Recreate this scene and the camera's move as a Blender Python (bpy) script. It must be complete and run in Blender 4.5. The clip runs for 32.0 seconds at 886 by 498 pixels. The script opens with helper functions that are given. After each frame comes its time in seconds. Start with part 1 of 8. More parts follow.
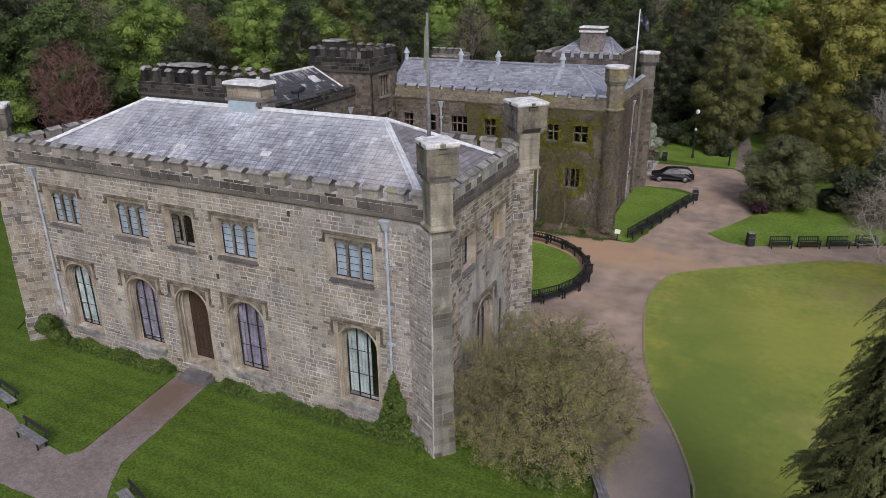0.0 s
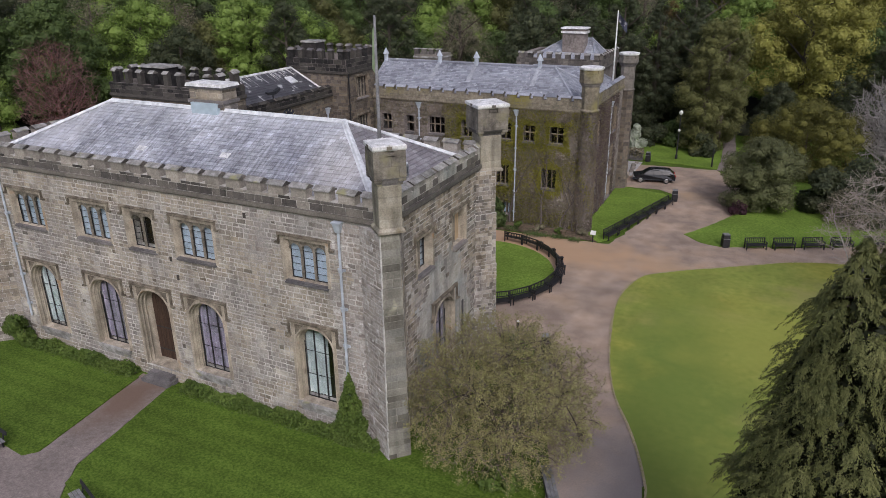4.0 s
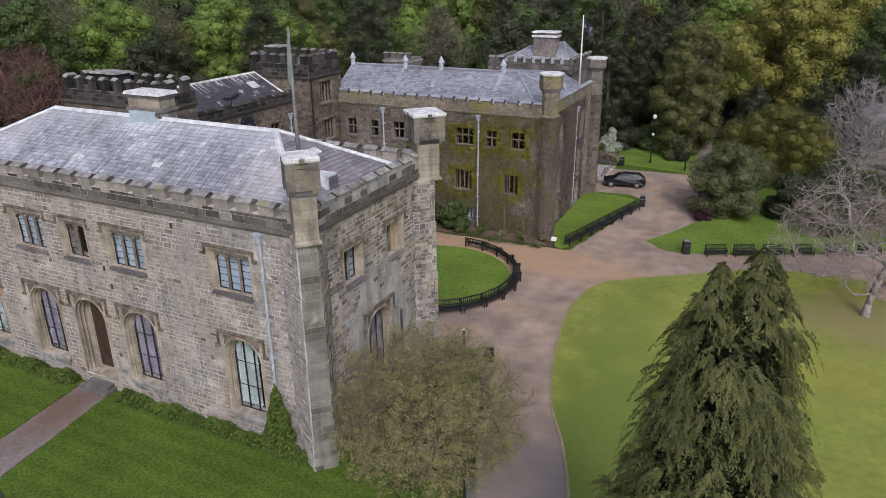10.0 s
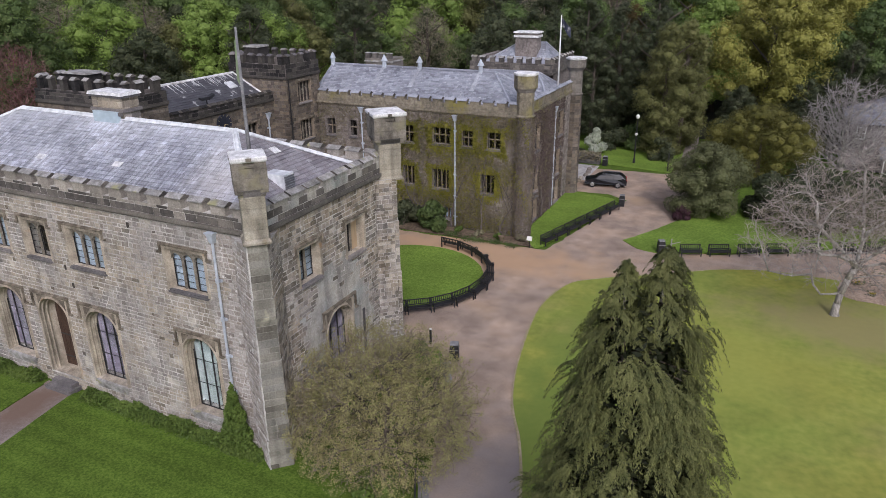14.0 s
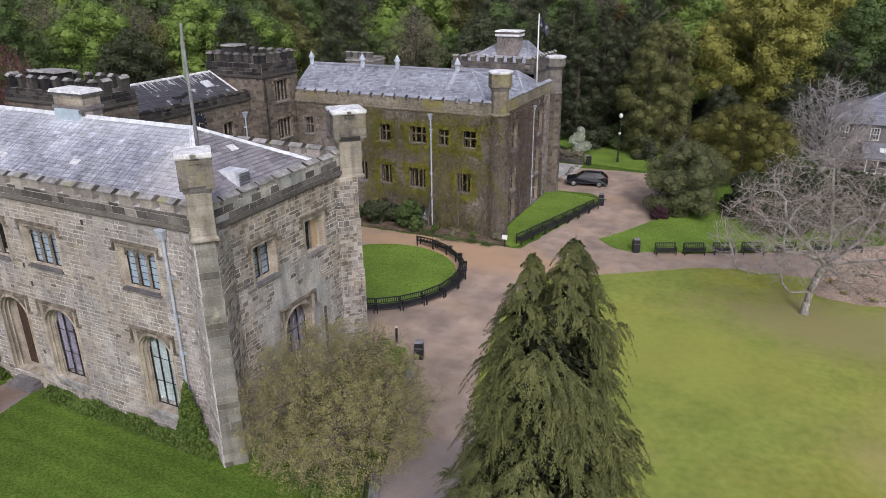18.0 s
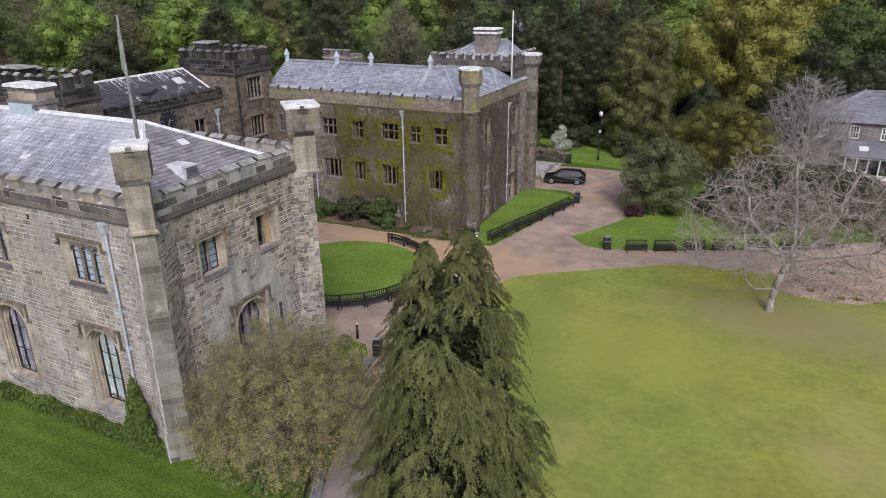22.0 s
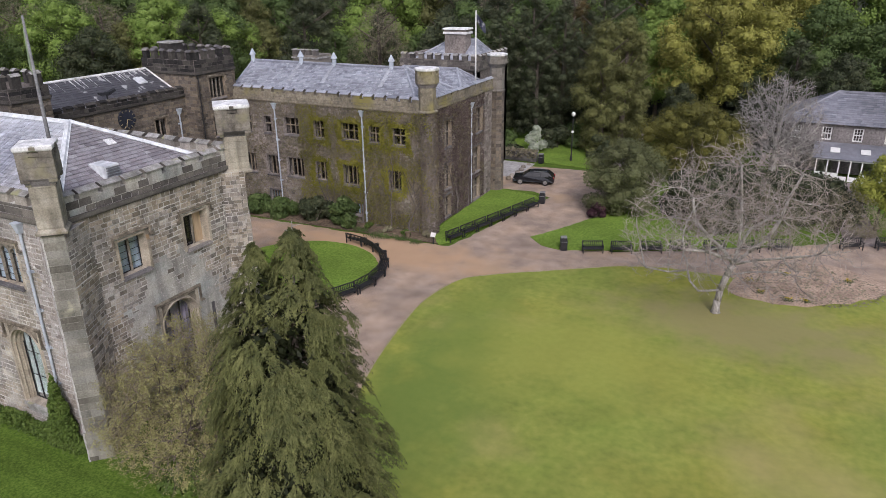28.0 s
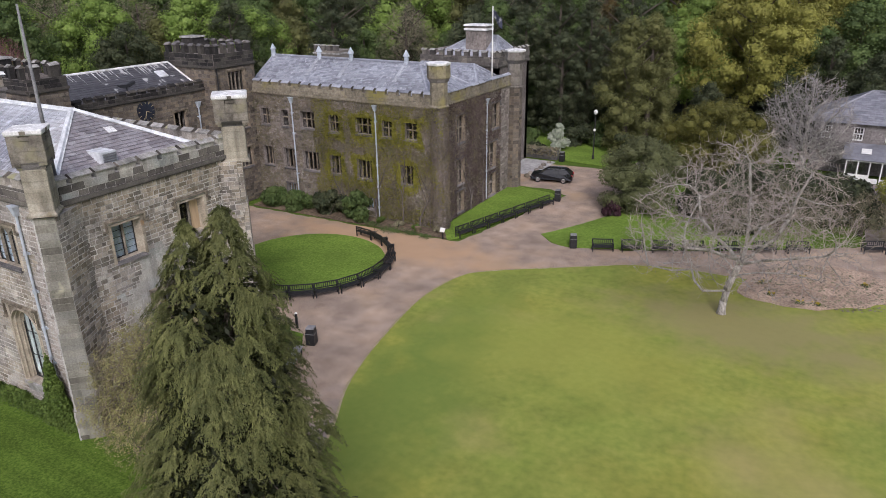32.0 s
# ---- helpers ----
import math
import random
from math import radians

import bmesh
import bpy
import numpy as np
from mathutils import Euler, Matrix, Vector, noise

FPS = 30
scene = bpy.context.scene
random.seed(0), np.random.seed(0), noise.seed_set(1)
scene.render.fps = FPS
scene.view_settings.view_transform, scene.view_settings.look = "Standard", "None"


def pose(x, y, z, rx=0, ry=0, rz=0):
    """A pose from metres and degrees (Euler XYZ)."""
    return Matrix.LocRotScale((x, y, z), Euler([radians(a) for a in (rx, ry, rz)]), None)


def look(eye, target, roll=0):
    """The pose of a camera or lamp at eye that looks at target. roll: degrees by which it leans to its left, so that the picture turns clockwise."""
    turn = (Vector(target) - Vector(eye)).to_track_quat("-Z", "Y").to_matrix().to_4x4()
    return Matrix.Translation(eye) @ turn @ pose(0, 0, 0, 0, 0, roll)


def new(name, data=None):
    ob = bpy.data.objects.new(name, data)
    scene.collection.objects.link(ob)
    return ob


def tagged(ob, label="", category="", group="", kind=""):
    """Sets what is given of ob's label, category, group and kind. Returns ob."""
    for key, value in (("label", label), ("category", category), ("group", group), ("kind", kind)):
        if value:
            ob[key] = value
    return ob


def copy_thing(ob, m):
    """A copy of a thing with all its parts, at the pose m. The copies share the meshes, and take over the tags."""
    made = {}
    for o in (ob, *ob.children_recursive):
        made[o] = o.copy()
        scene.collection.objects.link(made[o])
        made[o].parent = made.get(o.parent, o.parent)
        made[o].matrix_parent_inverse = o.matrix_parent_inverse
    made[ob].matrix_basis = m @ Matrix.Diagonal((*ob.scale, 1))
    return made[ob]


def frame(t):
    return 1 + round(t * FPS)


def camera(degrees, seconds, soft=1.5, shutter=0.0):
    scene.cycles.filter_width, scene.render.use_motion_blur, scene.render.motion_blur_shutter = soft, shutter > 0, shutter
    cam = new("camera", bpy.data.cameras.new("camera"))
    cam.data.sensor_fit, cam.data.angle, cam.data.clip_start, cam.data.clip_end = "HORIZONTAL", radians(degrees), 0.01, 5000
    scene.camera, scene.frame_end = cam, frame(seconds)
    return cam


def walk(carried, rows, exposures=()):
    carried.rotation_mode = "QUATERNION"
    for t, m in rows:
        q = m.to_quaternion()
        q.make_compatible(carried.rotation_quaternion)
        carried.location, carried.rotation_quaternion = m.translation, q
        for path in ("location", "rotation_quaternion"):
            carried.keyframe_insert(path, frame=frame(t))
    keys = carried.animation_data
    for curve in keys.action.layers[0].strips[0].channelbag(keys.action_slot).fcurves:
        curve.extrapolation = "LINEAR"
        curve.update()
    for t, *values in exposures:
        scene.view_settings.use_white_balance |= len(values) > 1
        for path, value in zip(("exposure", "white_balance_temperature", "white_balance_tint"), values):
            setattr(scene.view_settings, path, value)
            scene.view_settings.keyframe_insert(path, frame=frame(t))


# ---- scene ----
cam = camera(64.3, 32.0, soft=0.85)
METRES, EYE, TILT, LEAN, TURN = 19.2, 21.0, 0.0, 0.8, 25.2
ROWS = [
    (0.0, 0.0, 0.0, 0.0, 0.1, -21.65, -0.26),
    (0.5, 0.0132, -0.001, -0.0025, 0.12, -21.66, -0.29),
    (1.0, 0.0279, -0.0019, -0.0047, 0.14, -21.66, -0.29),
    (1.5, 0.0414, -0.0022, -0.0058, 0.16, -21.66, -0.3),
    (2.0, 0.0557, -0.0023, -0.0055, 0.17, -21.66, -0.32),
    (2.5, 0.0693, -0.0028, -0.0035, 0.19, -21.67, -0.31),
    (3.0, 0.0836, -0.0022, 0.0, 0.2, -21.67, -0.31),
    (3.5, 0.097, -0.0015, 0.0032, 0.21, -21.67, -0.29),
    (5.5, 0.1556, 0.0091, 0.0118, 0.31, -21.68, -0.3),
    (6.0, 0.1709, 0.0096, 0.0139, 0.31, -21.69, -0.3),
    (6.5, 0.185, 0.0103, 0.0156, 0.33, -21.71, -0.31),
    (7.0, 0.2011, 0.0105, 0.0168, 0.35, -21.71, -0.31),
    (7.5, 0.2156, 0.0114, 0.0185, 0.36, -21.73, -0.32),
    (8.0, 0.2315, 0.0131, 0.0208, 0.39, -21.74, -0.32),
    (8.5, 0.2459, 0.0147, 0.0235, 0.4, -21.74, -0.31),
    (9.0, 0.2617, 0.0167, 0.0259, 0.44, -21.73, -0.31),
    (9.5, 0.2761, 0.0185, 0.028, 0.46, -21.74, -0.3),
    (10.0, 0.2914, 0.0195, 0.03, 0.49, -21.73, -0.32),
    (10.5, 0.3055, 0.0201, 0.0315, 0.52, -21.75, -0.3),
    (11.0, 0.3202, 0.0198, 0.0325, 0.55, -21.74, -0.29),
    (11.5, 0.3336, 0.0187, 0.0332, 0.57, -21.74, -0.28),
    (12.0, 0.3474, 0.0172, 0.0329, 0.59, -21.73, -0.27),
    (12.5, 0.3614, 0.0156, 0.0322, 0.61, -21.73, -0.27),
    (13.0, 0.3765, 0.014, 0.0311, 0.63, -21.72, -0.28),
    (13.5, 0.3904, 0.0133, 0.0306, 0.65, -21.72, -0.27),
    (14.0, 0.4049, 0.0135, 0.0303, 0.67, -21.71, -0.26),
    (14.5, 0.4181, 0.0141, 0.0301, 0.68, -21.7, -0.24),
    (16.5, 0.4747, 0.0153, 0.0245, 0.75, -21.66, -0.21),
    (17.0, 0.4902, 0.0154, 0.0229, 0.77, -21.65, -0.2),
    (17.5, 0.5044, 0.0156, 0.022, 0.8, -21.65, -0.18),
    (18.0, 0.5199, 0.0159, 0.021, 0.82, -21.64, -0.17),
    (18.5, 0.5344, 0.0161, 0.0186, 0.84, -21.63, -0.17),
    (19.0, 0.5503, 0.0169, 0.0144, 0.86, -21.61, -0.17),
    (19.5, 0.5651, 0.0173, 0.011, 0.87, -21.6, -0.16),
    (20.0, 0.5814, 0.0174, 0.0076, 0.88, -21.6, -0.16),
    (20.5, 0.5971, 0.0175, 0.0046, 0.89, -21.59, -0.16),
    (21.0, 0.6143, 0.0183, 0.0027, 0.9, -21.58, -0.17),
    (21.5, 0.6301, 0.0197, 0.0026, 0.89, -21.58, -0.16),
    (22.0, 0.6474, 0.0213, 0.004, 0.9, -21.58, -0.16),
    (22.5, 0.6635, 0.0228, 0.0058, 0.91, -21.58, -0.17),
    (23.0, 0.6812, 0.0242, 0.0081, 0.92, -21.6, -0.18),
    (23.5, 0.6978, 0.0251, 0.0091, 0.93, -21.6, -0.17),
    (24.0, 0.7163, 0.0262, 0.0095, 0.95, -21.6, -0.17),
    (24.5, 0.7337, 0.0268, 0.0106, 0.96, -21.61, -0.16),
    (25.0, 0.7525, 0.0266, 0.0115, 0.99, -21.62, -0.16),
    (25.5, 0.7703, 0.026, 0.0117, 1.08, -21.63, -0.16),
    (27.5, 0.8394, 0.0283, 0.0068, 1.41, -21.59, -0.17),
    (28.0, 0.8575, 0.0279, 0.0058, 1.5, -21.6, -0.16),
    (28.5, 0.8742, 0.0275, 0.0038, 1.54, -21.59, -0.16),
    (29.0, 0.8924, 0.027, 0.0012, 1.64, -21.59, -0.17),
    (29.5, 0.9085, 0.0267, -0.0017, 1.89, -21.58, -0.16),
    (30.0, 0.9253, 0.0269, -0.0048, 2.4, -21.59, -0.15),
    (30.5, 0.9407, 0.0276, -0.0069, 3.1, -21.59, -0.13),
    (31.0, 0.9569, 0.0286, -0.0099, 3.76, -21.58, -0.11),
    (31.5, 0.9723, 0.0296, -0.0129, 4.34, -21.58, -0.08),
    (32.0, 0.9893, 0.0308, -0.016, 4.97, -21.57, -0.07),
]
walk(cam, [(t, pose(0, 0, EYE, TILT, LEAN, TURN) @ pose(METRES * x, METRES * y, METRES * z, 90 + pitch, roll, yaw)) for t, x, y, z, yaw, pitch, roll in ROWS],
     exposures=[(0.0, -0.25, 6110, 18), (6.0, -0.19, 6100, 18), (13.0, -0.04, 6020, 19), (20.0, 0.12, 6060, 18), (32.0, 0.1, 6120, 18)])
# ---- light ----
SUN_EL, SUN_AZ = 42.0, 147.0
world = bpy.data.worlds.new("world")
scene.world = world
world.use_nodes = True
wn = world.node_tree.nodes
sky = wn.new("ShaderNodeTexSky")
sky.sky_type, sky.sun_disc = "NISHITA", False
sky.sun_elevation, sky.sun_rotation = radians(SUN_EL), radians(SUN_AZ)
sky.air_density, sky.dust_density, sky.ozone_density = 1.0, 4.0, 1.0
soft_sky = wn.new("ShaderNodeHueSaturation")
soft_sky.inputs["Saturation"].default_value = 0.62
world.node_tree.links.new(sky.outputs[0], soft_sky.inputs["Color"])
world.node_tree.links.new(soft_sky.outputs[0], wn["Background"].inputs[0])
wn["Background"].inputs[1].default_value = 0.13
sun_data = bpy.data.lights.new("sun", "SUN")
sun_data.energy, sun_data.angle, sun_data.color = 1.5, radians(18), (1.0, 0.97, 0.93)
sun = new("sun", sun_data)
sun.matrix_world = look((60 * math.sin(radians(SUN_AZ)), 60 * math.cos(radians(SUN_AZ)), 60 * math.tan(radians(SUN_EL))), (0, 0, 0))


# ---- materials ----
def mat(name, ramp, scale=3.0, rough=0.9, bump=0.3, bump_scale=40.0, pick=None, pick_mix=0.6, stain=0.35, stain_scale=0.35, metal=0.0, spec=0.3, stretch=(1, 1, 1), moss=None, tint=None, streak=0.0):
    """Noise-driven colours (ramp), a random tint per piece (pick), broad stains and fine relief."""
    m = bpy.data.materials.new(name)
    m.use_nodes = True
    nt = m.node_tree
    n, l = nt.nodes, nt.links
    bsdf = n["Principled BSDF"]
    bsdf.inputs["Roughness"].default_value = rough
    bsdf.inputs["Metallic"].default_value = metal
    bsdf.inputs["Specular IOR Level"].default_value = spec
    geo = n.new("ShaderNodeNewGeometry")
    mp = n.new("ShaderNodeMapping")
    mp.inputs["Scale"].default_value = stretch
    l.new(geo.outputs["Position"], mp.inputs["Vector"])

    def noise_tex(s, detail=5.0):
        t = n.new("ShaderNodeTexNoise")
        t.inputs["Scale"].default_value, t.inputs["Detail"].default_value = s, detail
        l.new(mp.outputs[0], t.inputs["Vector"])
        return t

    def ramp_node(cols, lo=0.3, hi=0.7):
        r = n.new("ShaderNodeValToRGB")
        e = r.color_ramp.elements
        while len(e) < len(cols):
            e.new(0.5)
        for i, c in enumerate(cols):
            e[i].position = lo + (hi - lo) * i / max(1, len(cols) - 1)
            e[i].color = (*c, 1)
        return r

    def mixer(kind, fac, a, b):
        x = n.new("ShaderNodeMix")
        x.data_type, x.blend_type = "RGBA", kind
        if isinstance(fac, float):
            x.inputs[0].default_value = fac
        else:
            l.new(fac, x.inputs[0])
        l.new(a, x.inputs[6])
        if isinstance(b, tuple):
            x.inputs[7].default_value = (*b, 1)
        else:
            l.new(b, x.inputs[7])
        return x.outputs[2]

    r1 = ramp_node(ramp)
    l.new(noise_tex(scale).outputs["Fac"], r1.inputs[0])
    col = r1.outputs[0]
    if pick:
        info = n.new("ShaderNodeObjectInfo")
        add = n.new("ShaderNodeMath")
        add.operation = "ADD"
        l.new(geo.outputs["Random Per Island"], add.inputs[0])
        l.new(info.outputs["Random"], add.inputs[1])
        fr = n.new("ShaderNodeMath")
        fr.operation = "FRACT"
        l.new(add.outputs[0], fr.inputs[0])
        r2 = ramp_node(pick, 0.0, 1.0)
        l.new(fr.outputs[0], r2.inputs[0])
        col = mixer("MIX", pick_mix, col, r2.outputs[0])
    if tint:
        rt = ramp_node(tint[0], 0.32, 0.68)
        l.new(noise_tex(tint[1], 3.0).outputs["Fac"], rt.inputs[0])
        col = mixer("MULTIPLY", 1.0, col, rt.outputs[0])
    if stain:
        r3 = ramp_node([(1 - stain,) * 3, (1.0, 1.0, 1.0)], 0.35, 0.62)
        l.new(noise_tex(stain_scale, 6.0).outputs["Fac"], r3.inputs[0])
        col = mixer("MULTIPLY", 1.0, col, r3.outputs[0])
    if streak:
        mp2 = n.new("ShaderNodeMapping")
        mp2.inputs["Scale"].default_value = (2.2, 2.2, 0.22)
        l.new(geo.outputs["Position"], mp2.inputs["Vector"])
        t5 = n.new("ShaderNodeTexNoise")
        t5.inputs["Scale"].default_value, t5.inputs["Detail"].default_value = 1.0, 6.0
        l.new(mp2.outputs[0], t5.inputs["Vector"])
        r5 = ramp_node([(1 - streak,) * 3, (1.0, 1.0, 1.0)], 0.36, 0.56)
        l.new(t5.outputs["Fac"], r5.inputs[0])
        col = mixer("MULTIPLY", 1.0, col, r5.outputs[0])
    if bump >= 0.25:
        r6 = ramp_node([(0.8,) * 3, (1.0,) * 3, (1.2,) * 3], 0.3, 0.7)
        l.new(noise_tex(15.0, 4.0).outputs["Fac"], r6.inputs[0])
        col = mixer("MULTIPLY", 1.0, col, r6.outputs[0])
    if moss:
        colour, s, lo, hi = moss
        r4 = ramp_node([(0, 0, 0), (1, 1, 1)], lo, hi)
        l.new(noise_tex(s, 7.0).outputs["Fac"], r4.inputs[0])
        col = mixer("MIX", r4.outputs[0], col, colour)
    l.new(col, bsdf.inputs["Base Color"])
    if bump:
        b = n.new("ShaderNodeBump")
        b.inputs["Strength"].default_value, b.inputs["Distance"].default_value = bump, 0.02
        l.new(noise_tex(bump_scale, 4.0).outputs["Fac"], b.inputs["Height"])
        l.new(b.outputs[0], bsdf.inputs["Normal"])
    return m


def leaf_mat(name, cols, rough=0.6, own=0.4, drift=0.9):
    """Leaves: a colour per leaf and per tree, some light let through."""
    m = mat(name, cols, drift, rough, 0, 10, cols, own, 0.3, 0.25)
    b = m.node_tree.nodes["Principled BSDF"]
    b.inputs["Specular IOR Level"].default_value = 0.2
    return m


TINTS = ([(0.88, 0.86, 0.86), (1.0, 1.0, 1.0), (1.06, 1.0, 0.88), (1.16, 1.16, 1.14)], 0.33)
ASHLAR = mat("ashlar", [(0.285, 0.262, 0.232), (0.365, 0.34, 0.308), (0.44, 0.418, 0.385)], 5, 0.92, 0.6, 22,
             [(0.2, 0.178, 0.15), (0.26, 0.242, 0.222), (0.36, 0.332, 0.298), (0.43, 0.405, 0.37), (0.31, 0.288, 0.262), (0.42, 0.372, 0.305), (0.47, 0.45, 0.42), (0.24, 0.228, 0.212), (0.385, 0.362, 0.332), (0.4, 0.378, 0.342), (0.335, 0.306, 0.272)], 0.6, 0.2, 0.8, tint=TINTS, moss=((0.62, 0.585, 0.49), 0.75, 0.62, 0.76), streak=0.22)
RUBBLE = mat("rubble", [(0.27, 0.24, 0.209), (0.378, 0.346, 0.304), (0.462, 0.436, 0.399)], 5, 0.95, 0.7, 20,
             [(0.092, 0.081, 0.065), (0.193, 0.168, 0.129), (0.108, 0.101, 0.095), (0.323, 0.291, 0.25), (0.454, 0.419, 0.369), (0.216, 0.196, 0.178), (0.539, 0.509, 0.464), (0.388, 0.335, 0.269), (0.28, 0.256, 0.227), (0.432, 0.391, 0.334), (0.163, 0.15, 0.142)], 0.72, 0.25, 0.6, tint=TINTS, streak=0.3)
LIMED = mat("limewashed_rubble", [(0.27, 0.24, 0.21), (0.38, 0.345, 0.31), (0.47, 0.44, 0.41)], 4, 0.95, 0.7, 20,
            [(0.2, 0.17, 0.15), (0.36, 0.315, 0.275), (0.5, 0.465, 0.435), (0.29, 0.24, 0.19), (0.46, 0.43, 0.41), (0.4, 0.35, 0.31), (0.15, 0.13, 0.12)], 0.6, 0.2, 0.6, moss=((0.62, 0.605, 0.58), 3.2, 0.58, 0.7))
SLATE_EAST = mat("purple_slate", [(0.2, 0.185, 0.195), (0.27, 0.255, 0.27), (0.35, 0.34, 0.355)], 2.5, 0.5, 0.3, 30,
                 [(0.14, 0.125, 0.135), (0.26, 0.24, 0.255), (0.36, 0.345, 0.36), (0.23, 0.2, 0.205), (0.44, 0.43, 0.445)], 0.6, 0.25, 0.4, 0, 0.5,
                 moss=((0.56, 0.57, 0.59), 0.7, 0.62, 0.76))
WORN = mat("worn_ashlar", [(0.349, 0.334, 0.297), (0.422, 0.407, 0.366), (0.486, 0.476, 0.44)], 1.6, 0.93, 0.4, 30,
           [(0.338, 0.322, 0.292), (0.443, 0.424, 0.383), (0.401, 0.392, 0.36)], 0.3, 0.25, 0.7, tint=([(0.887, 0.973, 1.016), (1.0, 1.0, 1.0), (1.12, 1.1, 1.05)], 0.5), streak=0.3)
SOOT = mat("sooty_rubble", [(0.094, 0.079, 0.065), (0.173, 0.144, 0.114), (0.245, 0.205, 0.16)], 4, 0.95, 0.7, 20,
           [(0.043, 0.04, 0.038), (0.173, 0.144, 0.114), (0.274, 0.223, 0.163), (0.086, 0.076, 0.068), (0.216, 0.187, 0.152), (0.065, 0.058, 0.053), (0.238, 0.194, 0.137)], 0.7, 0.3, 0.5)
GRIMY = mat("grimy_stone", [(0.07, 0.065, 0.06), (0.13, 0.12, 0.108), (0.22, 0.2, 0.175)], 3, 0.95, 0.6, 25,
            [(0.055, 0.05, 0.048), (0.12, 0.11, 0.1), (0.26, 0.235, 0.2), (0.085, 0.078, 0.072), (0.17, 0.155, 0.138)], 0.65, 0.35, 0.6)
BLACKSTONE = mat("blackened_stone", [(0.018, 0.017, 0.017), (0.038, 0.036, 0.035), (0.09, 0.082, 0.074)], 4, 0.95, 0.6, 25,
                 [(0.015, 0.015, 0.015), (0.035, 0.033, 0.032), (0.13, 0.118, 0.1), (0.024, 0.022, 0.022)], 0.62, 0.3, 0.6)
HOODSTONE = mat("hood_stone", [(0.115, 0.095, 0.072), (0.21, 0.18, 0.138), (0.33, 0.285, 0.225)], 2.5, 0.93, 0.4, 25, None, 0, 0.5, 1.3)
MULLION = mat("mullion_stone", [(0.17, 0.15, 0.12), (0.26, 0.23, 0.185), (0.33, 0.295, 0.24)], 5, 0.92, 0.3, 30, None, 0, 0.3, 1.2)
LIME = mat("lime_mortar", [(0.42, 0.395, 0.355), (0.56, 0.535, 0.495), (0.66, 0.64, 0.6)], 2.2, 0.97, 0.5, 40, None, 0, 0.4, 0.5)
LIMEWASH = mat("lime_render", [(0.44, 0.425, 0.4), (0.62, 0.605, 0.575)], 4, 0.97, 0.4, 30, None, 0, 0.3, 0.8)
MORTAR = mat("mortar", [(0.103, 0.091, 0.083), (0.16, 0.14, 0.13), (0.228, 0.206, 0.193)], 1.6, 0.97, 0.5, 50, None, 0, 0.3, 0.4)

DRESSED = mat("dressed_stone", [(0.3, 0.255, 0.19), (0.46, 0.4, 0.31), (0.58, 0.52, 0.42)], 1.8, 0.9, 0.3, 40,
              [(0.36, 0.31, 0.24), (0.54, 0.475, 0.38), (0.45, 0.4, 0.335)], 0.4, 0.35, 1.1, streak=0.35, moss=((0.34, 0.2, 0.09), 0.9, 0.63, 0.74))
SHAFT = mat("shaft_stone", [(0.3, 0.27, 0.2), (0.4, 0.365, 0.285), (0.47, 0.435, 0.355)], 1.8, 0.9, 0.35, 35,
            [(0.3, 0.275, 0.215), (0.4, 0.365, 0.29), (0.47, 0.43, 0.35), (0.35, 0.325, 0.27)], 0.45, 0.4, 0.8, streak=0.4, moss=((0.2, 0.165, 0.1), 1.1, 0.6, 0.72))
DARKSTONE = mat("weathered_stone", [(0.096, 0.091, 0.095), (0.182, 0.173, 0.174), (0.288, 0.267, 0.258)], 3, 0.95, 0.6, 25,
                [(0.058, 0.054, 0.058), (0.163, 0.153, 0.157), (0.317, 0.287, 0.263), (0.096, 0.091, 0.095), (0.23, 0.213, 0.207)], 0.65, 0.4, 0.6)
COPING = mat("coping_stone", [(0.2, 0.195, 0.175), (0.33, 0.32, 0.3), (0.46, 0.45, 0.44)], 3, 0.9, 0.5, 25, None, 0, 0.4, 0.8, moss=((0.28, 0.27, 0.15), 1.4, 0.6, 0.7))
LEADCAP = mat("pale_cap", [(0.66, 0.66, 0.65), (0.82, 0.82, 0.81), (0.88, 0.88, 0.87)], 3, 0.7, 0.3, 15, None, 0, 0.3, 2.0, moss=((0.4, 0.38, 0.33), 2.2, 0.64, 0.72))
LEAD = mat("lead_flashing", [(0.56, 0.582, 0.605), (0.739, 0.762, 0.784), (0.851, 0.874, 0.885)], 4, 0.5, 0.2, 20, None, 0, 0.25, 1.5, 0.0, 0.5)
SLATE = mat("slate", [(0.277, 0.284, 0.315), (0.362, 0.375, 0.413), (0.459, 0.477, 0.522)], 3.0, 0.45, 0.3, 30,
            [(0.139, 0.142, 0.161), (0.352, 0.364, 0.401), (0.533, 0.555, 0.602), (0.256, 0.252, 0.269), (0.661, 0.69, 0.746), (0.213, 0.217, 0.246), (0.447, 0.456, 0.492), (0.32, 0.32, 0.349)], 0.55, 0.3, 0.3, 0, 0.5, streak=0.2, moss=((0.56, 0.57, 0.59), 0.55, 0.58, 0.85),
            tint=([(0.874, 0.88, 0.939), (1.0, 1.0, 1.0), (1.2, 1.21, 1.23)], 0.28))


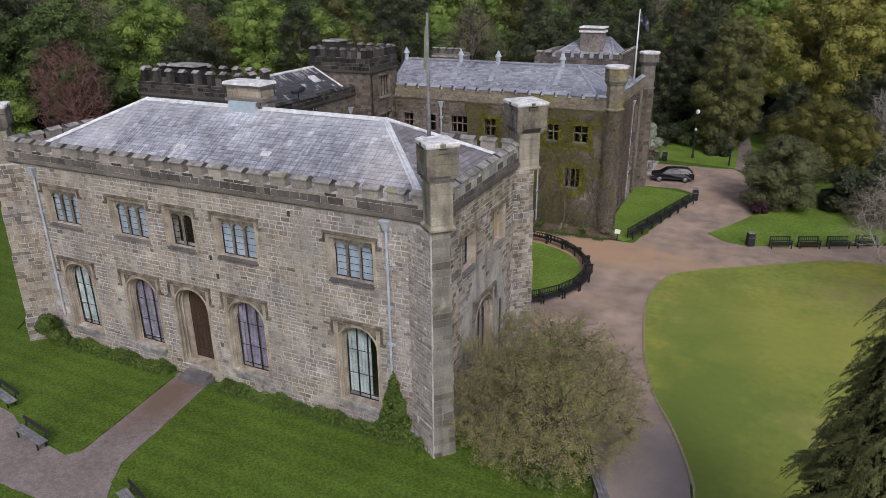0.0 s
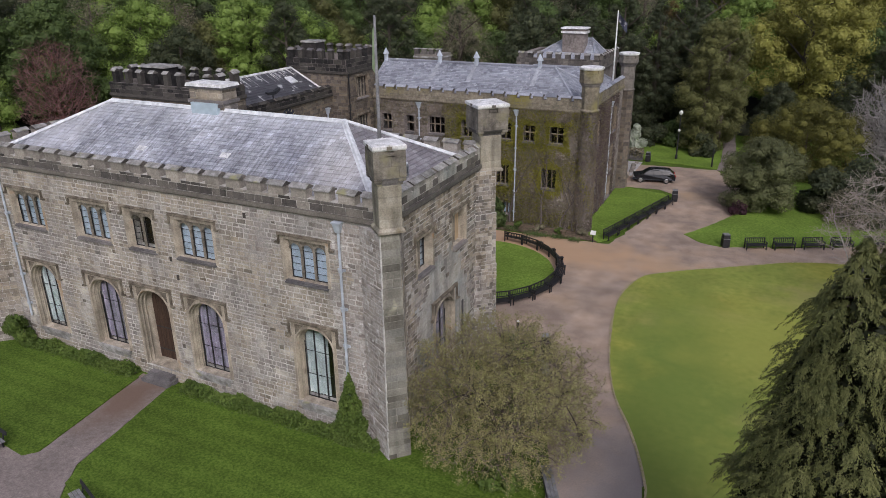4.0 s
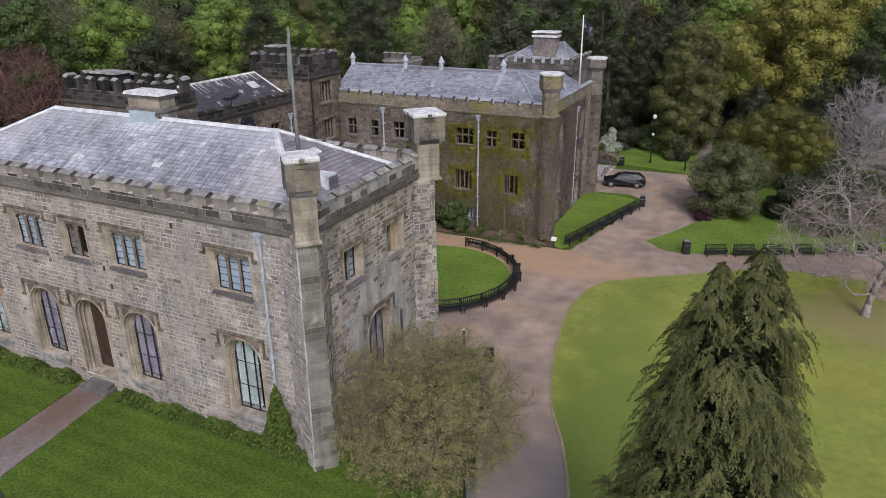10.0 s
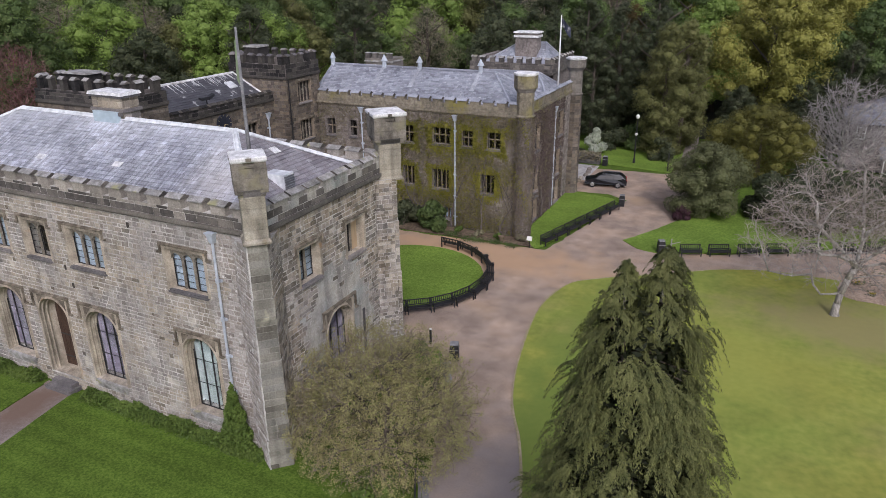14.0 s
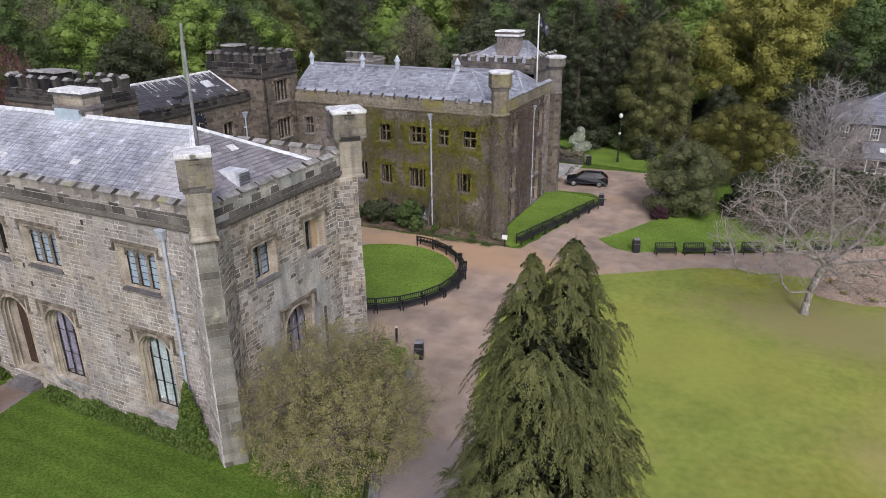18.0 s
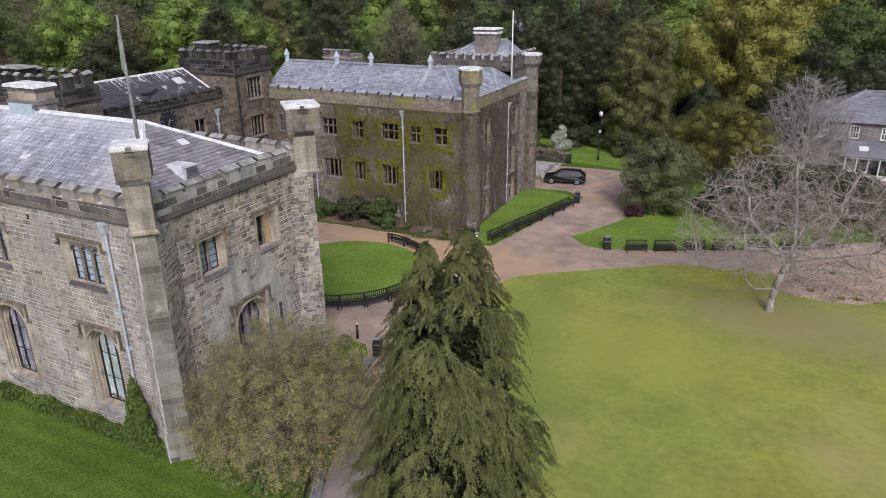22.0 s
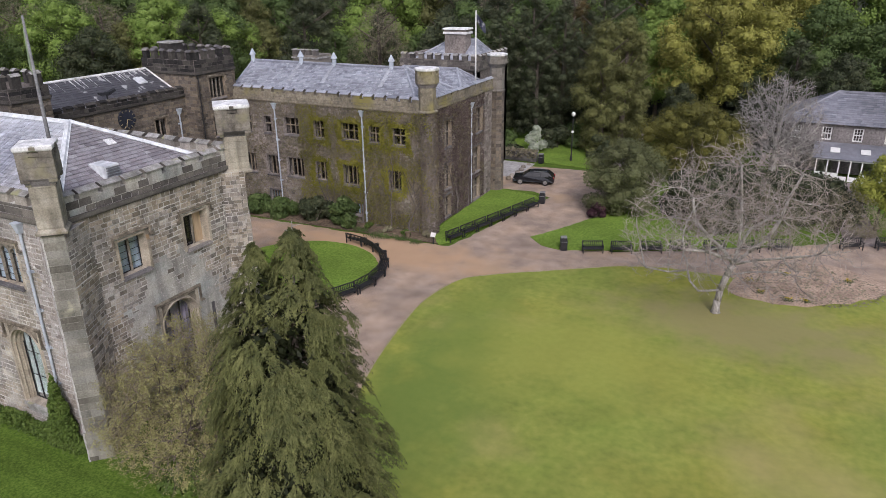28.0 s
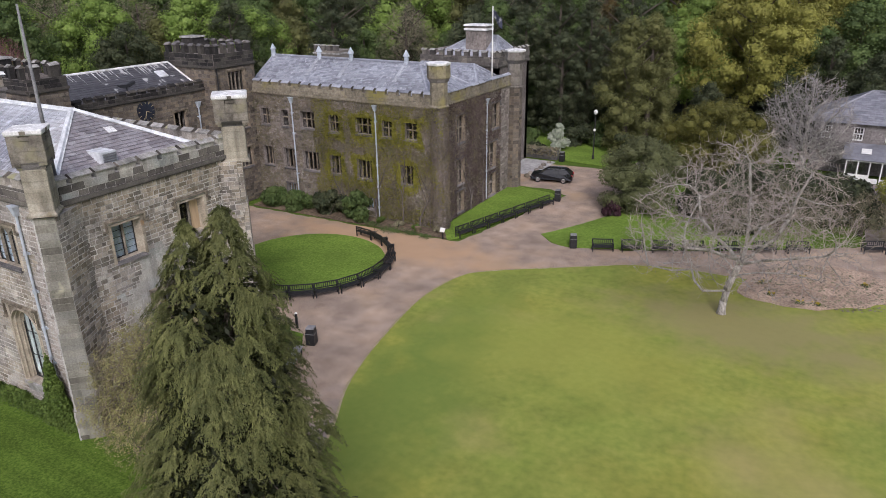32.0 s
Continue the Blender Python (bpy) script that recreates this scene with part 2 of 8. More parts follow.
def add_lead_wash(m, z0, z1):
    """Pale wash that the lead sheds on to the slates below a ridge, in uneven runs."""
    n, l = m.node_tree.nodes, m.node_tree.links
    geo = n.new("ShaderNodeNewGeometry")
    sep = n.new("ShaderNodeSeparateXYZ")
    l.new(geo.outputs["Position"], sep.inputs[0])
    mp = n.new("ShaderNodeMapping")
    mp.inputs["Scale"].default_value = (1, 0.25, 0.25)
    l.new(geo.outputs["Position"], mp.inputs["Vector"])
    nz = n.new("ShaderNodeTexNoise")
    nz.inputs["Scale"].default_value, nz.inputs["Detail"].default_value = 1.6, 5.0
    l.new(mp.outputs[0], nz.inputs["Vector"])
    add = n.new("ShaderNodeMath")
    add.operation = "MULTIPLY_ADD"
    l.new(nz.outputs["Fac"], add.inputs[0])
    add.inputs[1].default_value = 1.0
    l.new(sep.outputs["Z"], add.inputs[2])
    rp = n.new("ShaderNodeMapRange")
    rp.inputs["From Min"].default_value, rp.inputs["From Max"].default_value = z0 + 0.5, z1 + 0.5
    rp.inputs["To Max"].default_value = 0.6
    l.new(add.outputs[0], rp.inputs["Value"])
    bsdf = n["Principled BSDF"]
    old = bsdf.inputs["Base Color"].links[0].from_socket
    mix = n.new("ShaderNodeMix")
    mix.data_type = "RGBA"
    l.new(rp.outputs["Result"], mix.inputs[0])
    l.new(old, mix.inputs[6])
    mix.inputs[7].default_value = (0.68, 0.7, 0.73, 1)
    l.new(mix.outputs[2], bsdf.inputs["Base Color"])


def add_runs(m, scale, lo, hi):
    """Dark and pale runs that the rain has drawn down a roof's slope."""
    n, l = m.node_tree.nodes, m.node_tree.links
    geo = n.new("ShaderNodeNewGeometry")
    mp = n.new("ShaderNodeMapping")
    mp.inputs["Scale"].default_value = scale
    l.new(geo.outputs["Position"], mp.inputs["Vector"])
    nz = n.new("ShaderNodeTexNoise")
    nz.inputs["Scale"].default_value, nz.inputs["Detail"].default_value, nz.inputs["Roughness"].default_value = 1.0, 7.0, 0.62
    l.new(mp.outputs[0], nz.inputs["Vector"])
    rp = n.new("ShaderNodeMapRange")
    rp.inputs["From Min"].default_value, rp.inputs["From Max"].default_value = 0.36, 0.64
    rp.inputs["To Min"].default_value, rp.inputs["To Max"].default_value = lo, hi
    l.new(nz.outputs["Fac"], rp.inputs["Value"])
    bsdf = n["Principled BSDF"]
    old = bsdf.inputs["Base Color"].links[0].from_socket
    mul = n.new("ShaderNodeVectorMath")
    mul.operation = "SCALE"
    l.new(old, mul.inputs[0])
    l.new(rp.outputs["Result"], mul.inputs["Scale"])
    l.new(mul.outputs[0], bsdf.inputs["Base Color"])


add_runs(SLATE, (7.0, 0.4, 0.4), 0.62, 1.34)
add_runs(SLATE, (0.5, 0.35, 0.35), 0.95, 1.28)
add_lead_wash(SLATE, 13.2, 14.5)
SLATE_FAR = mat("slate_far", [(0.232, 0.244, 0.282), (0.31, 0.328, 0.374), (0.402, 0.424, 0.48)], 1.5, 0.5, 0.3, 20,
                [(0.155, 0.164, 0.194), (0.31, 0.324, 0.37), (0.45, 0.47, 0.525), (0.232, 0.244, 0.277), (0.4, 0.42, 0.47)], 0.7, 0.25, 0.5, moss=((0.58, 0.6, 0.63), 3.5, 0.6, 0.76))
# cottage slate, made paler and bluer: distance haze is put into the colour
SLATE_BLUE = mat("slate_blue", [(0.14, 0.145, 0.17), (0.21, 0.214, 0.248), (0.28, 0.283, 0.32)], 1.5, 0.55, 0.3, 20,
                 [(0.126, 0.131, 0.156), (0.21, 0.214, 0.241), (0.308, 0.31, 0.348)], 0.5, 0.3, 0.3)
SLATE_DARK = mat("slate_dark", [(0.07, 0.07, 0.08), (0.11, 0.11, 0.12)], 2.0, 0.6, 0.3, 20,
                 [(0.06, 0.06, 0.07), (0.1, 0.1, 0.115), (0.13, 0.13, 0.14)], 0.5, 0.3, 0.3, moss=((0.5, 0.5, 0.5), 1.2, 0.62, 0.68))
GRASS = mat("grass", [(0.052, 0.096, 0.012), (0.09, 0.148, 0.02), (0.134, 0.197, 0.034)], 9, 0.95, 0.3, 90, None, 0, 0.22, 0.25)
def add_stripes(m, period, lift):
    """Faint bands left by the mower, running along the house."""
    n, l = m.node_tree.nodes, m.node_tree.links
    geo = n.new("ShaderNodeNewGeometry")
    wave = n.new("ShaderNodeTexWave")
    wave.bands_direction = "Y"
    wave.inputs["Scale"].default_value, wave.inputs["Distortion"].default_value, wave.inputs["Detail Scale"].default_value = 0.314 / period, 0.6, 0.5
    l.new(geo.outputs["Position"], wave.inputs["Vector"])
    rp = n.new("ShaderNodeMapRange")
    rp.inputs["To Min"].default_value, rp.inputs["To Max"].default_value = 1 - lift, 1 + lift
    l.new(wave.outputs["Fac"], rp.inputs["Value"])
    bsdf = n["Principled BSDF"]
    old = bsdf.inputs["Base Color"].links[0].from_socket
    mul = n.new("ShaderNodeVectorMath")
    mul.operation = "SCALE"
    l.new(old, mul.inputs[0])
    l.new(rp.outputs["Result"], mul.inputs["Scale"])
    l.new(mul.outputs[0], bsdf.inputs["Base Color"])


add_stripes(GRASS, 1.1, 0.07)
GRASS_COURT = mat("court_grass", [(0.11, 0.185, 0.025), (0.161, 0.253, 0.039), (0.213, 0.308, 0.058)], 7, 0.95, 0.4, 90, None, 0, 0.25, 0.3)
GRASS_LIGHT = mat("worn_grass", [(0.208, 0.25, 0.046), (0.25, 0.285, 0.054), (0.288, 0.313, 0.067)], 2.2, 0.95, 0.2, 60, None, 0, 0.18, 0.35,
                  moss=((0.377, 0.305, 0.126), 0.085, 0.54, 0.8), tint=([(0.8, 0.9, 0.78), (1.0, 1.0, 1.0), (1.16, 1.03, 0.9)], 0.1))
GRAVEL = mat("gravel_path", [(0.31, 0.235, 0.18), (0.37, 0.285, 0.222), (0.43, 0.336, 0.265)], 0.9, 0.95, 0.25, 60, None, 0, 0.2, 0.2,
             moss=((0.449, 0.314, 0.189), 0.13, 0.58, 0.75), tint=([(0.86, 0.87, 0.9), (1.0, 1.0, 1.0), (1.12, 1.08, 1.02)], 0.4))


def add_patch(m, cx, cy, sx, sy, colour, most=0.85):
    """A patch of another colour, such as worn or bare ground, round one spot, fading out unevenly."""
    n, l = m.node_tree.nodes, m.node_tree.links
    geo = n.new("ShaderNodeNewGeometry")
    mp = n.new("ShaderNodeMapping")
    mp.inputs["Location"].default_value = (-cx / sx, -cy / sy, 0)
    mp.inputs["Scale"].default_value = (1 / sx, 1 / sy, 0)
    l.new(geo.outputs["Position"], mp.inputs["Vector"])
    ln = n.new("ShaderNodeVectorMath")
    ln.operation = "LENGTH"
    l.new(mp.outputs[0], ln.inputs[0])
    nz = n.new("ShaderNodeTexNoise")
    nz.inputs["Scale"].default_value, nz.inputs["Detail"].default_value = 0.5, 8.0
    l.new(geo.outputs["Position"], nz.inputs["Vector"])
    add = n.new("ShaderNodeMath")
    add.operation = "MULTIPLY_ADD"
    l.new(nz.outputs["Fac"], add.inputs[0])
    add.inputs[1].default_value = 1.6
    l.new(ln.outputs["Value"], add.inputs[2])
    rp = n.new("ShaderNodeMapRange")
    rp.inputs["From Min"].default_value, rp.inputs["From Max"].default_value = 1.95, 1.2
    rp.inputs["To Min"].default_value, rp.inputs["To Max"].default_value = 0.0, most
    l.new(add.outputs[0], rp.inputs["Value"])
    bsdf = n["Principled BSDF"]
    old = bsdf.inputs["Base Color"].links[0].from_socket
    mix = n.new("ShaderNodeMix")
    mix.data_type = "RGBA"
    l.new(rp.outputs["Result"], mix.inputs[0])
    l.new(old, mix.inputs[6])
    mix.inputs[7].default_value = (*colour, 1)
    l.new(mix.outputs[2], bsdf.inputs["Base Color"])


add_patch(SLATE, -16.0, 27.2, 2.0, 2.6, (0.6, 0.57, 0.53), 0.45)
add_patch(SLATE, -34.5, 27.5, 2.2, 2.6, (0.6, 0.6, 0.62), 0.45)
add_patch(GRAVEL, -14.0, 52.5, 12.0, 4.0, (0.47, 0.31, 0.185))
# darker, greyer gravel round this spot
add_patch(GRAVEL, -1.5, 25.0, 4.5, 9.0, (0.25, 0.225, 0.225), 0.7)
# two greener strips of lawn along the drive
add_patch(GRASS_LIGHT, -2.0, 42.0, 3.0, 9.0, (0.135, 0.2, 0.034), 0.6)
add_patch(GRASS_LIGHT, -0.6, 33.0, 4.4, 13.0, (0.14, 0.2, 0.036), 0.75)
add_patch(GRASS_LIGHT, 13.5, 50.8, 9.0, 5.0, (0.27, 0.235, 0.1), 0.8)
add_patch(GRASS_LIGHT, 5.0, 43.0, 8.0, 6.0, (0.3, 0.315, 0.06), 0.6)
for m in (GRASS, GRASS_COURT):
    m.node_tree.nodes["Principled BSDF"].inputs["Specular IOR Level"].default_value = 0.12
TARMAC = mat("tarmac_path", [(0.22, 0.185, 0.169), (0.272, 0.229, 0.211), (0.316, 0.27, 0.246)], 4, 0.95, 0.35, 80, None, 0, 0.25, 0.4)
add_patch(TARMAC, -27.0, 22.5, 1.6, 3.2, (0.17, 0.115, 0.085), 0.9)
SOIL = mat("soil", [(0.1, 0.075, 0.05), (0.17, 0.125, 0.085), (0.23, 0.175, 0.12)], 4, 0.97, 0.7, 30, None, 0, 0.4, 0.5)
MULCH = mat("leaf_mulch", [(0.273, 0.194, 0.146), (0.441, 0.324, 0.241), (0.567, 0.443, 0.336)], 8, 0.97, 0.8, 30, None, 0, 0.35, 0.6)
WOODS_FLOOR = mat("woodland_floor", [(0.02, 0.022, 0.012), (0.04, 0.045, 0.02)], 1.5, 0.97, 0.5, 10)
BLACKPAINT = mat("black_paint", [(0.016, 0.016, 0.018), (0.026, 0.026, 0.028)], 8, 0.5, 0.15, 40, None, 0, 0.2, 1, 0.0, 0.4)
GREYWOOD = mat("grey_wood", [(0.18, 0.18, 0.185), (0.28, 0.28, 0.29)], 4, 0.8, 0.3, 40, None, 0, 0.3, 1, 0, 0.3, (1, 1, 1))
PIPE = mat("pipe_paint", [(0.42, 0.47, 0.53), (0.54, 0.59, 0.65)], 5, 0.6, 0.1, 30, None, 0, 0.25, 1.5)
FRAMEPAINT = mat("leaded_frame", [(0.02, 0.02, 0.021), (0.036, 0.036, 0.036)], 6, 0.6, 0.1, 30, None, 0, 0.2, 1)
OAKDOOR = mat("oak_door", [(0.05, 0.03, 0.02), (0.09, 0.055, 0.038)], 5, 0.7, 0.4, 40, None, 0, 0.3, 1, stretch=(6, 6, 0.6))
BOARD = mat("pale_board", [(0.42, 0.3, 0.18), (0.52, 0.39, 0.25)], 3, 0.8, 0.2, 30, None, 0, 0.25, 1, stretch=(4, 4, 0.5))
BLIND = mat("window_blind", [(0.34, 0.43, 0.51), (0.46, 0.55, 0.63)], 2, 0.85, 0.1, 20, None, 0, 0.2, 1)
CURTAIN = mat("curtain", [(0.2, 0.18, 0.235), (0.3, 0.275, 0.34)], 2, 0.9, 0.1, 20, None, 0, 0.25, 1)
CURTAIN_PALE = mat("pale_curtain", [(0.36, 0.42, 0.41), (0.48, 0.54, 0.52)], 2, 0.9, 0.1, 20, None, 0, 0.25, 1)
# near-black: the shade inside rooms and wall holes is put into this colour
INNER_SHADE = mat("inner_shade", [(0.05, 0.045, 0.04), (0.08, 0.07, 0.06)], 1, 0.95, 0.1, 20)
BARK = mat("bark", [(0.07, 0.055, 0.045), (0.13, 0.11, 0.09)], 6, 0.95, 0.6, 30, stretch=(3, 3, 0.6))
BARK_PALE = mat("pale_bark", [(0.21, 0.192, 0.172), (0.48, 0.452, 0.412)], 5, 0.95, 0.4, 30, None, 0, 0.3, 1, stretch=(2, 2, 0.6))
TWIG_RED = mat("red_twigs", [(0.13, 0.07, 0.066), (0.21, 0.122, 0.112), (0.29, 0.18, 0.165)], 2, 0.95, 0.2, 30, None, 0, 0.3, 0.4)
WHITEPAINT = mat("white_paint", [(0.7, 0.7, 0.68), (0.8, 0.8, 0.78)], 4, 0.5, 0.05, 30, None, 0, 0.15, 1)
CARPAINT = mat("car_paint", [(0.012, 0.014, 0.018), (0.018, 0.02, 0.026)], 2, 0.22, 0, 10, None, 0, 0.1, 1, 0.3, 0.6)
RUBBER = mat("rubber", [(0.02, 0.02, 0.02), (0.035, 0.035, 0.035)], 10, 0.9, 0.2, 40)
STEEL = mat("steel", [(0.4, 0.4, 0.41), (0.55, 0.55, 0.56)], 10, 0.35, 0.05, 40, None, 0, 0.1, 1, 0.9, 0.5)
CLOCKFACE = mat("clock_blue", [(0.02, 0.025, 0.04), (0.035, 0.04, 0.06)], 6, 0.6, 0.1, 30)
GILT = mat("gilt", [(0.4, 0.33, 0.18), (0.5, 0.42, 0.25)], 6, 0.5, 0.1, 30, None, 0, 0.1, 1, 0.5)
BRONZE = mat("red_plastic", [(0.35, 0.03, 0.03), (0.45, 0.05, 0.04)], 6, 0.5, 0.05, 30)


def glass_mat():
    m = bpy.data.materials.new("window_glass")
    m.use_nodes = True
    b = m.node_tree.nodes["Principled BSDF"]
    b.inputs["Base Color"].default_value = (0.94, 0.96, 0.98, 1)
    b.inputs["Roughness"].default_value = 0.04
    b.inputs["Transmission Weight"].default_value = 1.0
    b.inputs["IOR"].default_value = 1.45
    return m


GLASS = glass_mat()
L_BRIGHT = leaf_mat("leaves_bright", [(0.105, 0.172, 0.028), (0.168, 0.25, 0.048), (0.23, 0.31, 0.08)])
L_GREEN = leaf_mat("leaves_green", [(0.046, 0.077, 0.022), (0.079, 0.121, 0.035), (0.119, 0.158, 0.051)])
L_DARK = leaf_mat("leaves_dark", [(0.028, 0.039, 0.021), (0.056, 0.069, 0.034), (0.094, 0.101, 0.047)])
L_OLIVE = leaf_mat("leaves_olive", [(0.075, 0.084, 0.028), (0.128, 0.134, 0.044), (0.18, 0.181, 0.068)])
L_YELLOW = leaf_mat("leaves_yellow", [(0.15, 0.155, 0.03), (0.24, 0.238, 0.05), (0.345, 0.335, 0.09)])
L_BRONZE = leaf_mat("leaves_bronze", [(0.06, 0.045, 0.016), (0.105, 0.076, 0.026), (0.15, 0.11, 0.04)])
L_BUD = leaf_mat("leaves_budding", [(0.15, 0.125, 0.07), (0.29, 0.27, 0.11), (0.44, 0.42, 0.17), (0.2, 0.165, 0.1), (0.36, 0.365, 0.12), (0.17, 0.19, 0.06)], own=0.35, drift=2.2)
L_RED = leaf_mat("leaves_copper", [(0.144, 0.048, 0.0448), (0.224, 0.08, 0.0688), (0.272, 0.12, 0.096)])
L_TWIG = leaf_mat("twigs_brown", [(0.16, 0.136, 0.096), (0.24, 0.208, 0.144), (0.176, 0.192, 0.096)])
L_CONIFER = leaf_mat("conifer_sprays", [(0.043, 0.052, 0.016), (0.102, 0.112, 0.036), (0.2, 0.205, 0.074)], own=0.3, drift=2.4)
# conifer foliage darkened: the shade deep in the crown is put into this colour
L_CONIFER_SHADE = leaf_mat("conifer_shade", [(0.009, 0.012, 0.004), (0.016, 0.02, 0.007), (0.025, 0.029, 0.011)], own=0.2)
L_IVY = leaf_mat("ivy_leaves", [(0.053, 0.09, 0.017), (0.097, 0.149, 0.029), (0.15, 0.209, 0.043)])
L_CREEPER = leaf_mat("creeper_yellow", [(0.145, 0.14, 0.02), (0.215, 0.205, 0.032), (0.285, 0.272, 0.055)], drift=2.0)
L_CREEPER_BROWN = leaf_mat("creeper_stems", [(0.12, 0.092, 0.082), (0.2, 0.16, 0.14), (0.21, 0.185, 0.09), (0.24, 0.205, 0.19)])
L_CREEPER_BARE = leaf_mat("creeper_bare", [(0.085, 0.06, 0.058), (0.13, 0.095, 0.09), (0.11, 0.085, 0.08), (0.15, 0.115, 0.105)])


# ---- mesh helpers ----
class Mb:
    """Gathers vertices and faces for one mesh."""

    def __init__(self):
        self.v, self.f = [], []

    def add(self, pts, faces):
        k = len(self.v)
        self.v += [tuple(p) for p in pts]
        self.f += [tuple(k + i for i in f) for f in faces]
        return self

    def hexa(self, p):
        return self.add(p, [(3, 2, 1, 0), (4, 5, 6, 7), (0, 1, 5, 4), (1, 2, 6, 5), (2, 3, 7, 6), (3, 0, 4, 7)])

    def box(self, x0, y0, z0, x1, y1, z1, taper=0.0):
        t = taper
        return self.hexa([(x0, y0, z0), (x1, y0, z0), (x1, y1, z0), (x0, y1, z0), (x0 + t, y0 + t, z1), (x1 - t, y0 + t, z1), (x1 - t, y1 - t, z1), (x0 + t, y1 - t, z1)])

    def lathe(self, cx, cy, profile, n=12, turn=0.0, sx=1.0, sy=1.0):
        pts, k = [], len(profile)
        for r, z in profile:
            for i in range(n):
                a = 2 * math.pi * (i + turn) / n
                pts.append((cx + r * sx * math.cos(a), cy + r * sy * math.sin(a), z))
        faces = [(j * n + i, j * n + (i + 1) % n, (j + 1) * n + (i + 1) % n, (j + 1) * n + i) for j in range(k - 1) for i in range(n)]
        faces += [tuple(range(n))[::-1], tuple((k - 1) * n + i for i in range(n))]
        return self.add(pts, faces)

    def tube(self, p0, p1, r0, r1=None, n=6):
        p0, p1 = Vector(p0), Vector(p1)
        r1 = r0 if r1 is None else r1
        d = p1 - p0
        if d.length < 1e-6:
            return self
        q = d.to_track_quat("Z", "Y")
        pts = []
        for p, r in ((p0, r0), (p1, r1)):
            for i in range(n):
                a = 2 * math.pi * i / n
                pts.append(p + q @ Vector((r * math.cos(a), r * math.sin(a), 0)))
        return self.add(pts, [(i, (i + 1) % n, n + (i + 1) % n, n + i) for i in range(n)] + [tuple(range(n))[::-1], tuple(range(n, 2 * n))])

    def weld(self):
        """Joins points that lie on one another."""
        at, to = {}, []
        for p in self.v:
            to.append(at.setdefault(tuple(round(c, 4) for c in p), len(at)))
        self.v, self.f = list(at), [tuple(to[i] for i in f) for f in self.f]
        return self

    def mesh(self, name, material, smooth=False):
        me = bpy.data.meshes.new(name)
        me.from_pydata(self.v, [], self.f)
        me.materials.append(material)
        if smooth:
            me.polygons.foreach_set("use_smooth", [True] * len(me.polygons))
        me.update()
        return me


def part(name, mb, material, parent, label="", smooth=False):
    """Links one mesh as a part of a thing (or of a part)."""
    me = mb if isinstance(mb, bpy.types.Mesh) else mb.mesh(name, material, smooth)
    ob = new(name, me)
    ob.parent = parent
    if label:
        ob["label"] = label
    return ob


def thing(name, label, category, at=(0, 0, 0), group="", kind=""):
    ob = new(name)
    ob.location = at
    return tagged(ob, label, category, group, kind)


def solid(name, mb, material, label, category, group="", kind="", smooth=False):
    return tagged(new(name, mb.mesh(name, material, smooth)), label, category, group, kind)


def quads_mesh(name, q, material):
    """A mesh of loose quads from an array of shape (n, 4, 3)."""
    q = np.asarray(q, dtype=np.float32)
    n = len(q)
    me = bpy.data.meshes.new(name)
    me.vertices.add(4 * n)
    me.vertices.foreach_set("co", q.reshape(-1))
    me.loops.add(4 * n)
    me.loops.foreach_set("vertex_index", np.arange(4 * n, dtype=np.int32))
    me.polygons.add(n)
    me.polygons.foreach_set("loop_start", np.arange(0, 4 * n, 4, dtype=np.int32))
    me.polygons.foreach_set("loop_total", np.full(n, 4, dtype=np.int32))
    me.materials.append(material)
    me.update(calc_edges=True)
    me.validate()
    return me


class Plane:
    """A wall's own coordinates: a along it, b up it, c out of it."""

    def __init__(self, o, u, n, v=(0, 0, 1)):
        self.o, self.u, self.n, self.v = Vector(o), Vector(u).normalized(), Vector(n).normalized(), Vector(v).normalized()

    def p(self, a, b, c=0.0):
        return self.o + self.u * a + self.v * b + self.n * c

    def box(self, mb, a0, a1, b0, b1, c0, c1, inset=0.0):
        i = inset
        return mb.hexa([self.p(a0, b0, c0), self.p(a1, b0, c0), self.p(a1, b1, c0), self.p(a0, b1, c0),
                        self.p(a0 + i, b0 + i, c1), self.p(a1 - i, b0 + i, c1), self.p(a1 - i, b1 - i, c1), self.p(a0 + i, b1 - i, c1)])


STONE = [(3, 2, 6, 7), (0, 1, 5, 4), (1, 2, 6, 5), (3, 0, 4, 7), (4, 5, 6, 7)]


def stone_points(pl, a0, a1, b0, b1, c, i=0.014):
    return [pl.p(a0, b0, 0), pl.p(a1, b0, 0), pl.p(a1, b1, 0), pl.p(a0, b1, 0), pl.p(a0 + i, b0 + i, c), pl.p(a1 - i, b0 + i, c), pl.p(a1 - i, b1 - i, c), pl.p(a0 + i, b1 - i, c)]


def rough_stone(rng, pl, a0, a1, b0, b1, c, i=0.014, wob=0.016):
    """A hewn stone: no two corners quite square, the face a little tilted."""
    j = lambda: rng.uniform(-wob, wob)
    low = [(a0 + j(), b0 + j()), (a1 + j(), b0 + j()), (a1 + j(), b1 + j()), (a0 + j(), b1 + j())]
    ma, mb = (a0 + a1) / 2, (b0 + b1) / 2
    top = [(a + (i if a < ma else -i) + j() * 0.5, b + (i if b < mb else -i) + j() * 0.5) for a, b in low]
    return [pl.p(a, b, 0) for a, b in low] + [pl.p(a, b, c + j() * 0.5) for a, b in top]


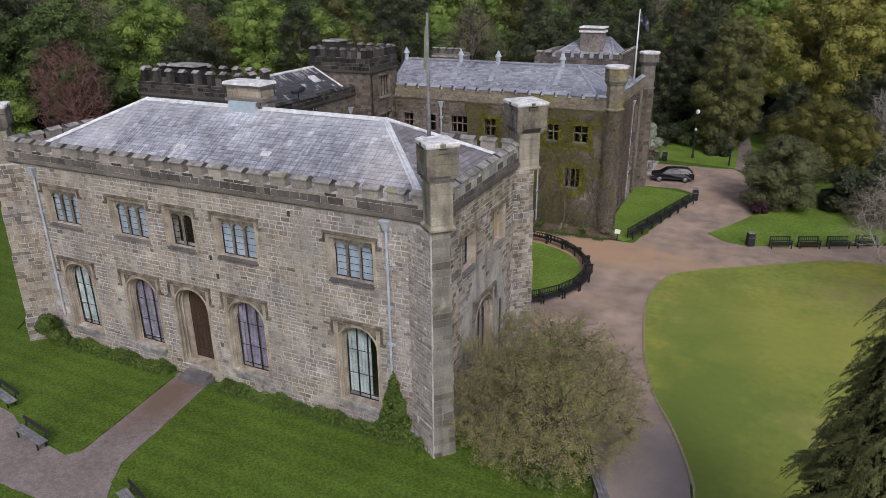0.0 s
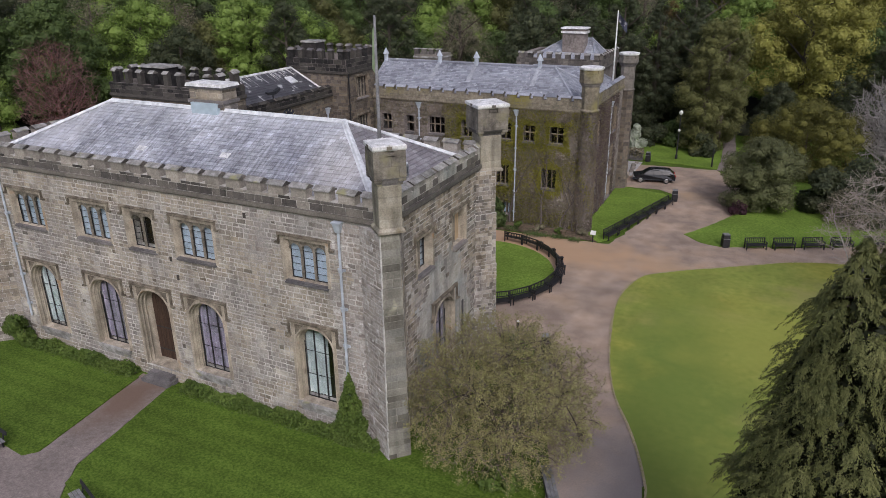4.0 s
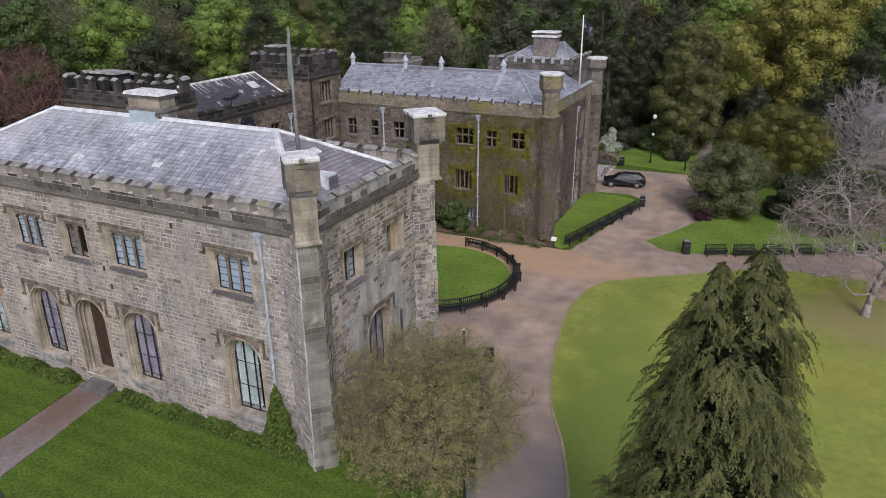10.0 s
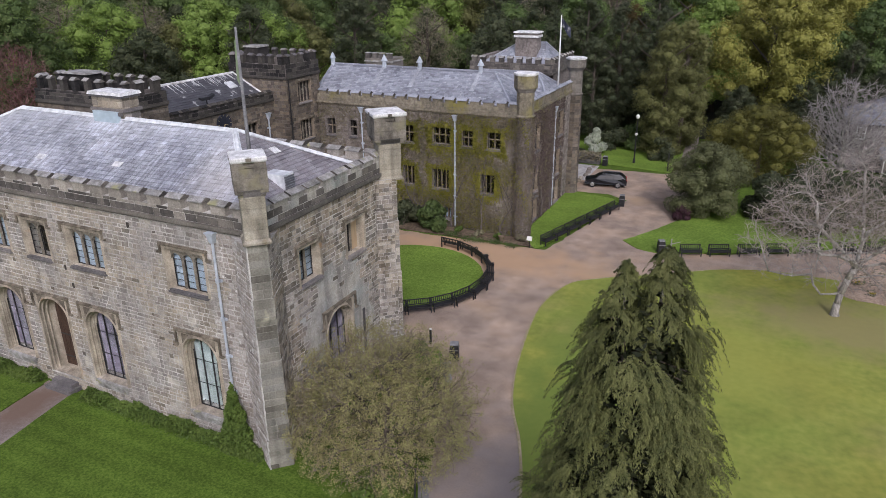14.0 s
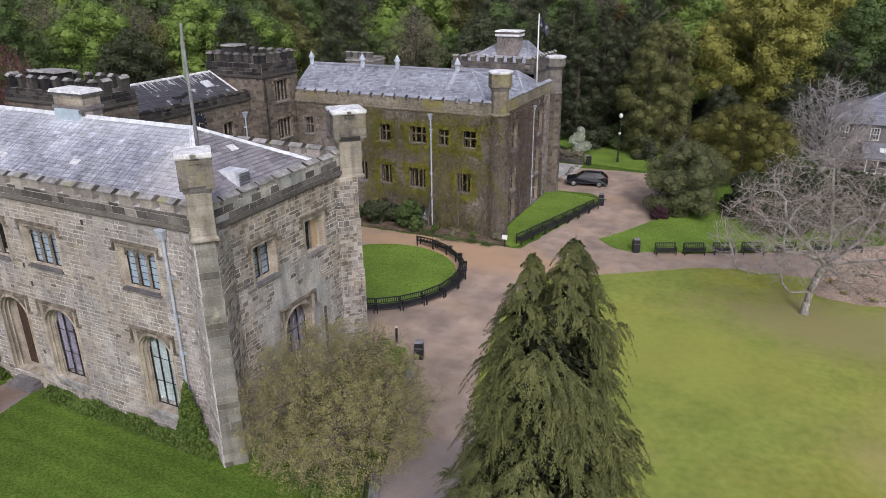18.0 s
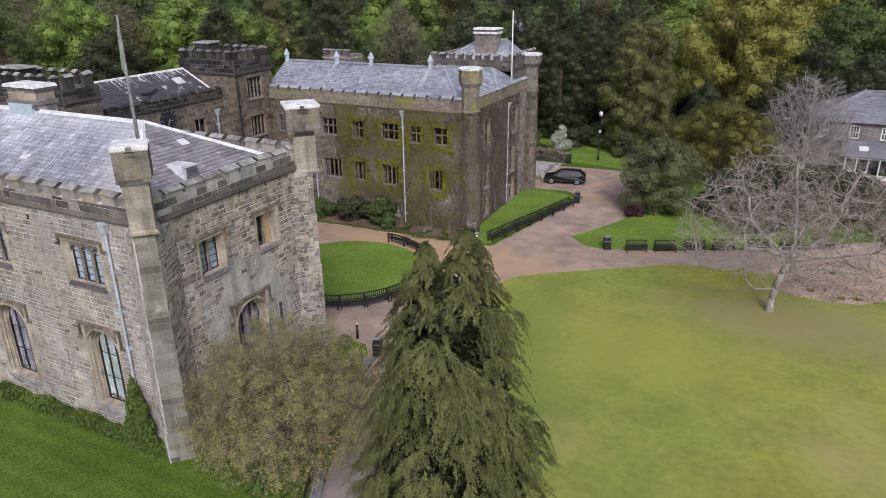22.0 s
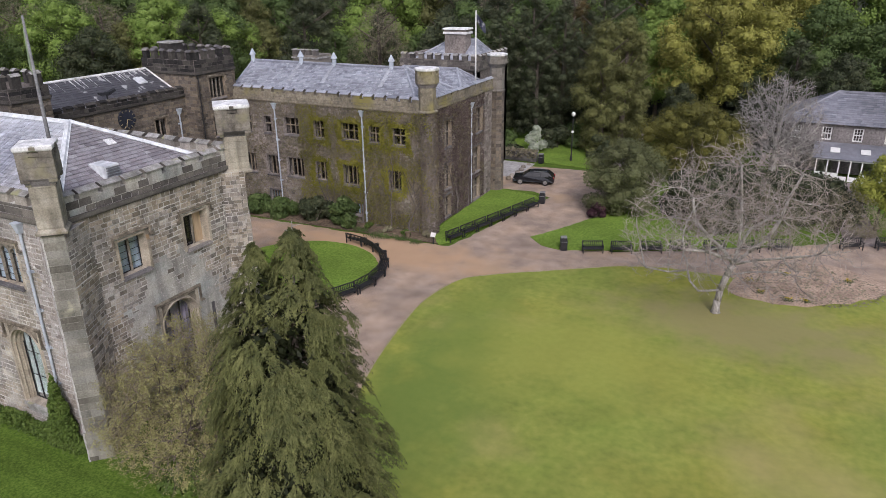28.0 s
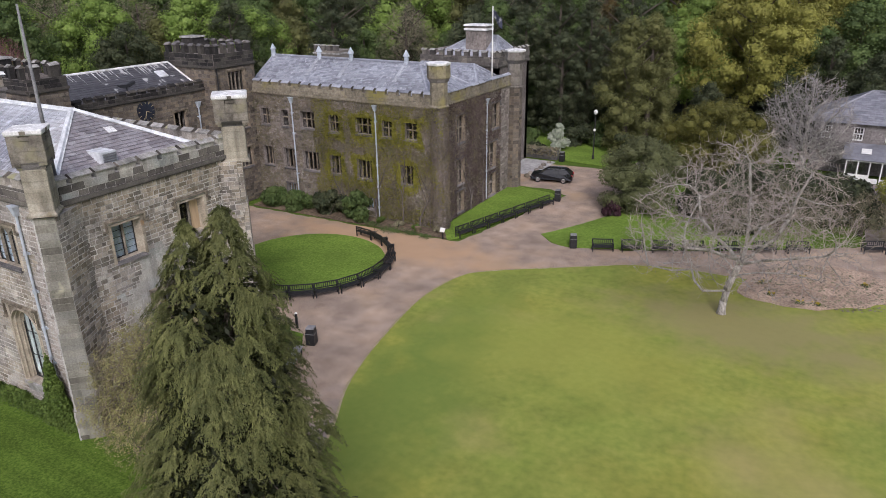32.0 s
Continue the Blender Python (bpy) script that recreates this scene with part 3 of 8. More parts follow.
def courses(rng, length, z0, z1, holes, h=(0.2, 0.32), w=(0.3, 0.75), joint=0.026, start=0.0):
    """Coursed stones as (a0, a1, b0, b1), left out where there are holes."""
    out, z = [], z0
    while z < z1 - 0.08:
        zz = min(z1, z + rng.uniform(*h))
        if z1 - zz < 0.1:
            zz = z1
        free = [(start, length)]
        for a0, a1, b0, b1 in holes:
            if zz > b0 + 0.03 and z < b1 - 0.03:
                nxt = []
                for s, e in free:
                    if a1 <= s or a0 >= e:
                        nxt.append((s, e))
                    else:
                        if a0 - s > 0.06:
                            nxt.append((s, a0))
                        if e - a1 > 0.06:
                            nxt.append((a1, e))
                free = nxt
        for s, e in free:
            x = s
            while x < e - 0.02:
                xx = min(e, x + rng.uniform(*w))
                if e - xx < w[0] * 0.6:
                    xx = e
                out.append((x + joint / 2, xx - joint / 2, z + joint / 2, zz - joint / 2))
                x = xx
        z = zz
    return out


def wall_body(pl, length, z0, z1, holes, thick):
    """A wall with rectangular openings that go through it."""
    mb = Mb()
    xs = sorted({0.0, length, *[h[0] for h in holes], *[h[1] for h in holes]})
    zs = sorted({z0, z1, *[h[2] for h in holes], *[h[3] for h in holes]})
    for x0, x1 in zip(xs, xs[1:]):
        for b0, b1 in zip(zs, zs[1:]):
            mx, mz = (x0 + x1) / 2, (b0 + b1) / 2
            if any(h[0] < mx < h[1] and h[2] < mz < h[3] for h in holes):
                continue
            mb.add([pl.p(x0, b0), pl.p(x1, b0), pl.p(x1, b1), pl.p(x0, b1)], [(0, 1, 2, 3)])
            mb.add([pl.p(x0, b0, -thick), pl.p(x1, b0, -thick), pl.p(x1, b1, -thick), pl.p(x0, b1, -thick)], [(3, 2, 1, 0)])
    for a0, a1, b0, b1 in [(0.0, length, z0, z1)] + list(holes):
        f = [pl.p(a0, b0), pl.p(a1, b0), pl.p(a1, b1), pl.p(a0, b1), pl.p(a0, b0, -thick), pl.p(a1, b0, -thick), pl.p(a1, b1, -thick), pl.p(a0, b1, -thick)]
        mb.add(f, [(0, 1, 5, 4), (1, 2, 6, 5), (2, 3, 7, 6), (3, 0, 4, 7)])
    return mb.weld()


def stone_wall(house, name, pl, length, z0, z1, holes, thick, seed, near, material, h=(0.2, 0.32), w=(0.3, 0.75), label="", proud=(0.012, 0.035)):
    """A wall whose stones stand proud of its mortar: those of the stretch near (a0, a1, b0, b1) are parts, the rest one mesh."""
    body = part(name, wall_body(pl, length, z0, z1, holes, thick), MORTAR, house, label)
    rng = random.Random(seed)
    rest, singles = Mb(), 0
    for a0, a1, b0, b1 in courses(rng, length, z0, z1, holes, h, w):
        c = rng.uniform(*proud)
        mid_a, mid_b = (a0 + a1) / 2, (b0 + b1) / 2
        if near and near[0] < mid_a < near[1] and near[2] < mid_b < near[3] and singles < 300:
            part("stone", Mb().add(stone_points(pl, a0, a1, b0, b1, c), STONE), material, body)
            singles += 1
        else:
            rest.add(stone_points(pl, a0, a1, b0, b1, c), STONE)
    tagged(part("stonework", rest, material, body), kind="stuff")
    return body
# ---- ground ----
def ground_height(x, y):
    """Level round the house, rising into the wooded slope behind."""
    d = math.hypot(x + 5, y - 10)
    return max(0.0, d - 112.0) * 0.16 + 0.0


def ground():
    rings = [0, 30, 60, 80, 95, 112, 125, 140, 170, 230, 400, 900, 2500]
    n = 72
    pts, faces = [(-5, 10, -0.03)], []
    for r in rings[1:]:
        for i in range(n):
            a = 2 * math.pi * i / n
            x, y = -5 + r * math.cos(a), 10 + r * math.sin(a)
            pts.append((x, y, min(34.0, ground_height(x, y)) - 0.03))
    for i in range(n):
        faces.append((0, 1 + i, 1 + (i + 1) % n))
    for k in range(len(rings) - 2):
        for i in range(n):
            a, b = 1 + k * n, 1 + (k + 1) * n
            faces.append((a + i, b + i, b + (i + 1) % n, a + (i + 1) % n))
    return Mb().add(pts, faces)


solid("ground", ground(), GRASS, "green park grass rising into a dark wooded slope", "ground", kind="structure", smooth=True)


def smooth_loop(pts, sub=6):
    """A closed Catmull-Rom curve through points."""
    out, n = [], len(pts)
    for i in range(n):
        p0, p1, p2, p3 = (Vector((*pts[(i + k) % n], 0)) for k in (-1, 0, 1, 2))
        for s in range(sub):
            t = s / sub
            q = 0.5 * ((2 * p1) + (p2 - p0) * t + (2 * p0 - 5 * p1 + 4 * p2 - p3) * t * t + (3 * p1 - p0 - 3 * p2 + p3) * t ** 3)
            out.append((q.x, q.y))
    return out


def slab(name, outline, z0, z1, material, label, category, wobble=0.05, kind="structure", seed=1):
    """A flat raised sheet with a softly uneven edge."""
    rng = random.Random(seed)
    pts = []
    n = len(outline)
    for i in range(n):
        (ax, ay), (bx, by) = outline[i], outline[(i + 1) % n]
        d = math.hypot(bx - ax, by - ay)
        k = max(1, int(d / 0.6))
        for j in range(k):
            t = j / k
            pts.append((ax + (bx - ax) * t + rng.uniform(-wobble, wobble), ay + (by - ay) * t + rng.uniform(-wobble, wobble)))
    bm = bmesh.new()
    top = [bm.verts.new((x, y, z1)) for x, y in pts]
    low = [bm.verts.new((x, y, z0)) for x, y in pts]
    f = bm.faces.new(top)
    for i in range(len(pts)):
        bm.faces.new((low[i], low[(i + 1) % len(pts)], top[(i + 1) % len(pts)], top[i]))
    bmesh.ops.recalc_face_normals(bm, faces=bm.faces)
    bmesh.ops.triangulate(bm, faces=[f])
    me = bpy.data.meshes.new(name)
    bm.to_mesh(me)
    bm.free()
    me.materials.append(material)
    return tagged(new(name, me), label, category, kind=kind)


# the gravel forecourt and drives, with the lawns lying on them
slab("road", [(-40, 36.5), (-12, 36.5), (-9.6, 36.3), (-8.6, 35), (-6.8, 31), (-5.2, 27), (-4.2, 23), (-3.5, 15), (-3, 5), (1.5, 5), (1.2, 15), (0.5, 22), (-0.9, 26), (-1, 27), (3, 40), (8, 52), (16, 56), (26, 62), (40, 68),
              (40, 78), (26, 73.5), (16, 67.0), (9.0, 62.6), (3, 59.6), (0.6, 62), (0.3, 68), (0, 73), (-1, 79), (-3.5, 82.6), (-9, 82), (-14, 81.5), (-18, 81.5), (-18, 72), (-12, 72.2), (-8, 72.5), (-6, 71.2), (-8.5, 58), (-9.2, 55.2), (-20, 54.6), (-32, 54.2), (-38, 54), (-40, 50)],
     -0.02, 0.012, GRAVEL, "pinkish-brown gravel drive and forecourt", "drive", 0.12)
EDGE = [(-0.6, 25.0), (-1.0, 27.2), (-2.3, 30.6), (-4.0, 34.2), (-5.5, 40.2), (-6.1, 45.5), (-5.6, 49.0), (-4.2, 51.0), (0.9, 54.6), (4.5, 57.0), (7.7, 58.1), (11.5, 58.3), (16, 58.5), (24, 60), (38, 64), (70, 66), (70, -20), (1.6, -20), (1.4, 12)]
EDGE = smooth_loop(EDGE, 5)
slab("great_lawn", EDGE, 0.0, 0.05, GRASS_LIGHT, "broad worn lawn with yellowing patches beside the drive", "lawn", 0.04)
slab("lawn_by_wing", [(-11.9, 57.6), (-10.0, 55.2), (-9.4, 56.2), (-6.6, 68), (-6.5, 70.2), (-7.4, 71.2), (-9.6, 71.6), (-12.2, 72)], 0.0, 0.06, GRASS_COURT, "bright green grass strip along the house wall", "lawn")
slab("bench_lawn", [(-3.8, 60.0), (-2.4, 58.6), (-0.9, 58.3), (1.0, 58.9), (3.2, 60.0), (9, 62.9), (16, 67.3), (14, 74), (6, 74), (1.5, 71), (-0.4, 67.0), (-2.2, 63)], 0.0, 0.06, GRASS_COURT, "bright green grass bed behind black park benches", "lawn")
slab("far_lawn", [(-16.4, 84.2), (-11, 83.9), (-7.6, 83.6), (-3.2, 82.8), (-1.4, 82), (0, 92), (-4, 97), (-14, 97), (-22, 92)], 0.0, 0.06, GRASS_COURT, "bright green lawn in front of dark conifers", "lawn")
ring = [(-17.2 + 6.0 * math.cos(2 * math.pi * i / 48), 46.1 + 6.0 * math.sin(2 * math.pi * i / 48)) for i in range(48)]
slab("round_lawn", ring, 0.0, 0.07, GRASS_COURT, "round mown lawn in the courtyard ringed by benches", "lawn", 0.02)
slab("flower_bed", [(-31, 57.0), (-12.6, 57.0), (-10.4, 56.6), (-10, 55.4), (-14, 55.2), (-20, 54.9), (-31, 54.6)], 0.0, 0.05, SOIL, "bare brown planting bed along the creeper-clad wall", "flower bed")
slab("mulch_bed", smooth_loop([(12.3, 55.6), (17, 55.4), (21.6, 59.2), (22, 61.5), (18, 63.6), (13.5, 60.5)]), 0.03, 0.085, MULCH, "oval bed of brown leaf mulch under the bare tree", "mulch bed", 0.15)
slab("wood_path", [(-3.4, 82.4), (-1.6, 82.2), (-1.8, 88), (-2.5, 96), (-3.2, 104), (-4.6, 104), (-4.0, 96), (-3.4, 88)], 0.0, 0.075, TARMAC, "narrow grey tarmac path leading into the wood", "path", 0.06)
# the south lawns and their paths
slab("garden_path", [(-28.3, 24.6), (-25.9, 24.6), (-24.9, 17.6), (-23.6, 15.6), (-20, 13.6), (-14, 10.5), (-8, 6), (-4, 2), (-4, -12), (-10, -12), (-26, 14.4), (-33, 14.2), (-60, 20), (-60, 23), (-33, 19.2), (-27.6, 17.5)], -0.02, 0.02, TARMAC, "grey tarmac garden path leading to the door", "path", 0.04)
slab("lawn_west", [(-43, 26.5), (-43, 19.4), (-38, 18.7), (-33.0, 18.0), (-31, 17.2), (-27.8, 16.9), (-27.3, 17.4), (-28.2, 24.2), (-38.0, 24.3), (-41.5, 24.2)], 0.0, 0.07, GRASS, "mown bright green lawn beside the garden path", "lawn", 0.02)
slab("lawn_south", [(-25.9, 24.3), (-24.8, 17.9), (-24.2, 16.4), (-22.8, 15.9), (-17.5, 13.3), (-12, 10.0), (-6.5, 6), (-4.2, 10), (-4.6, 18), (-5.4, 25), (-7.2, 30.5), (-8.5, 35.4), (-9.7, 37.0), (-10.6, 37.0), (-11.8, 36.3), (-12, 27)], 0.0, 0.07, GRASS, "mown bright green lawn at the foot of the house", "lawn", 0.02)
ROUGH = mat("rough_grass", [(0.11, 0.085, 0.02), (0.17, 0.13, 0.035), (0.16, 0.15, 0.04)], 4, 0.95, 0.6, 40, None, 0, 0.3, 0.4)
slab("path_edge_bed", [(-60, 15), (-29, 12.6), (-24.5, 9.5), (-16, 2), (-60, 2)], 0.0, 0.1, ROUGH, "rough brownish grass beside the garden path", "grass bank", 0.05)


# ---- the house ----
def hood(pl, a0, a1, z, drop, t=0.075, c=0.12):
    """A square hood mould with dropped ends and small stops."""
    mb = Mb()
    pl.box(mb, a0, a1, z - t, z, 0.0, c, 0.0)
    pl.box(mb, a0 - 0.04, a1 + 0.04, z, z + 0.05, 0.0, c * 0.6)
    for s, e in ((a0, a0 + t), (a1 - t, a1)):
        pl.box(mb, s, e, z - drop, z - t, 0.0, c * 0.9)
    pl.box(mb, a0 - 0.16, a0 + t, z - drop - t, z - drop, 0.0, c)
    pl.box(mb, a1 - t, a1 + 0.16, z - drop - t, z - drop, 0.0, c)
    return mb


def arch_fill(pl, a0, a1, spring, top, c0, c1, rise, ia0=None, ia1=None, itop=None, n=14):
    """The stone over an arched light: from a curve up to a straight lintel line."""
    mb = Mb()
    ia0, ia1 = (a0 if ia0 is None else ia0), (a1 if ia1 is None else ia1)
    mid, half = (ia0 + ia1) / 2, (ia1 - ia0) / 2
    row = []
    for i in range(n + 1):
        t = i / n
        a = ia0 + (ia1 - ia0) * t
        s = max(0.0, 1 - ((a - mid) / half) ** 2)
        row.append((a, spring + rise * math.sqrt(s)))
    for (x0, y0), (x1, y1) in zip(row, row[1:]):
        mb.add([pl.p(x0, y0, c1), pl.p(x1, y1, c1), pl.p(x1, top, c1), pl.p(x0, top, c1)], [(0, 1, 2, 3)])
        mb.add([pl.p(x0, y0, c0), pl.p(x1, y1, c0), pl.p(x1, y1, c1), pl.p(x0, y0, c1)], [(0, 1, 2, 3)])
    return mb


def glazing(pl, win, a0, a1, b0, b1, c, rows=5, cols=2, label="", rise=0.0):
    """One light: a pane of glass and its bars."""
    mb = Mb()
    if rise:
        n = 8
        pts = [pl.p(a0, b0, c), pl.p(a1, b0, c)]
        mid, half = (a0 + a1) / 2, (a1 - a0) / 2
        for i in range(n + 1):
            a = a1 - (a1 - a0) * i / n
            pts.append(pl.p(a, b1 - rise + rise * math.sqrt(max(0, 1 - ((a - mid) / half) ** 2)), c))
        k = len(pts)
        mb.add(pts + [p - pl.n * 0.008 for p in pts], [tuple(range(k)), tuple(range(k, 2 * k))[::-1]])
    else:
        pl.box(mb, a0, a1, b0, b1, c - 0.008, c)
    pane = part("pane", mb, GLASS, win, label)
    pane.visible_shadow = False
    bars = Mb()
    w = 0.024
    for i in range(1, rows):
        z = b0 + (b1 - b0) * i / rows
        pl.box(bars, a0, a1, z - w * 0.4, z + w * 0.4, c + 0.002, c + 0.025)
    for i in range(1, cols):
        x = a0 + (a1 - a0) * i / cols
        v = 0.03 if cols == 3 else w / 2
        pl.box(bars, x - v, x + v, b0, b1 - rise * 0.12, c + 0.004, c + 0.05)
    for x0, x1 in ((a0, a0 + 0.035), (a1 - 0.035, a1)):
        pl.box(bars, x0, x1, b0, b1 - rise, c + 0.003, c + 0.045)
    pl.box(bars, a0, a1, b0, b0 + 0.04, c + 0.005, c + 0.05)
    part("lattice", bars, FRAMEPAINT, pane)
    return pane


def folds(pl, a0, a1, b0, b1, c, amp=0.05, waves=6):
    mb, n = Mb(), waves * 4
    for i in range(n):
        x0, x1 = a0 + (a1 - a0) * i / n, a0 + (a1 - a0) * (i + 1) / n
        c0, c1 = c + amp * math.sin(i * math.pi / 2), c + amp * math.sin((i + 1) * math.pi / 2)
        mb.add([pl.p(x0, b0, c0), pl.p(x1, b0, c1), pl.p(x1, b1, c1), pl.p(x0, b1, c0)], [(0, 1, 2, 3)])
        mb.add([pl.p(x0, b0, c0 - 0.02), pl.p(x1, b0, c1 - 0.02), pl.p(x1, b1, c1 - 0.02), pl.p(x0, b1, c0 - 0.02)], [(3, 2, 1, 0)])
    return mb


def splay(pl, a0, a1, b0, b1, inset, depth, arch=0.0):
    """Sloping jambs of an opening, from the wall's face in to the glass."""
    mb = Mb()
    i = inset
    mb.add([pl.p(a0, b0, 0.012), pl.p(a0 + i, b0 + 0.04, -depth), pl.p(a0 + i, b1, -depth), pl.p(a0, b1, 0.012)], [(0, 1, 2, 3)])
    mb.add([pl.p(a1, b0, 0.012), pl.p(a1 - i, b0 + 0.04, -depth), pl.p(a1 - i, b1, -depth), pl.p(a1, b1, 0.012)], [(3, 2, 1, 0)])
    mb.add([pl.p(a0, b1, 0.012), pl.p(a1, b1, 0.012), pl.p(a1 - i, b1 - 0.06, -depth), pl.p(a0 + i, b1 - 0.06, -depth)], [(0, 1, 2, 3)])
    mb.add([pl.p(a0, b0, 0.012), pl.p(a1, b0, 0.012), pl.p(a1 - i, b0 + 0.06, -depth), pl.p(a0 + i, b0 + 0.06, -depth)], [(3, 2, 1, 0)])
    w = 0.17
    for s, e, z0, z1 in ((a0 - w, a0, b0 - 0.05, b1 + 0.12), (a1, a1 + w, b0 - 0.05, b1 + 0.12), (a0, a1, b1, b1 + 0.12)):
        pl.box(mb, s, e, z0, z1, 0.0, 0.03)
    return mb


def mullioned(house, pl, a0, a1, b0, b1, lights, fill="blind", hood_z=None, depth=0.42, inset=0.16, head=0.2, stone=None, rows=5, hood_mat=None, cols=2, board_side=False, bar_stone=None, transom=False):
    """A stone window: splayed jambs, mullions, a sill, a hood and a pane in each light."""
    stone = stone or DRESSED
    bar_stone = bar_stone or stone
    win = part("window", splay(pl, a0, a1, b0, b1, inset, depth), stone, house)
    g0, g1 = a0 + inset, a1 - inset
    m = 0.09
    lw = (g1 - g0 - m * (lights - 1)) / lights
    for i in range(lights):
        x = g0 + i * (lw + m)
        low = 0.18 if head else 0.0
        glazing(pl, win, x, x + lw, b0 + 0.06, b1 - 0.06 - low, -depth, rows, cols, rise=head)
        if head:
            part("light_head", arch_fill(pl, x, x + lw, b1 - 0.06 - head - low, b1 - 0.06, -depth, -depth + 0.14, head), bar_stone, win)
        if transom:
            tb = Mb()
            zt = b0 + (b1 - b0) * 0.54
            pl.box(tb, x, x + lw, zt - 0.05, zt + 0.05, -depth - 0.05, -depth + 0.12, 0.02)
            part("transom", tb, bar_stone, win)
        if i:
            mu = Mb()
            pl.box(mu, x - m, x, b0 + 0.04, b1 - 0.06, -depth - 0.05, -depth + 0.15, 0.02)
            part("mullion", mu, bar_stone, win)
    si = Mb()
    pl.box(si, a0 - 0.04, a1 + 0.04, b0 - 0.14, b0 - 0.05, 0.0, 0.13)
    pl.box(si, a0, a1, b0 - 0.05, b0 + 0.015, -0.1, 0.09)
    part("window_sill", si, DARKSTONE, win)
    if hood_z:
        part("hood_mould", hood(pl, a0 - 0.28, a1 + 0.28, hood_z, 0.4), hood_mat or HOODSTONE, win)
    if fill == "blind":
        bl = Mb()
        pl.box(bl, g0 - 0.05, g1 + 0.05, b0 + 0.02, b1, -depth - 0.09, -depth - 0.07)
        part("blind", bl, BLIND, win, "pale blue-grey window blind")
    if board_side:
        bo = Mb()
        pl.box(bo, g1 - 0.5, g1 + 0.02, b0 + 0.06, b1 - 0.06, -depth + 0.02, -depth + 0.06)
        part("board", bo, BOARD, win, "pale wooden board")
    return win


def arched(house, pl, a0, a1, b0, b1, hood_z, curtain=None, depth=0.45, side=(0.0, 1.0), door=False):
    """A tall round-headed opening in a moulded stone surround under a square hood."""
    half = (a1 - a0) / 2
    spring = b1 - half * 0.92
    name = "door_surround" if door else "window"
    rim = Mb()
    inset = 0.22
    ia0, ia1 = a0 + inset, a1 - inset
    for s, e, f in ((a0, ia0, 1), (a1, ia1, 0)):
        q = [pl.p(s, b0, 0.015), pl.p(e, b0, -depth), pl.p(e, spring, -depth), pl.p(s, spring, 0.015)]
        rim.add(q, [(0, 1, 2, 3) if f else (3, 2, 1, 0)])
    n = 18
    mid = (a0 + a1) / 2
    for i in range(n):
        for_pts = []
        for j in (i, i + 1):
            t = math.pi * j / n
            for_pts.append((pl.p(mid - half * math.cos(t), spring + half * 0.92 * math.sin(t), 0.015), pl.p(mid - (half - inset) * math.cos(t), spring + (half - inset) * 0.92 * math.sin(t), -depth)))
        rim.add([for_pts[0][0], for_pts[1][0], for_pts[1][1], for_pts[0][1]], [(0, 1, 2, 3)])
    rim.add([pl.p(a0, b0, 0.015), pl.p(a1, b0, 0.015), pl.p(ia1, b0 + 0.08, -depth), pl.p(ia0, b0 + 0.08, -depth)], [(3, 2, 1, 0)])
    # roll mouldings round the arch
    for k, (off, cc) in enumerate(((0.0, 0.03), (0.075, -0.13), (0.15, -0.32))):
        prev = None
        path = [(a0 + off, b0), (a0 + off, spring)] + [(mid - (half - off) * math.cos(math.pi * j / 14), spring + (half - off) * 0.92 * math.sin(math.pi * j / 14)) for j in range(1, 14)] + [(a1 - off, spring), (a1 - off, b0)]
        for a, b in path:
            q = pl.p(a, b, cc)
            if prev is not None:
                rim.tube(prev, q, 0.045, 0.045, 5)
            prev = q
    win = part(name, rim, DRESSED, house)
    fr = arch_fill(pl, a0, a1, spring, hood_z - 0.1, -0.02, 0.015, half * 0.92)
    pl.box(fr, a0 - 0.16, a0, b0, hood_z - 0.1, 0.0, 0.02)
    pl.box(fr, a1, a1 + 0.16, b0, hood_z - 0.1, 0.0, 0.02)
    part("spandrel", fr, DRESSED, win)
    top_z = hood_z - 0.2
    for sg, x in ((1, a0), (-1, a1)):
        tri = Mb()
        q0, q1, q2 = (x + sg * 0.06, top_z), (x + sg * half * 0.5, top_z), (x + sg * 0.06, spring + half * 0.45)
        tri.add([pl.p(*q0, 0.019), pl.p(*q1, 0.019), pl.p(*q2, 0.019), pl.p(*q0, 0.03), pl.p(*q1, 0.03), pl.p(*q2, 0.03)], [(2, 1, 0), (3, 4, 5), (0, 1, 4, 3), (1, 2, 5, 4), (2, 0, 3, 5)])
        part("spandrel_panel", tri, HOODSTONE, win)
    part("hood_mould", hood(pl, a0 - 0.3, a1 + 0.3, hood_z, 0.85, 0.08, 0.13), HOODSTONE, win)
    if door:
        lf = Mb()
        k = 6
        pl.box(lf, ia0, ia1, b0 + 0.03, spring + 0.3, -depth - 0.09, -depth - 0.062)
        leaf = part("door", lf, OAKDOOR, win, "dark brown boarded oak door, closed")
        for i in range(k):
            x0, x1 = ia0 + (ia1 - ia0) * i / k, ia0 + (ia1 - ia0) * (i + 1) / k
            xm = (x0 + x1) / 2
            ztop = spring + (half - inset) * 0.92 * math.sqrt(max(0, 1 - ((xm - mid) / (half - inset)) ** 2))
            bd = Mb()
            pl.box(bd, x0 + 0.006, x1 - 0.006, b0 + 0.03, ztop + 0.04, -depth - 0.06, -depth, 0.008)
            part("board", bd, OAKDOOR, leaf)
        for z in (b0 + 0.6, b0 + 2.0):
            ir = Mb()
            pl.box(ir, ia0 + 0.03, ia1 - 0.25, z, z + 0.07, -depth, -depth + 0.02)
            part("strap_hinge", ir, BLACKPAINT, leaf)
        return win
    glazing(pl, win, ia0, ia1, b0 + 0.08, b1 - inset, -depth, 3, 3, rise=(half - inset) * 0.92)
    si = Mb()
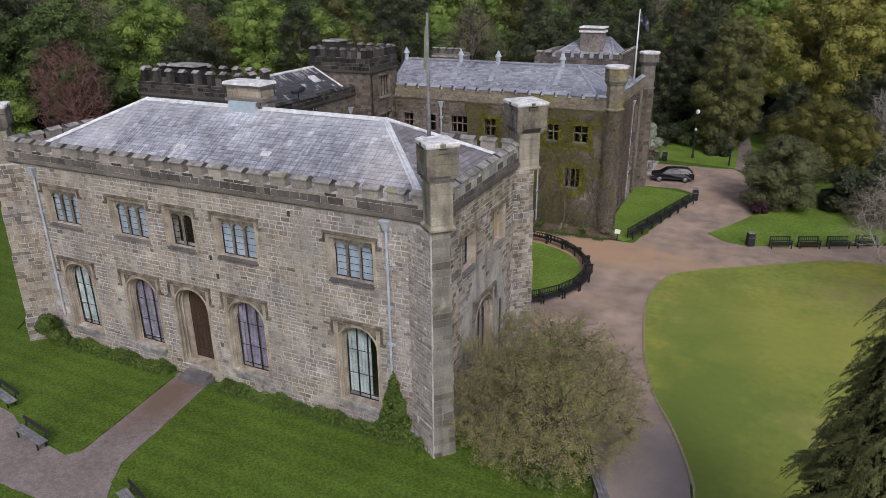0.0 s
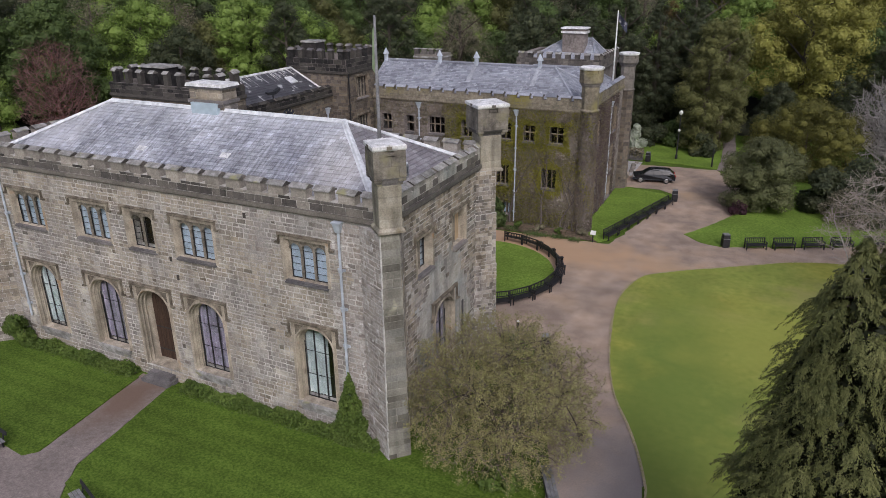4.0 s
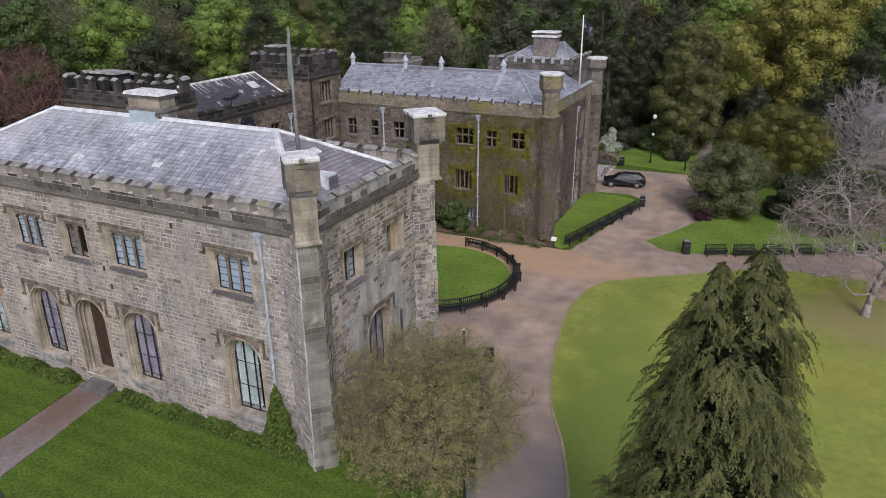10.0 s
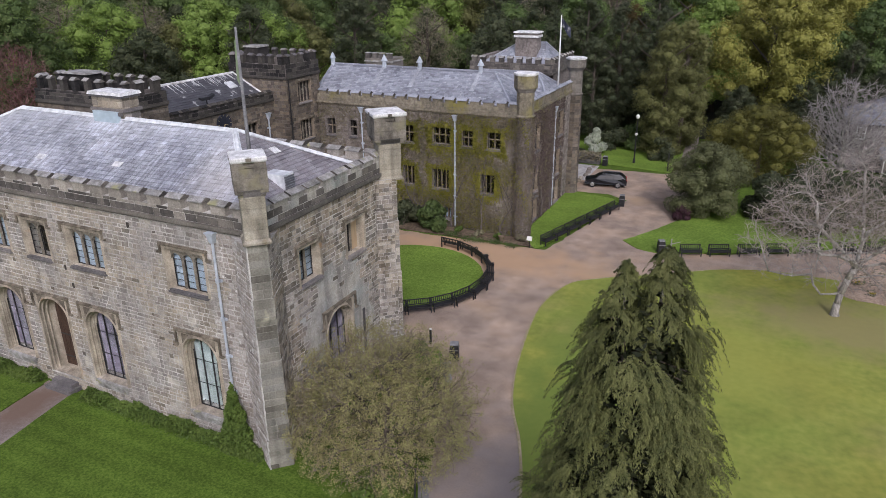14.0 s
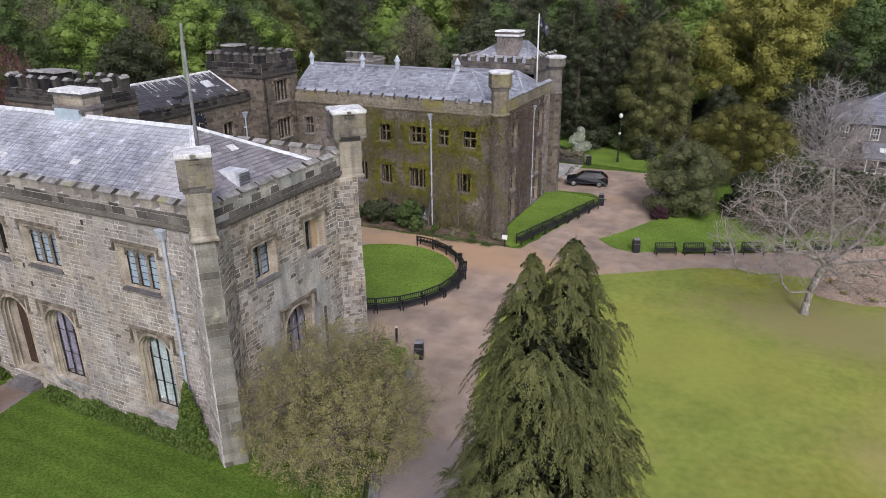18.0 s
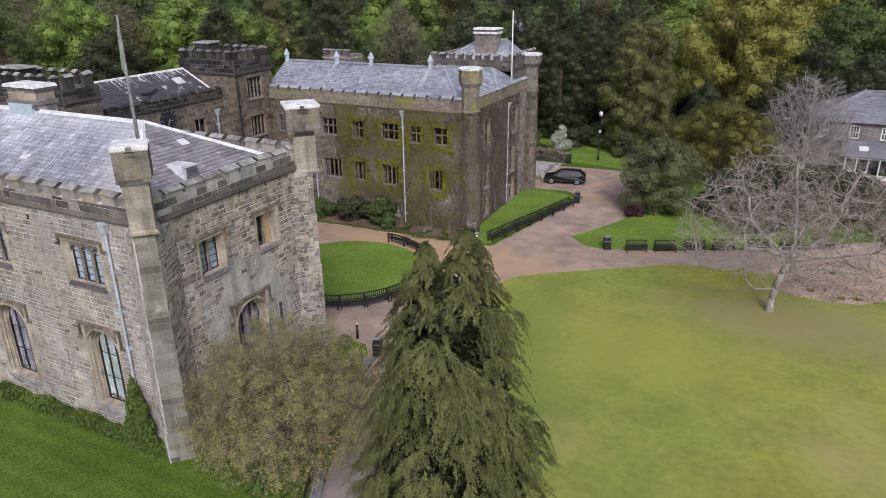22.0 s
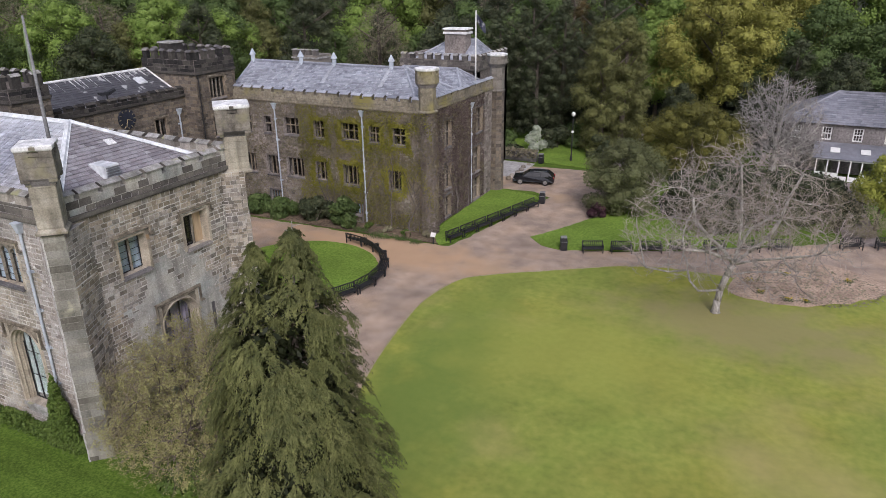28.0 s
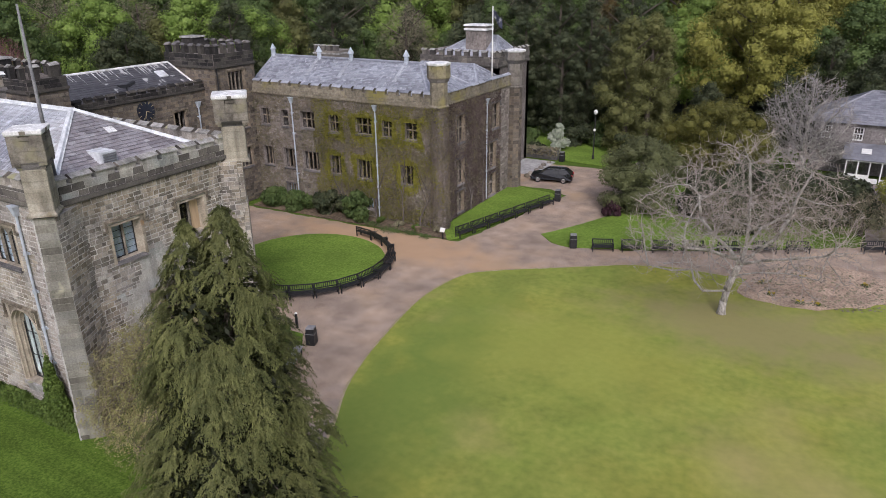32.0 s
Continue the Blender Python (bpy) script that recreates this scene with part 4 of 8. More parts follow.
    pl.box(si, a0 - 0.04, a1 + 0.04, b0 - 0.16, b0, -0.15, 0.13)
    si.add([pl.p(a0 + 0.05, b0 - 0.16, 0.1), pl.p(a1 - 0.05, b0 - 0.16, 0.1), pl.p(a1 - 0.12, b0 - 0.5, 0.04), pl.p(a0 + 0.12, b0 - 0.5, 0.04)], [(3, 2, 1, 0)])
    part("window_sill", si, COPING, win)
    if curtain:
        w = ia1 - ia0
        part("curtain", folds(pl, ia0 + w * side[0], ia0 + w * side[1], b0 + 0.25, b1 + 0.1, -depth - 0.1, 0.05, 7), curtain, win)
    return win


def crenels(house, pl, length, z0, z1, z2, thick, pitch=1.22, gap=0.38, material=None, out=0.1, start=0.0, string=True, cope=None, face=None, tall=(0.24, 0.36), bed=None):
    """A parapet: a string course, a wall, merlons and their saddleback copings, black where water runs from the gaps."""
    material = material or DARKSTONE
    face = face or material
    if string:
        st = Mb()
        pl.box(st, start, length, z0 - 0.08, z0 + 0.1, 0.0, out + 0.06)
        pl.box(st, start, length, z0 - 0.16, z0 - 0.08, 0.0, out)
        part("string_course", st, material, house)
    pw = Mb()
    pl.box(pw, start, length, z0 + 0.1, z1, -thick, out * 0.3)
    par = part("parapet", pw, bed or MORTAR, house)
    rng = random.Random(int(length * 100))
    k = max(1, round((length - start) / pitch))
    step = (length - start) / k
    sk, pale, black = Mb(), Mb(), Mb()
    base = Plane(pl.p(0, 0, out * 0.3), pl.u, pl.n, pl.v)
    for a0, a1, b0, b1 in courses(rng, length, z0 + 0.1, z1, [], tall, (0.35, 0.85), 0.02, start):
        high = (b0 - z0) / (z1 - z0)
        off = abs(((a0 + a1) / 2 - start + step / 2) % step - step / 2)
        pile = pale if rng.random() < (0.12 if high < 0.35 else 0.75) else sk
        if face is not material and high > 0.3 and off < 0.26:
            pile = black if rng.random() < 0.25 else sk
        pile.add(rough_stone(rng, base, a0, a1, b0, b1, rng.uniform(0.01, 0.03), 0.012, 0.01), STONE)
    for pile, stone in ((sk, material), (pale, face), (black, BLACKSTONE)):
        if pile.v:
            tagged(part("parapet_stone", pile, stone, par), kind="stuff")
    for i in range(k):
        a0, a1 = start + i * step + gap / 2, start + (i + 1) * step - gap / 2
        a0 += rng.uniform(-0.03, 0.03)
        a1 += rng.uniform(-0.03, 0.03)
        zc = z2 - 0.14 + rng.uniform(-0.015, 0.015)
        m = Mb()
        pl.box(m, a0, a1, z1, zc, -thick, out * 0.3 + rng.uniform(0.0, 0.02))
        me = part("merlon", m, face, par)
        o, e, c = out * 0.3, 0.06, Mb()
        sec = [(o + e + 0.02, zc), (o + e + 0.02, zc + 0.05), ((o - thick) / 2, zc + 0.2), (-thick - e, zc + 0.05), (-thick - e, zc)]
        tip = [rng.uniform(-0.02, 0.02) for _ in range(2)]
        c.add([pl.p(a, z + t, d) for a, t in ((a0 - e, tip[0]), (a1 + e, tip[1])) for d, z in sec],
              [(q, (q + 1) % 5, 5 + (q + 1) % 5, 5 + q) for q in range(5)] + [(4, 3, 2, 1, 0), (5, 6, 7, 8, 9)])
        cm = c.mesh("coping", cope or COPING)
        cm.materials.append(GRIMY)
        for f in (5, 6):
            cm.polygons[f].material_index = 1
        part("coping", cm, None, me)
    return par


def slates(parent, o, u, up, n, rows_len, left, right, material, w=(0.26, 0.46), row=0.24, seed=3, near=None):
    """Courses of slates on one slope; left(s) and right(s) are its edges at height s along it."""
    rng = random.Random(seed)
    pl = Plane(o, u, n, up)
    rest, singles, s = Mb(), 0, 0.0
    while s < rows_len - 0.02:
        e = min(rows_len, s + row)
        a, end = left((s + e) / 2), right((s + e) / 2)
        a -= 0.02
        first = rng.uniform(0.5, 1.0)
        while a < end - 0.03:
            b = min(end, a + rng.uniform(*w) * first)
            first = 1.0
            if end - b < 0.1:
                b = end
            lift = rng.uniform(0.004, 0.022)
            pts = [pl.p(a, e + 0.04, -0.004), pl.p(b - 0.006, e + 0.04, -0.004), pl.p(b - 0.006, s, 0.016 + lift), pl.p(a, s, 0.016 + lift + rng.uniform(-0.004, 0.004)),
                   pl.p(a, s, -0.01), pl.p(b - 0.006, s, -0.01)]
            faces = [(3, 2, 1, 0), (4, 5, 2, 3)]
            if near and near[0] < a < near[1] and near[2] < s < near[3] and singles < 300:
                part("slate", Mb().add(pts, faces), material, parent)
                singles += 1
            else:
                rest.add(pts, faces)
            a = b
        s = e
    tagged(part("slating", rest, material, parent), kind="stuff")


def hip_roof(house, x0, x1, y0, y1, z0, xr0, xr1, yr, zr, material, near=None, w=(0.26, 0.46), row=0.24, seed=5, cap=None, label="", hips=True, strips=0.0, end_mat=None):
    """A hipped roof: a deck, slates in courses, and pale ridge and hip flashings."""
    mb = Mb().add([(x0, y0, z0), (x1, y0, z0), (x1, y1, z0), (x0, y1, z0), (xr0, yr, zr), (xr1, yr, zr)],
                  [(0, 1, 5, 4), (1, 2, 5), (2, 3, 4, 5), (3, 0, 4), (3, 2, 1, 0)])
    roof = part("roof", mb, SLATE_DARK, house, label)
    L = x1 - x0

    def slope(o, u, run, rise, up_h, inl, inr, length, nr, sd, stuff=None):
        ln = math.hypot(run, rise)
        up = (Vector(up_h) * run + Vector((0, 0, rise))).normalized()
        n = Vector(u).cross(up)
        slates(roof, Vector(o) + n * 0.02, u, up, n, ln, lambda s: inl * s / ln, lambda s: length - inr * s / ln, stuff or material, w, row, sd, nr)

    slope((x0, y0, z0), (1, 0, 0), yr - y0, zr - z0, (0, 1, 0), xr0 - x0, x1 - xr1, L, near, seed)
    slope((x1, y1, z0), (-1, 0, 0), y1 - yr, zr - z0, (0, -1, 0), x1 - xr1, xr0 - x0, L, None, seed + 1)
    if xr1 < x1:
        slope((x1, y0, z0), (0, 1, 0), x1 - xr1, zr - z0, (-1, 0, 0), yr - y0, y1 - yr, y1 - y0, None, seed + 2, end_mat)
    if xr0 > x0:
        slope((x0, y1, z0), (0, -1, 0), xr0 - x0, zr - z0, (1, 0, 0), y1 - yr, yr - y0, y1 - y0, None, seed + 3)
    cap = cap or LEAD
    rd = Mb().tube((xr0 - 0.05, yr, zr + 0.05), (xr1 + 0.05, yr, zr + 0.05), 0.1, 0.1, 8)
    rd.add([(xr0 - 0.1, yr - 0.2, zr - 0.02), (xr1 + 0.1, yr - 0.2, zr - 0.02), (xr1, yr, zr + 0.12), (xr0, yr, zr + 0.12)], [(0, 1, 2, 3)])
    part("ridge", rd, cap, roof)
    if hips:
        for cx, cy, rx in ((x1, y0, xr1), (x1, y1, xr1), (x0, y0, xr0), (x0, y1, xr0)):
            if strips:
                foot, apex = Vector((cx, cy, z0 + 0.1)), Vector((rx, yr, zr + 0.1))
                sx, sy = (1 if cx > rx else -1), (1 if cy > yr else -1)
                fl = Mb()
                for off, lift in ((Vector((-sx * strips, 0, 0)), 0.0), (Vector((0, -sy * strips, 0)), 0.0)):
                    dz = Vector((0, 0, 0.02))
                    fl.add([foot + dz, apex + dz, apex + off * 0.7 + dz * 1.2, foot + off + dz * 1.2], [(0, 1, 2, 3)])
                part("lead_strip", fl, cap, roof)
            part("hip_flashing", Mb().tube((cx, cy, z0 + 0.05), (rx, yr, zr + 0.06), 0.15, 0.12, 6), cap, roof)
    return roof


TURRET_HEAD = mat("turret_head_stone", [(0.139, 0.123, 0.102), (0.221, 0.201, 0.172), (0.295, 0.271, 0.234)], 4, 0.95, 0.6, 20,
                  [(0.15, 0.135, 0.11), (0.25, 0.225, 0.175), (0.3, 0.27, 0.21), (0.2, 0.18, 0.145)], 0.35, 0.45, 1.2, streak=0.35, moss=((0.24, 0.222, 0.14), 1.3, 0.54, 0.72))


def turret(house, cx, cy, z0, z_band, z_corbel, z_top, r_low, r_shaft, r_cap, n=8, low=True, low_mat=None, cap_mat=None, stone=None, z_base=0.0):
    """An angle turret: battered foot, band, slim shaft, corbelled head with notched battlements and a pale cap."""
    stone = stone or SHAFT
    head_stone = TURRET_HEAD if stone is SHAFT else stone
    t = 0.0 if n == 4 else 0.5
    shaft = Mb().lathe(cx, cy, [(r_shaft + 0.14, z_band - 0.1), (r_shaft + 0.16, z_band), (r_shaft, z_band + 0.12), (r_shaft * 0.97, z_corbel - 0.2)], n, t)
    tu = part("turret", shaft, stone, house)
    sm, rng = Mb(), random.Random(int(cx * 7 + cy))
    z = z_band + 0.16
    while z < z_corbel - 0.3:
        h = rng.uniform(0.3, 0.5)
        z2 = min(z_corbel - 0.2, z + h)
        for i in range(n):
            a0, a1 = 2 * math.pi * (i + t) / n, 2 * math.pi * (i + 1 + t) / n
            p, q = Vector((cx + r_shaft * math.cos(a0), cy + r_shaft * math.sin(a0), 0)), Vector((cx + r_shaft * math.cos(a1), cy + r_shaft * math.sin(a1), 0))
            u = (q - p)
            pl = Plane(p, u, Vector((u.y, -u.x, 0)))
            sm.add(stone_points(pl, 0.004, u.length - 0.004, z + 0.004, z2 - 0.004, rng.uniform(0.008, 0.018)), STONE)
        z = z2
    tagged(part("stonework", sm, stone, tu), kind="stuff")
    part("corbel", Mb().lathe(cx, cy, [(r_shaft, z_corbel - 0.35), (r_shaft + 0.1, z_corbel - 0.22), (r_cap - 0.1, z_corbel - 0.1), (r_cap, z_corbel)], n, t), DARKSTONE, tu)
    head = part("head", Mb().lathe(cx, cy, [(r_cap - 0.03, z_corbel), (r_cap - 0.03, z_top - 0.4)], n, t), head_stone, tu)
    cap_mat = cap_mat or LEADCAP
    wdt, face_r = r_cap * math.tan(math.pi / n) * math.cos(math.pi / n), r_cap * math.cos(math.pi / n)
    for i in range(n):
        a = 2 * math.pi * (i + 0.5 + t) / n
        d = Vector((math.cos(a), math.sin(a), 0))
        pl = Plane(Vector((cx, cy, 0)) + d * (face_r - 0.03), Vector((-d.y, d.x, 0)), d)
        for a0, a1, b0, b1 in courses(rng, wdt, z_corbel + 0.03, z_top - 0.42, [], (0.34, 0.5), (0.5, 1.1), 0.012, -wdt):
            part("stone", Mb().add(rough_stone(rng, pl, a0, a1, b0, b1, rng.uniform(0.02, 0.04), 0.014, 0.008), STONE), head_stone, head)
        for s0, s1 in ((-wdt, -wdt * 0.28), (wdt * 0.28, wdt)):
            m = Mb()
            pl.box(m, s0 + 0.012, s1 - 0.012, z_top - 0.42, z_top - 0.1, -0.3 * face_r, 0.025)
            part("merlon", m, head_stone, head)
        m = Mb()
        pl.box(m, -wdt * 0.28, wdt * 0.28, z_top - 0.42, z_top - 0.1, -0.3 * face_r, -0.05)
        part("notch", m, head_stone, head)
        if n == 4:
            m = Mb()
            pl.box(m, -0.2, 0.2, z_top - 0.36, z_top - 0.24, -0.04, 0.05)
            pl.box(m, -0.11, 0.11, z_top - 0.12, z_top + 0.02, 0.0, 0.085)
            part("notch_block", m, head_stone, head)
            for s0, s1 in ((-wdt * 0.97, -wdt * 0.62), (wdt * 0.62, wdt * 0.97)):
                m = Mb()
                pl.box(m, s0, s1, z_corbel - 0.14, z_corbel + 0.02, -0.3, 0.02)
                pl.box(m, s0 + (0.1 if s0 < 0 else 0.0), s1 - (0.0 if s0 < 0 else 0.1), z_corbel - 0.3, z_corbel - 0.14, -0.3, -0.09)
                part("corbel_block", m, head_stone, tu)
    part("cap", Mb().lathe(cx, cy, [(r_cap * 1.0, z_top - 0.16), (r_cap * 1.05, z_top - 0.1), (r_cap * 1.06, z_top + 0.02), (r_cap * 0.97, z_top + 0.06), (r_cap * 0.9, z_top + 0.04), (0.05, z_top + 0.1)], n, t), cap_mat, tu, "pale weathered flat cap")
    if low:
        lb = Mb().lathe(cx, cy, [(r_low * 1.12, z_base), (r_low * 1.02, z_band * 0.5), (r_low, z_band)], n, t)
        foot = part("turret_foot", lb, MORTAR, house)
        mb = Mb()
        z = z_base
        while z < z_band - 0.1:
            z2 = min(z_band - 0.1, z + rng.uniform(0.24, 0.36))
            r = r_low * (1.12 - 0.12 * min(1, (z + z2) / 2 / z_band))
            for i in range(n):
                a0, a1 = 2 * math.pi * (i + t) / n, 2 * math.pi * (i + 1 + t) / n
                p, q = Vector((cx + r * math.cos(a0), cy + r * math.sin(a0), 0)), Vector((cx + r * math.cos(a1), cy + r * math.sin(a1), 0))
                u = q - p
                pl = Plane(p, u, Vector((u.y, -u.x, 0)))
                x = 0.0
                while x < u.length - 0.02:
                    x2 = min(u.length, x + rng.uniform(0.25, 0.7))
                    if u.length - x2 < 0.18:
                        x2 = u.length
                    mb.add(stone_points(pl, x + 0.007, x2 - 0.007, z + 0.007, z2 - 0.007, rng.uniform(0.012, 0.035)), STONE)
                    x = x2
            z = z2
        tagged(part("stonework", mb, low_mat or RUBBLE, foot), kind="stuff")
    return tu


def downpipe(house, pl, a, z0, z1, label="pale grey-blue rainwater pipe"):
    mb = Mb().tube(pl.p(a, z0, 0.12), pl.p(a, z1 - 0.3, 0.12), 0.062, 0.062, 8)
    pipe = part("downpipe", mb, PIPE, house, label)
    hp = Mb()
    hp.hexa([pl.p(a - 0.1, z1 - 0.45, 0.03), pl.p(a + 0.1, z1 - 0.45, 0.03), pl.p(a + 0.1, z1 - 0.45, 0.2), pl.p(a - 0.1, z1 - 0.45, 0.2),
             pl.p(a - 0.2, z1, 0.01), pl.p(a + 0.2, z1, 0.01), pl.p(a + 0.2, z1, 0.3), pl.p(a - 0.2, z1, 0.3)])
    pl.box(hp, a - 0.23, a + 0.23, z1, z1 + 0.06, 0.0, 0.33)
    part("hopper", hp, PIPE, pipe)
    z = z0 + 0.8
    while z < z1 - 0.8:
        b = Mb()
        pl.box(b, a - 0.19, a + 0.19, z, z + 0.12, 0.0, 0.08)
        b.tube(pl.p(a, z - 0.03, 0.12), pl.p(a, z + 0.13, 0.12), 0.1, 0.1, 8)
        part("bracket", b, PIPE, pipe)
        z += 1.9
    return pipe


# ---- south range ----
PARAPET = mat("parapet_stone", [(0.253, 0.23, 0.201), (0.345, 0.316, 0.276), (0.437, 0.402, 0.356)], 4, 0.95, 0.5, 25,
              [(0.23, 0.207, 0.184), (0.38, 0.345, 0.299), (0.46, 0.42, 0.356), (0.31, 0.282, 0.247)], 0.5, 0.4, 0.7)
south = thing("south_range", "two-storey buff stone hall range with battlements and slate roof", "building")
SX0, SX1, SY0, SY1 = -39.2, -12.2, 24.8, 35.6
front = Plane((SX0, SY0, 0), (1, 0, 0), (0, -1, 0))
end = Plane((SX1, SY0, 0), (0, 1, 0), (1, 0, 0))
north = Plane((SX1, SY1, 0), (-1, 0, 0), (0, 1, 0))
west = Plane((SX0, SY1, 0), (0, -1, 0), (-1, 0, 0))
UP = [(-36.9, -33.8, 3, "blind"), (-31.8, -28.7, 3, "blind"), (-27.9, -25.5, 2, None), (-24.6, -21.55, 3, "blind"), (-17.9, -15.0, 3, "blind")]
LO = [(-36.8, -33.8), (-31.85, -28.8), (-28.2, -25.25), (-24.55, -21.55), (-17.8, -14.95)]
up_holes = [(a + 0.3 - SX0, b - 0.3 - SX0, 7.75, 9.78) for a, b, _, _ in UP]
lo_holes = [(a + 0.32 - SX0, b - 0.32 - SX0, 0.75 if i == 2 else 1.2, 5.42) for i, (a, b) in enumerate(LO)]
margin = lambda hs, m=0.16: [(a - m, b + m, c - 0.04, d + 0.1) for a, b, c, d in hs]
PUTLOG = [(x - SX0, x - SX0 + 0.14, z, z + 0.24) for x, z in ((-19.8, 10.45), (-24.95, 7.4), (-24.65, 6.43), (-27.8, 7.65))]
wf = part("wall", wall_body(front, SX1 - SX0, 0, 11.3, up_holes + lo_holes, 0.8), LIME, south)


def lay_stones(rng, wall, pl, length, holes, faces, near, h, w, proud):
    """Lays stones over a wall: faces(a, b) gives each one's stone, near(a, b) says which are parts."""
    piles, count = {}, 0
    for a0, a1, b0, b1 in courses(rng, length, 0.0, 11.12, holes, h, w, 0.042):
        bits = [(a0, a1, b0, b1)]
        if b1 - b0 > 0.2 and rng.random() < 0.1:
            m = (b0 + b1) / 2 + rng.uniform(-0.02, 0.02)
            bits = [(a0, a1, b0, m - 0.008), (a0, a1, m + 0.008, b1)]
        for q in bits:
            mid_a, mid_b = (q[0] + q[1]) / 2, (q[2] + q[3]) / 2
            stone = faces(mid_a, mid_b)
            if stone is WORN:
                q = (q[0] - 0.017, q[1] + 0.017, q[2] - 0.017, q[3] + 0.017)
            pts = rough_stone(rng, pl, *q, rng.uniform(*proud) * (0.6 if stone is WORN else 1.0), 0.012, 0.018)
            if count < 300 and near(mid_a, mid_b):
                part("stone", Mb().add(pts, STONE), stone, wall)
                count += 1
            else:
                piles.setdefault(stone.name, (Mb(), stone))[0].add(pts, STONE)
    for mb, stone in piles.values():
        tagged(part("stonework", mb, stone, wall), kind="stuff")


rng = random.Random(11)
edge_w = lambda b: -14.6 + 0.5 * math.sin(b * 1.7)
lay_stones(rng, wf, front, SX1 - SX0, margin(up_holes, 0.12) + margin(lo_holes, 0.14) + PUTLOG,
           lambda a, b: LIMED if SX0 + a > edge_w(b) else (RUBBLE if rng.random() < 0.05 else ASHLAR),
           lambda a, b: SX0 + a > -21.4 and 5.8 < b < 7.4, (0.16, 0.28), (0.2, 0.52), (0.008, 0.03))
# a thin dark plate stands in for the shaded depth of each hole
for a0, a1, b0, b1 in PUTLOG:
    pt = Mb()
    front.box(pt, a0 - 0.02, a1 + 0.02, b0 - 0.02, b1 + 0.02, -0.02, 0.005)
    part("putlog_hole", pt, INNER_SHADE, wf, "dark plate painting the shade of a small wall hole")
for (a0, a1, b0, b1), (_, _, n_l, fill) in zip(up_holes, UP):
    mullioned(south, front, a0, a1, b0, b1, n_l, fill, 10.02, bar_stone=MULLION, cols=1, head=0.3, depth=0.3)
curt = [(CURTAIN_PALE, (0.0, 0.75)), (CURTAIN, (0.0, 1.0)), None, (CURTAIN, (0.0, 0.95)), (CURTAIN_PALE, (0.0, 0.72))]
for i, (a0, a1, b0, b1) in enumerate(lo_holes):
    if i == 2:
        arched(south, front, a0, a1, b0, b1, 5.66, door=True, depth=0.75)
    else:
        arched(south, front, a0, a1, b0, b1, 5.66, curt[i][0], side=curt[i][1])
ex_up = [(2.75, 4.35, 7.7, 9.5), (6.7, 8.3, 7.7, 9.5)]
ex_lo = [(4.45, 6.8, 1.2, 5.4)]
we = part("wall", wall_body(end, SY1 - SY0, 0, 11.3, ex_up + ex_lo, 0.8), LIME, south)
rng = random.Random(12)


def end_face(a, b):
    """Worn smooth stone in an uneven patch round the arched window, rubble elsewhere."""
    d = math.hypot((a - 5.5) / 3.1, (b - 3.6) / (4.6 if b > 3.6 else 8)) + 0.1 * math.sin(a * 2.3 + b) + 0.07 * math.sin(b * 3.1)
    return WORN if d + rng.uniform(-0.12, 0.12) < 0.92 else RUBBLE


lay_stones(rng, we, end, SY1 - SY0, margin(ex_up, 0.12) + margin(ex_lo, 0.14), end_face, lambda a, b: 6.6 < b < 8.6, (0.15, 0.27), (0.2, 0.48), (0.01, 0.04))
mullioned(south, end, *ex_up[0], 2, "blind", 9.78, head=0.0, bar_stone=MULLION, cols=1)
mullioned(south, end, *ex_up[1], 2, None, 9.78, head=0.0, bar_stone=MULLION, board_side=True)
arched(south, end, *ex_lo[0], 5.64, CURTAIN, side=(0, 1))
slit = Mb()
end.box(slit, 7.75, 7.95, 1.2, 4.3, 0.012, 0.05)
part("chase", slit, DARKSTONE, south)
for pl, ln in ((north, SX1 - SX0), (west, SY1 - SY0)):
    stone_wall(south, "wall", pl, ln, 0, 11.3, [], 0.8, 21, None, RUBBLE, (0.4, 0.6), (0.8, 1.4))
# backing added behind the windows, coloured dark to paint the rooms' shade
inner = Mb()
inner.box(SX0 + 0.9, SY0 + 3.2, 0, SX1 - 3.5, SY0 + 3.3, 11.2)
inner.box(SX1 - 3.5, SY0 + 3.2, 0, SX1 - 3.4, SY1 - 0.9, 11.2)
part("inner_wall", inner, INNER_SHADE, south)
fl = Mb()
fl.box(SX0 + 0.8, SY0 + 0.8, 0.6, SX1 - 0.8, SY1 - 0.8, 0.75)
fl.box(SX0 + 0.8, SY0 + 0.8, 6.2, SX1 - 0.8, SY1 - 0.8, 6.6)
part("floor_slab", fl, INNER_SHADE, south)
for pl, ln in ((front, SX1 - SX0), (end, SY1 - SY0), (north, SX1 - SX0), (west, SY1 - SY0)):
    low = pl is end
    crenels(south, pl, ln, 11.25, 11.98 if low else 11.86, 12.38 if low else 12.42, 0.42, 1.15 if low else 1.22, 0.27 if low else 0.42, GRIMY, face=WORN if low else PARAPET, tall=(0.2, 0.3) if low else (0.24, 0.36), bed=LIME)
gut = Mb()
gut.box(SX0 + 0.45, SY0 + 0.45, 11.3, SX1 - 0.45, SY1 - 0.45, 11.45)
part("gutter", gut, LEAD, south)
hip_roof(south, SX0 + 0.75, SX1 - 0.75, SY0 + 0.7, SY1 - 0.7, 11.5, -33.35, -17.45, 30.1, 14.1, SLATE, near=(4.0, 9.0, 1.2, 3.2), strips=0.3, end_mat=SLATE_EAST, w=(0.26, 0.46), row=0.25, label="grey slate hipped roof with pale flashings")
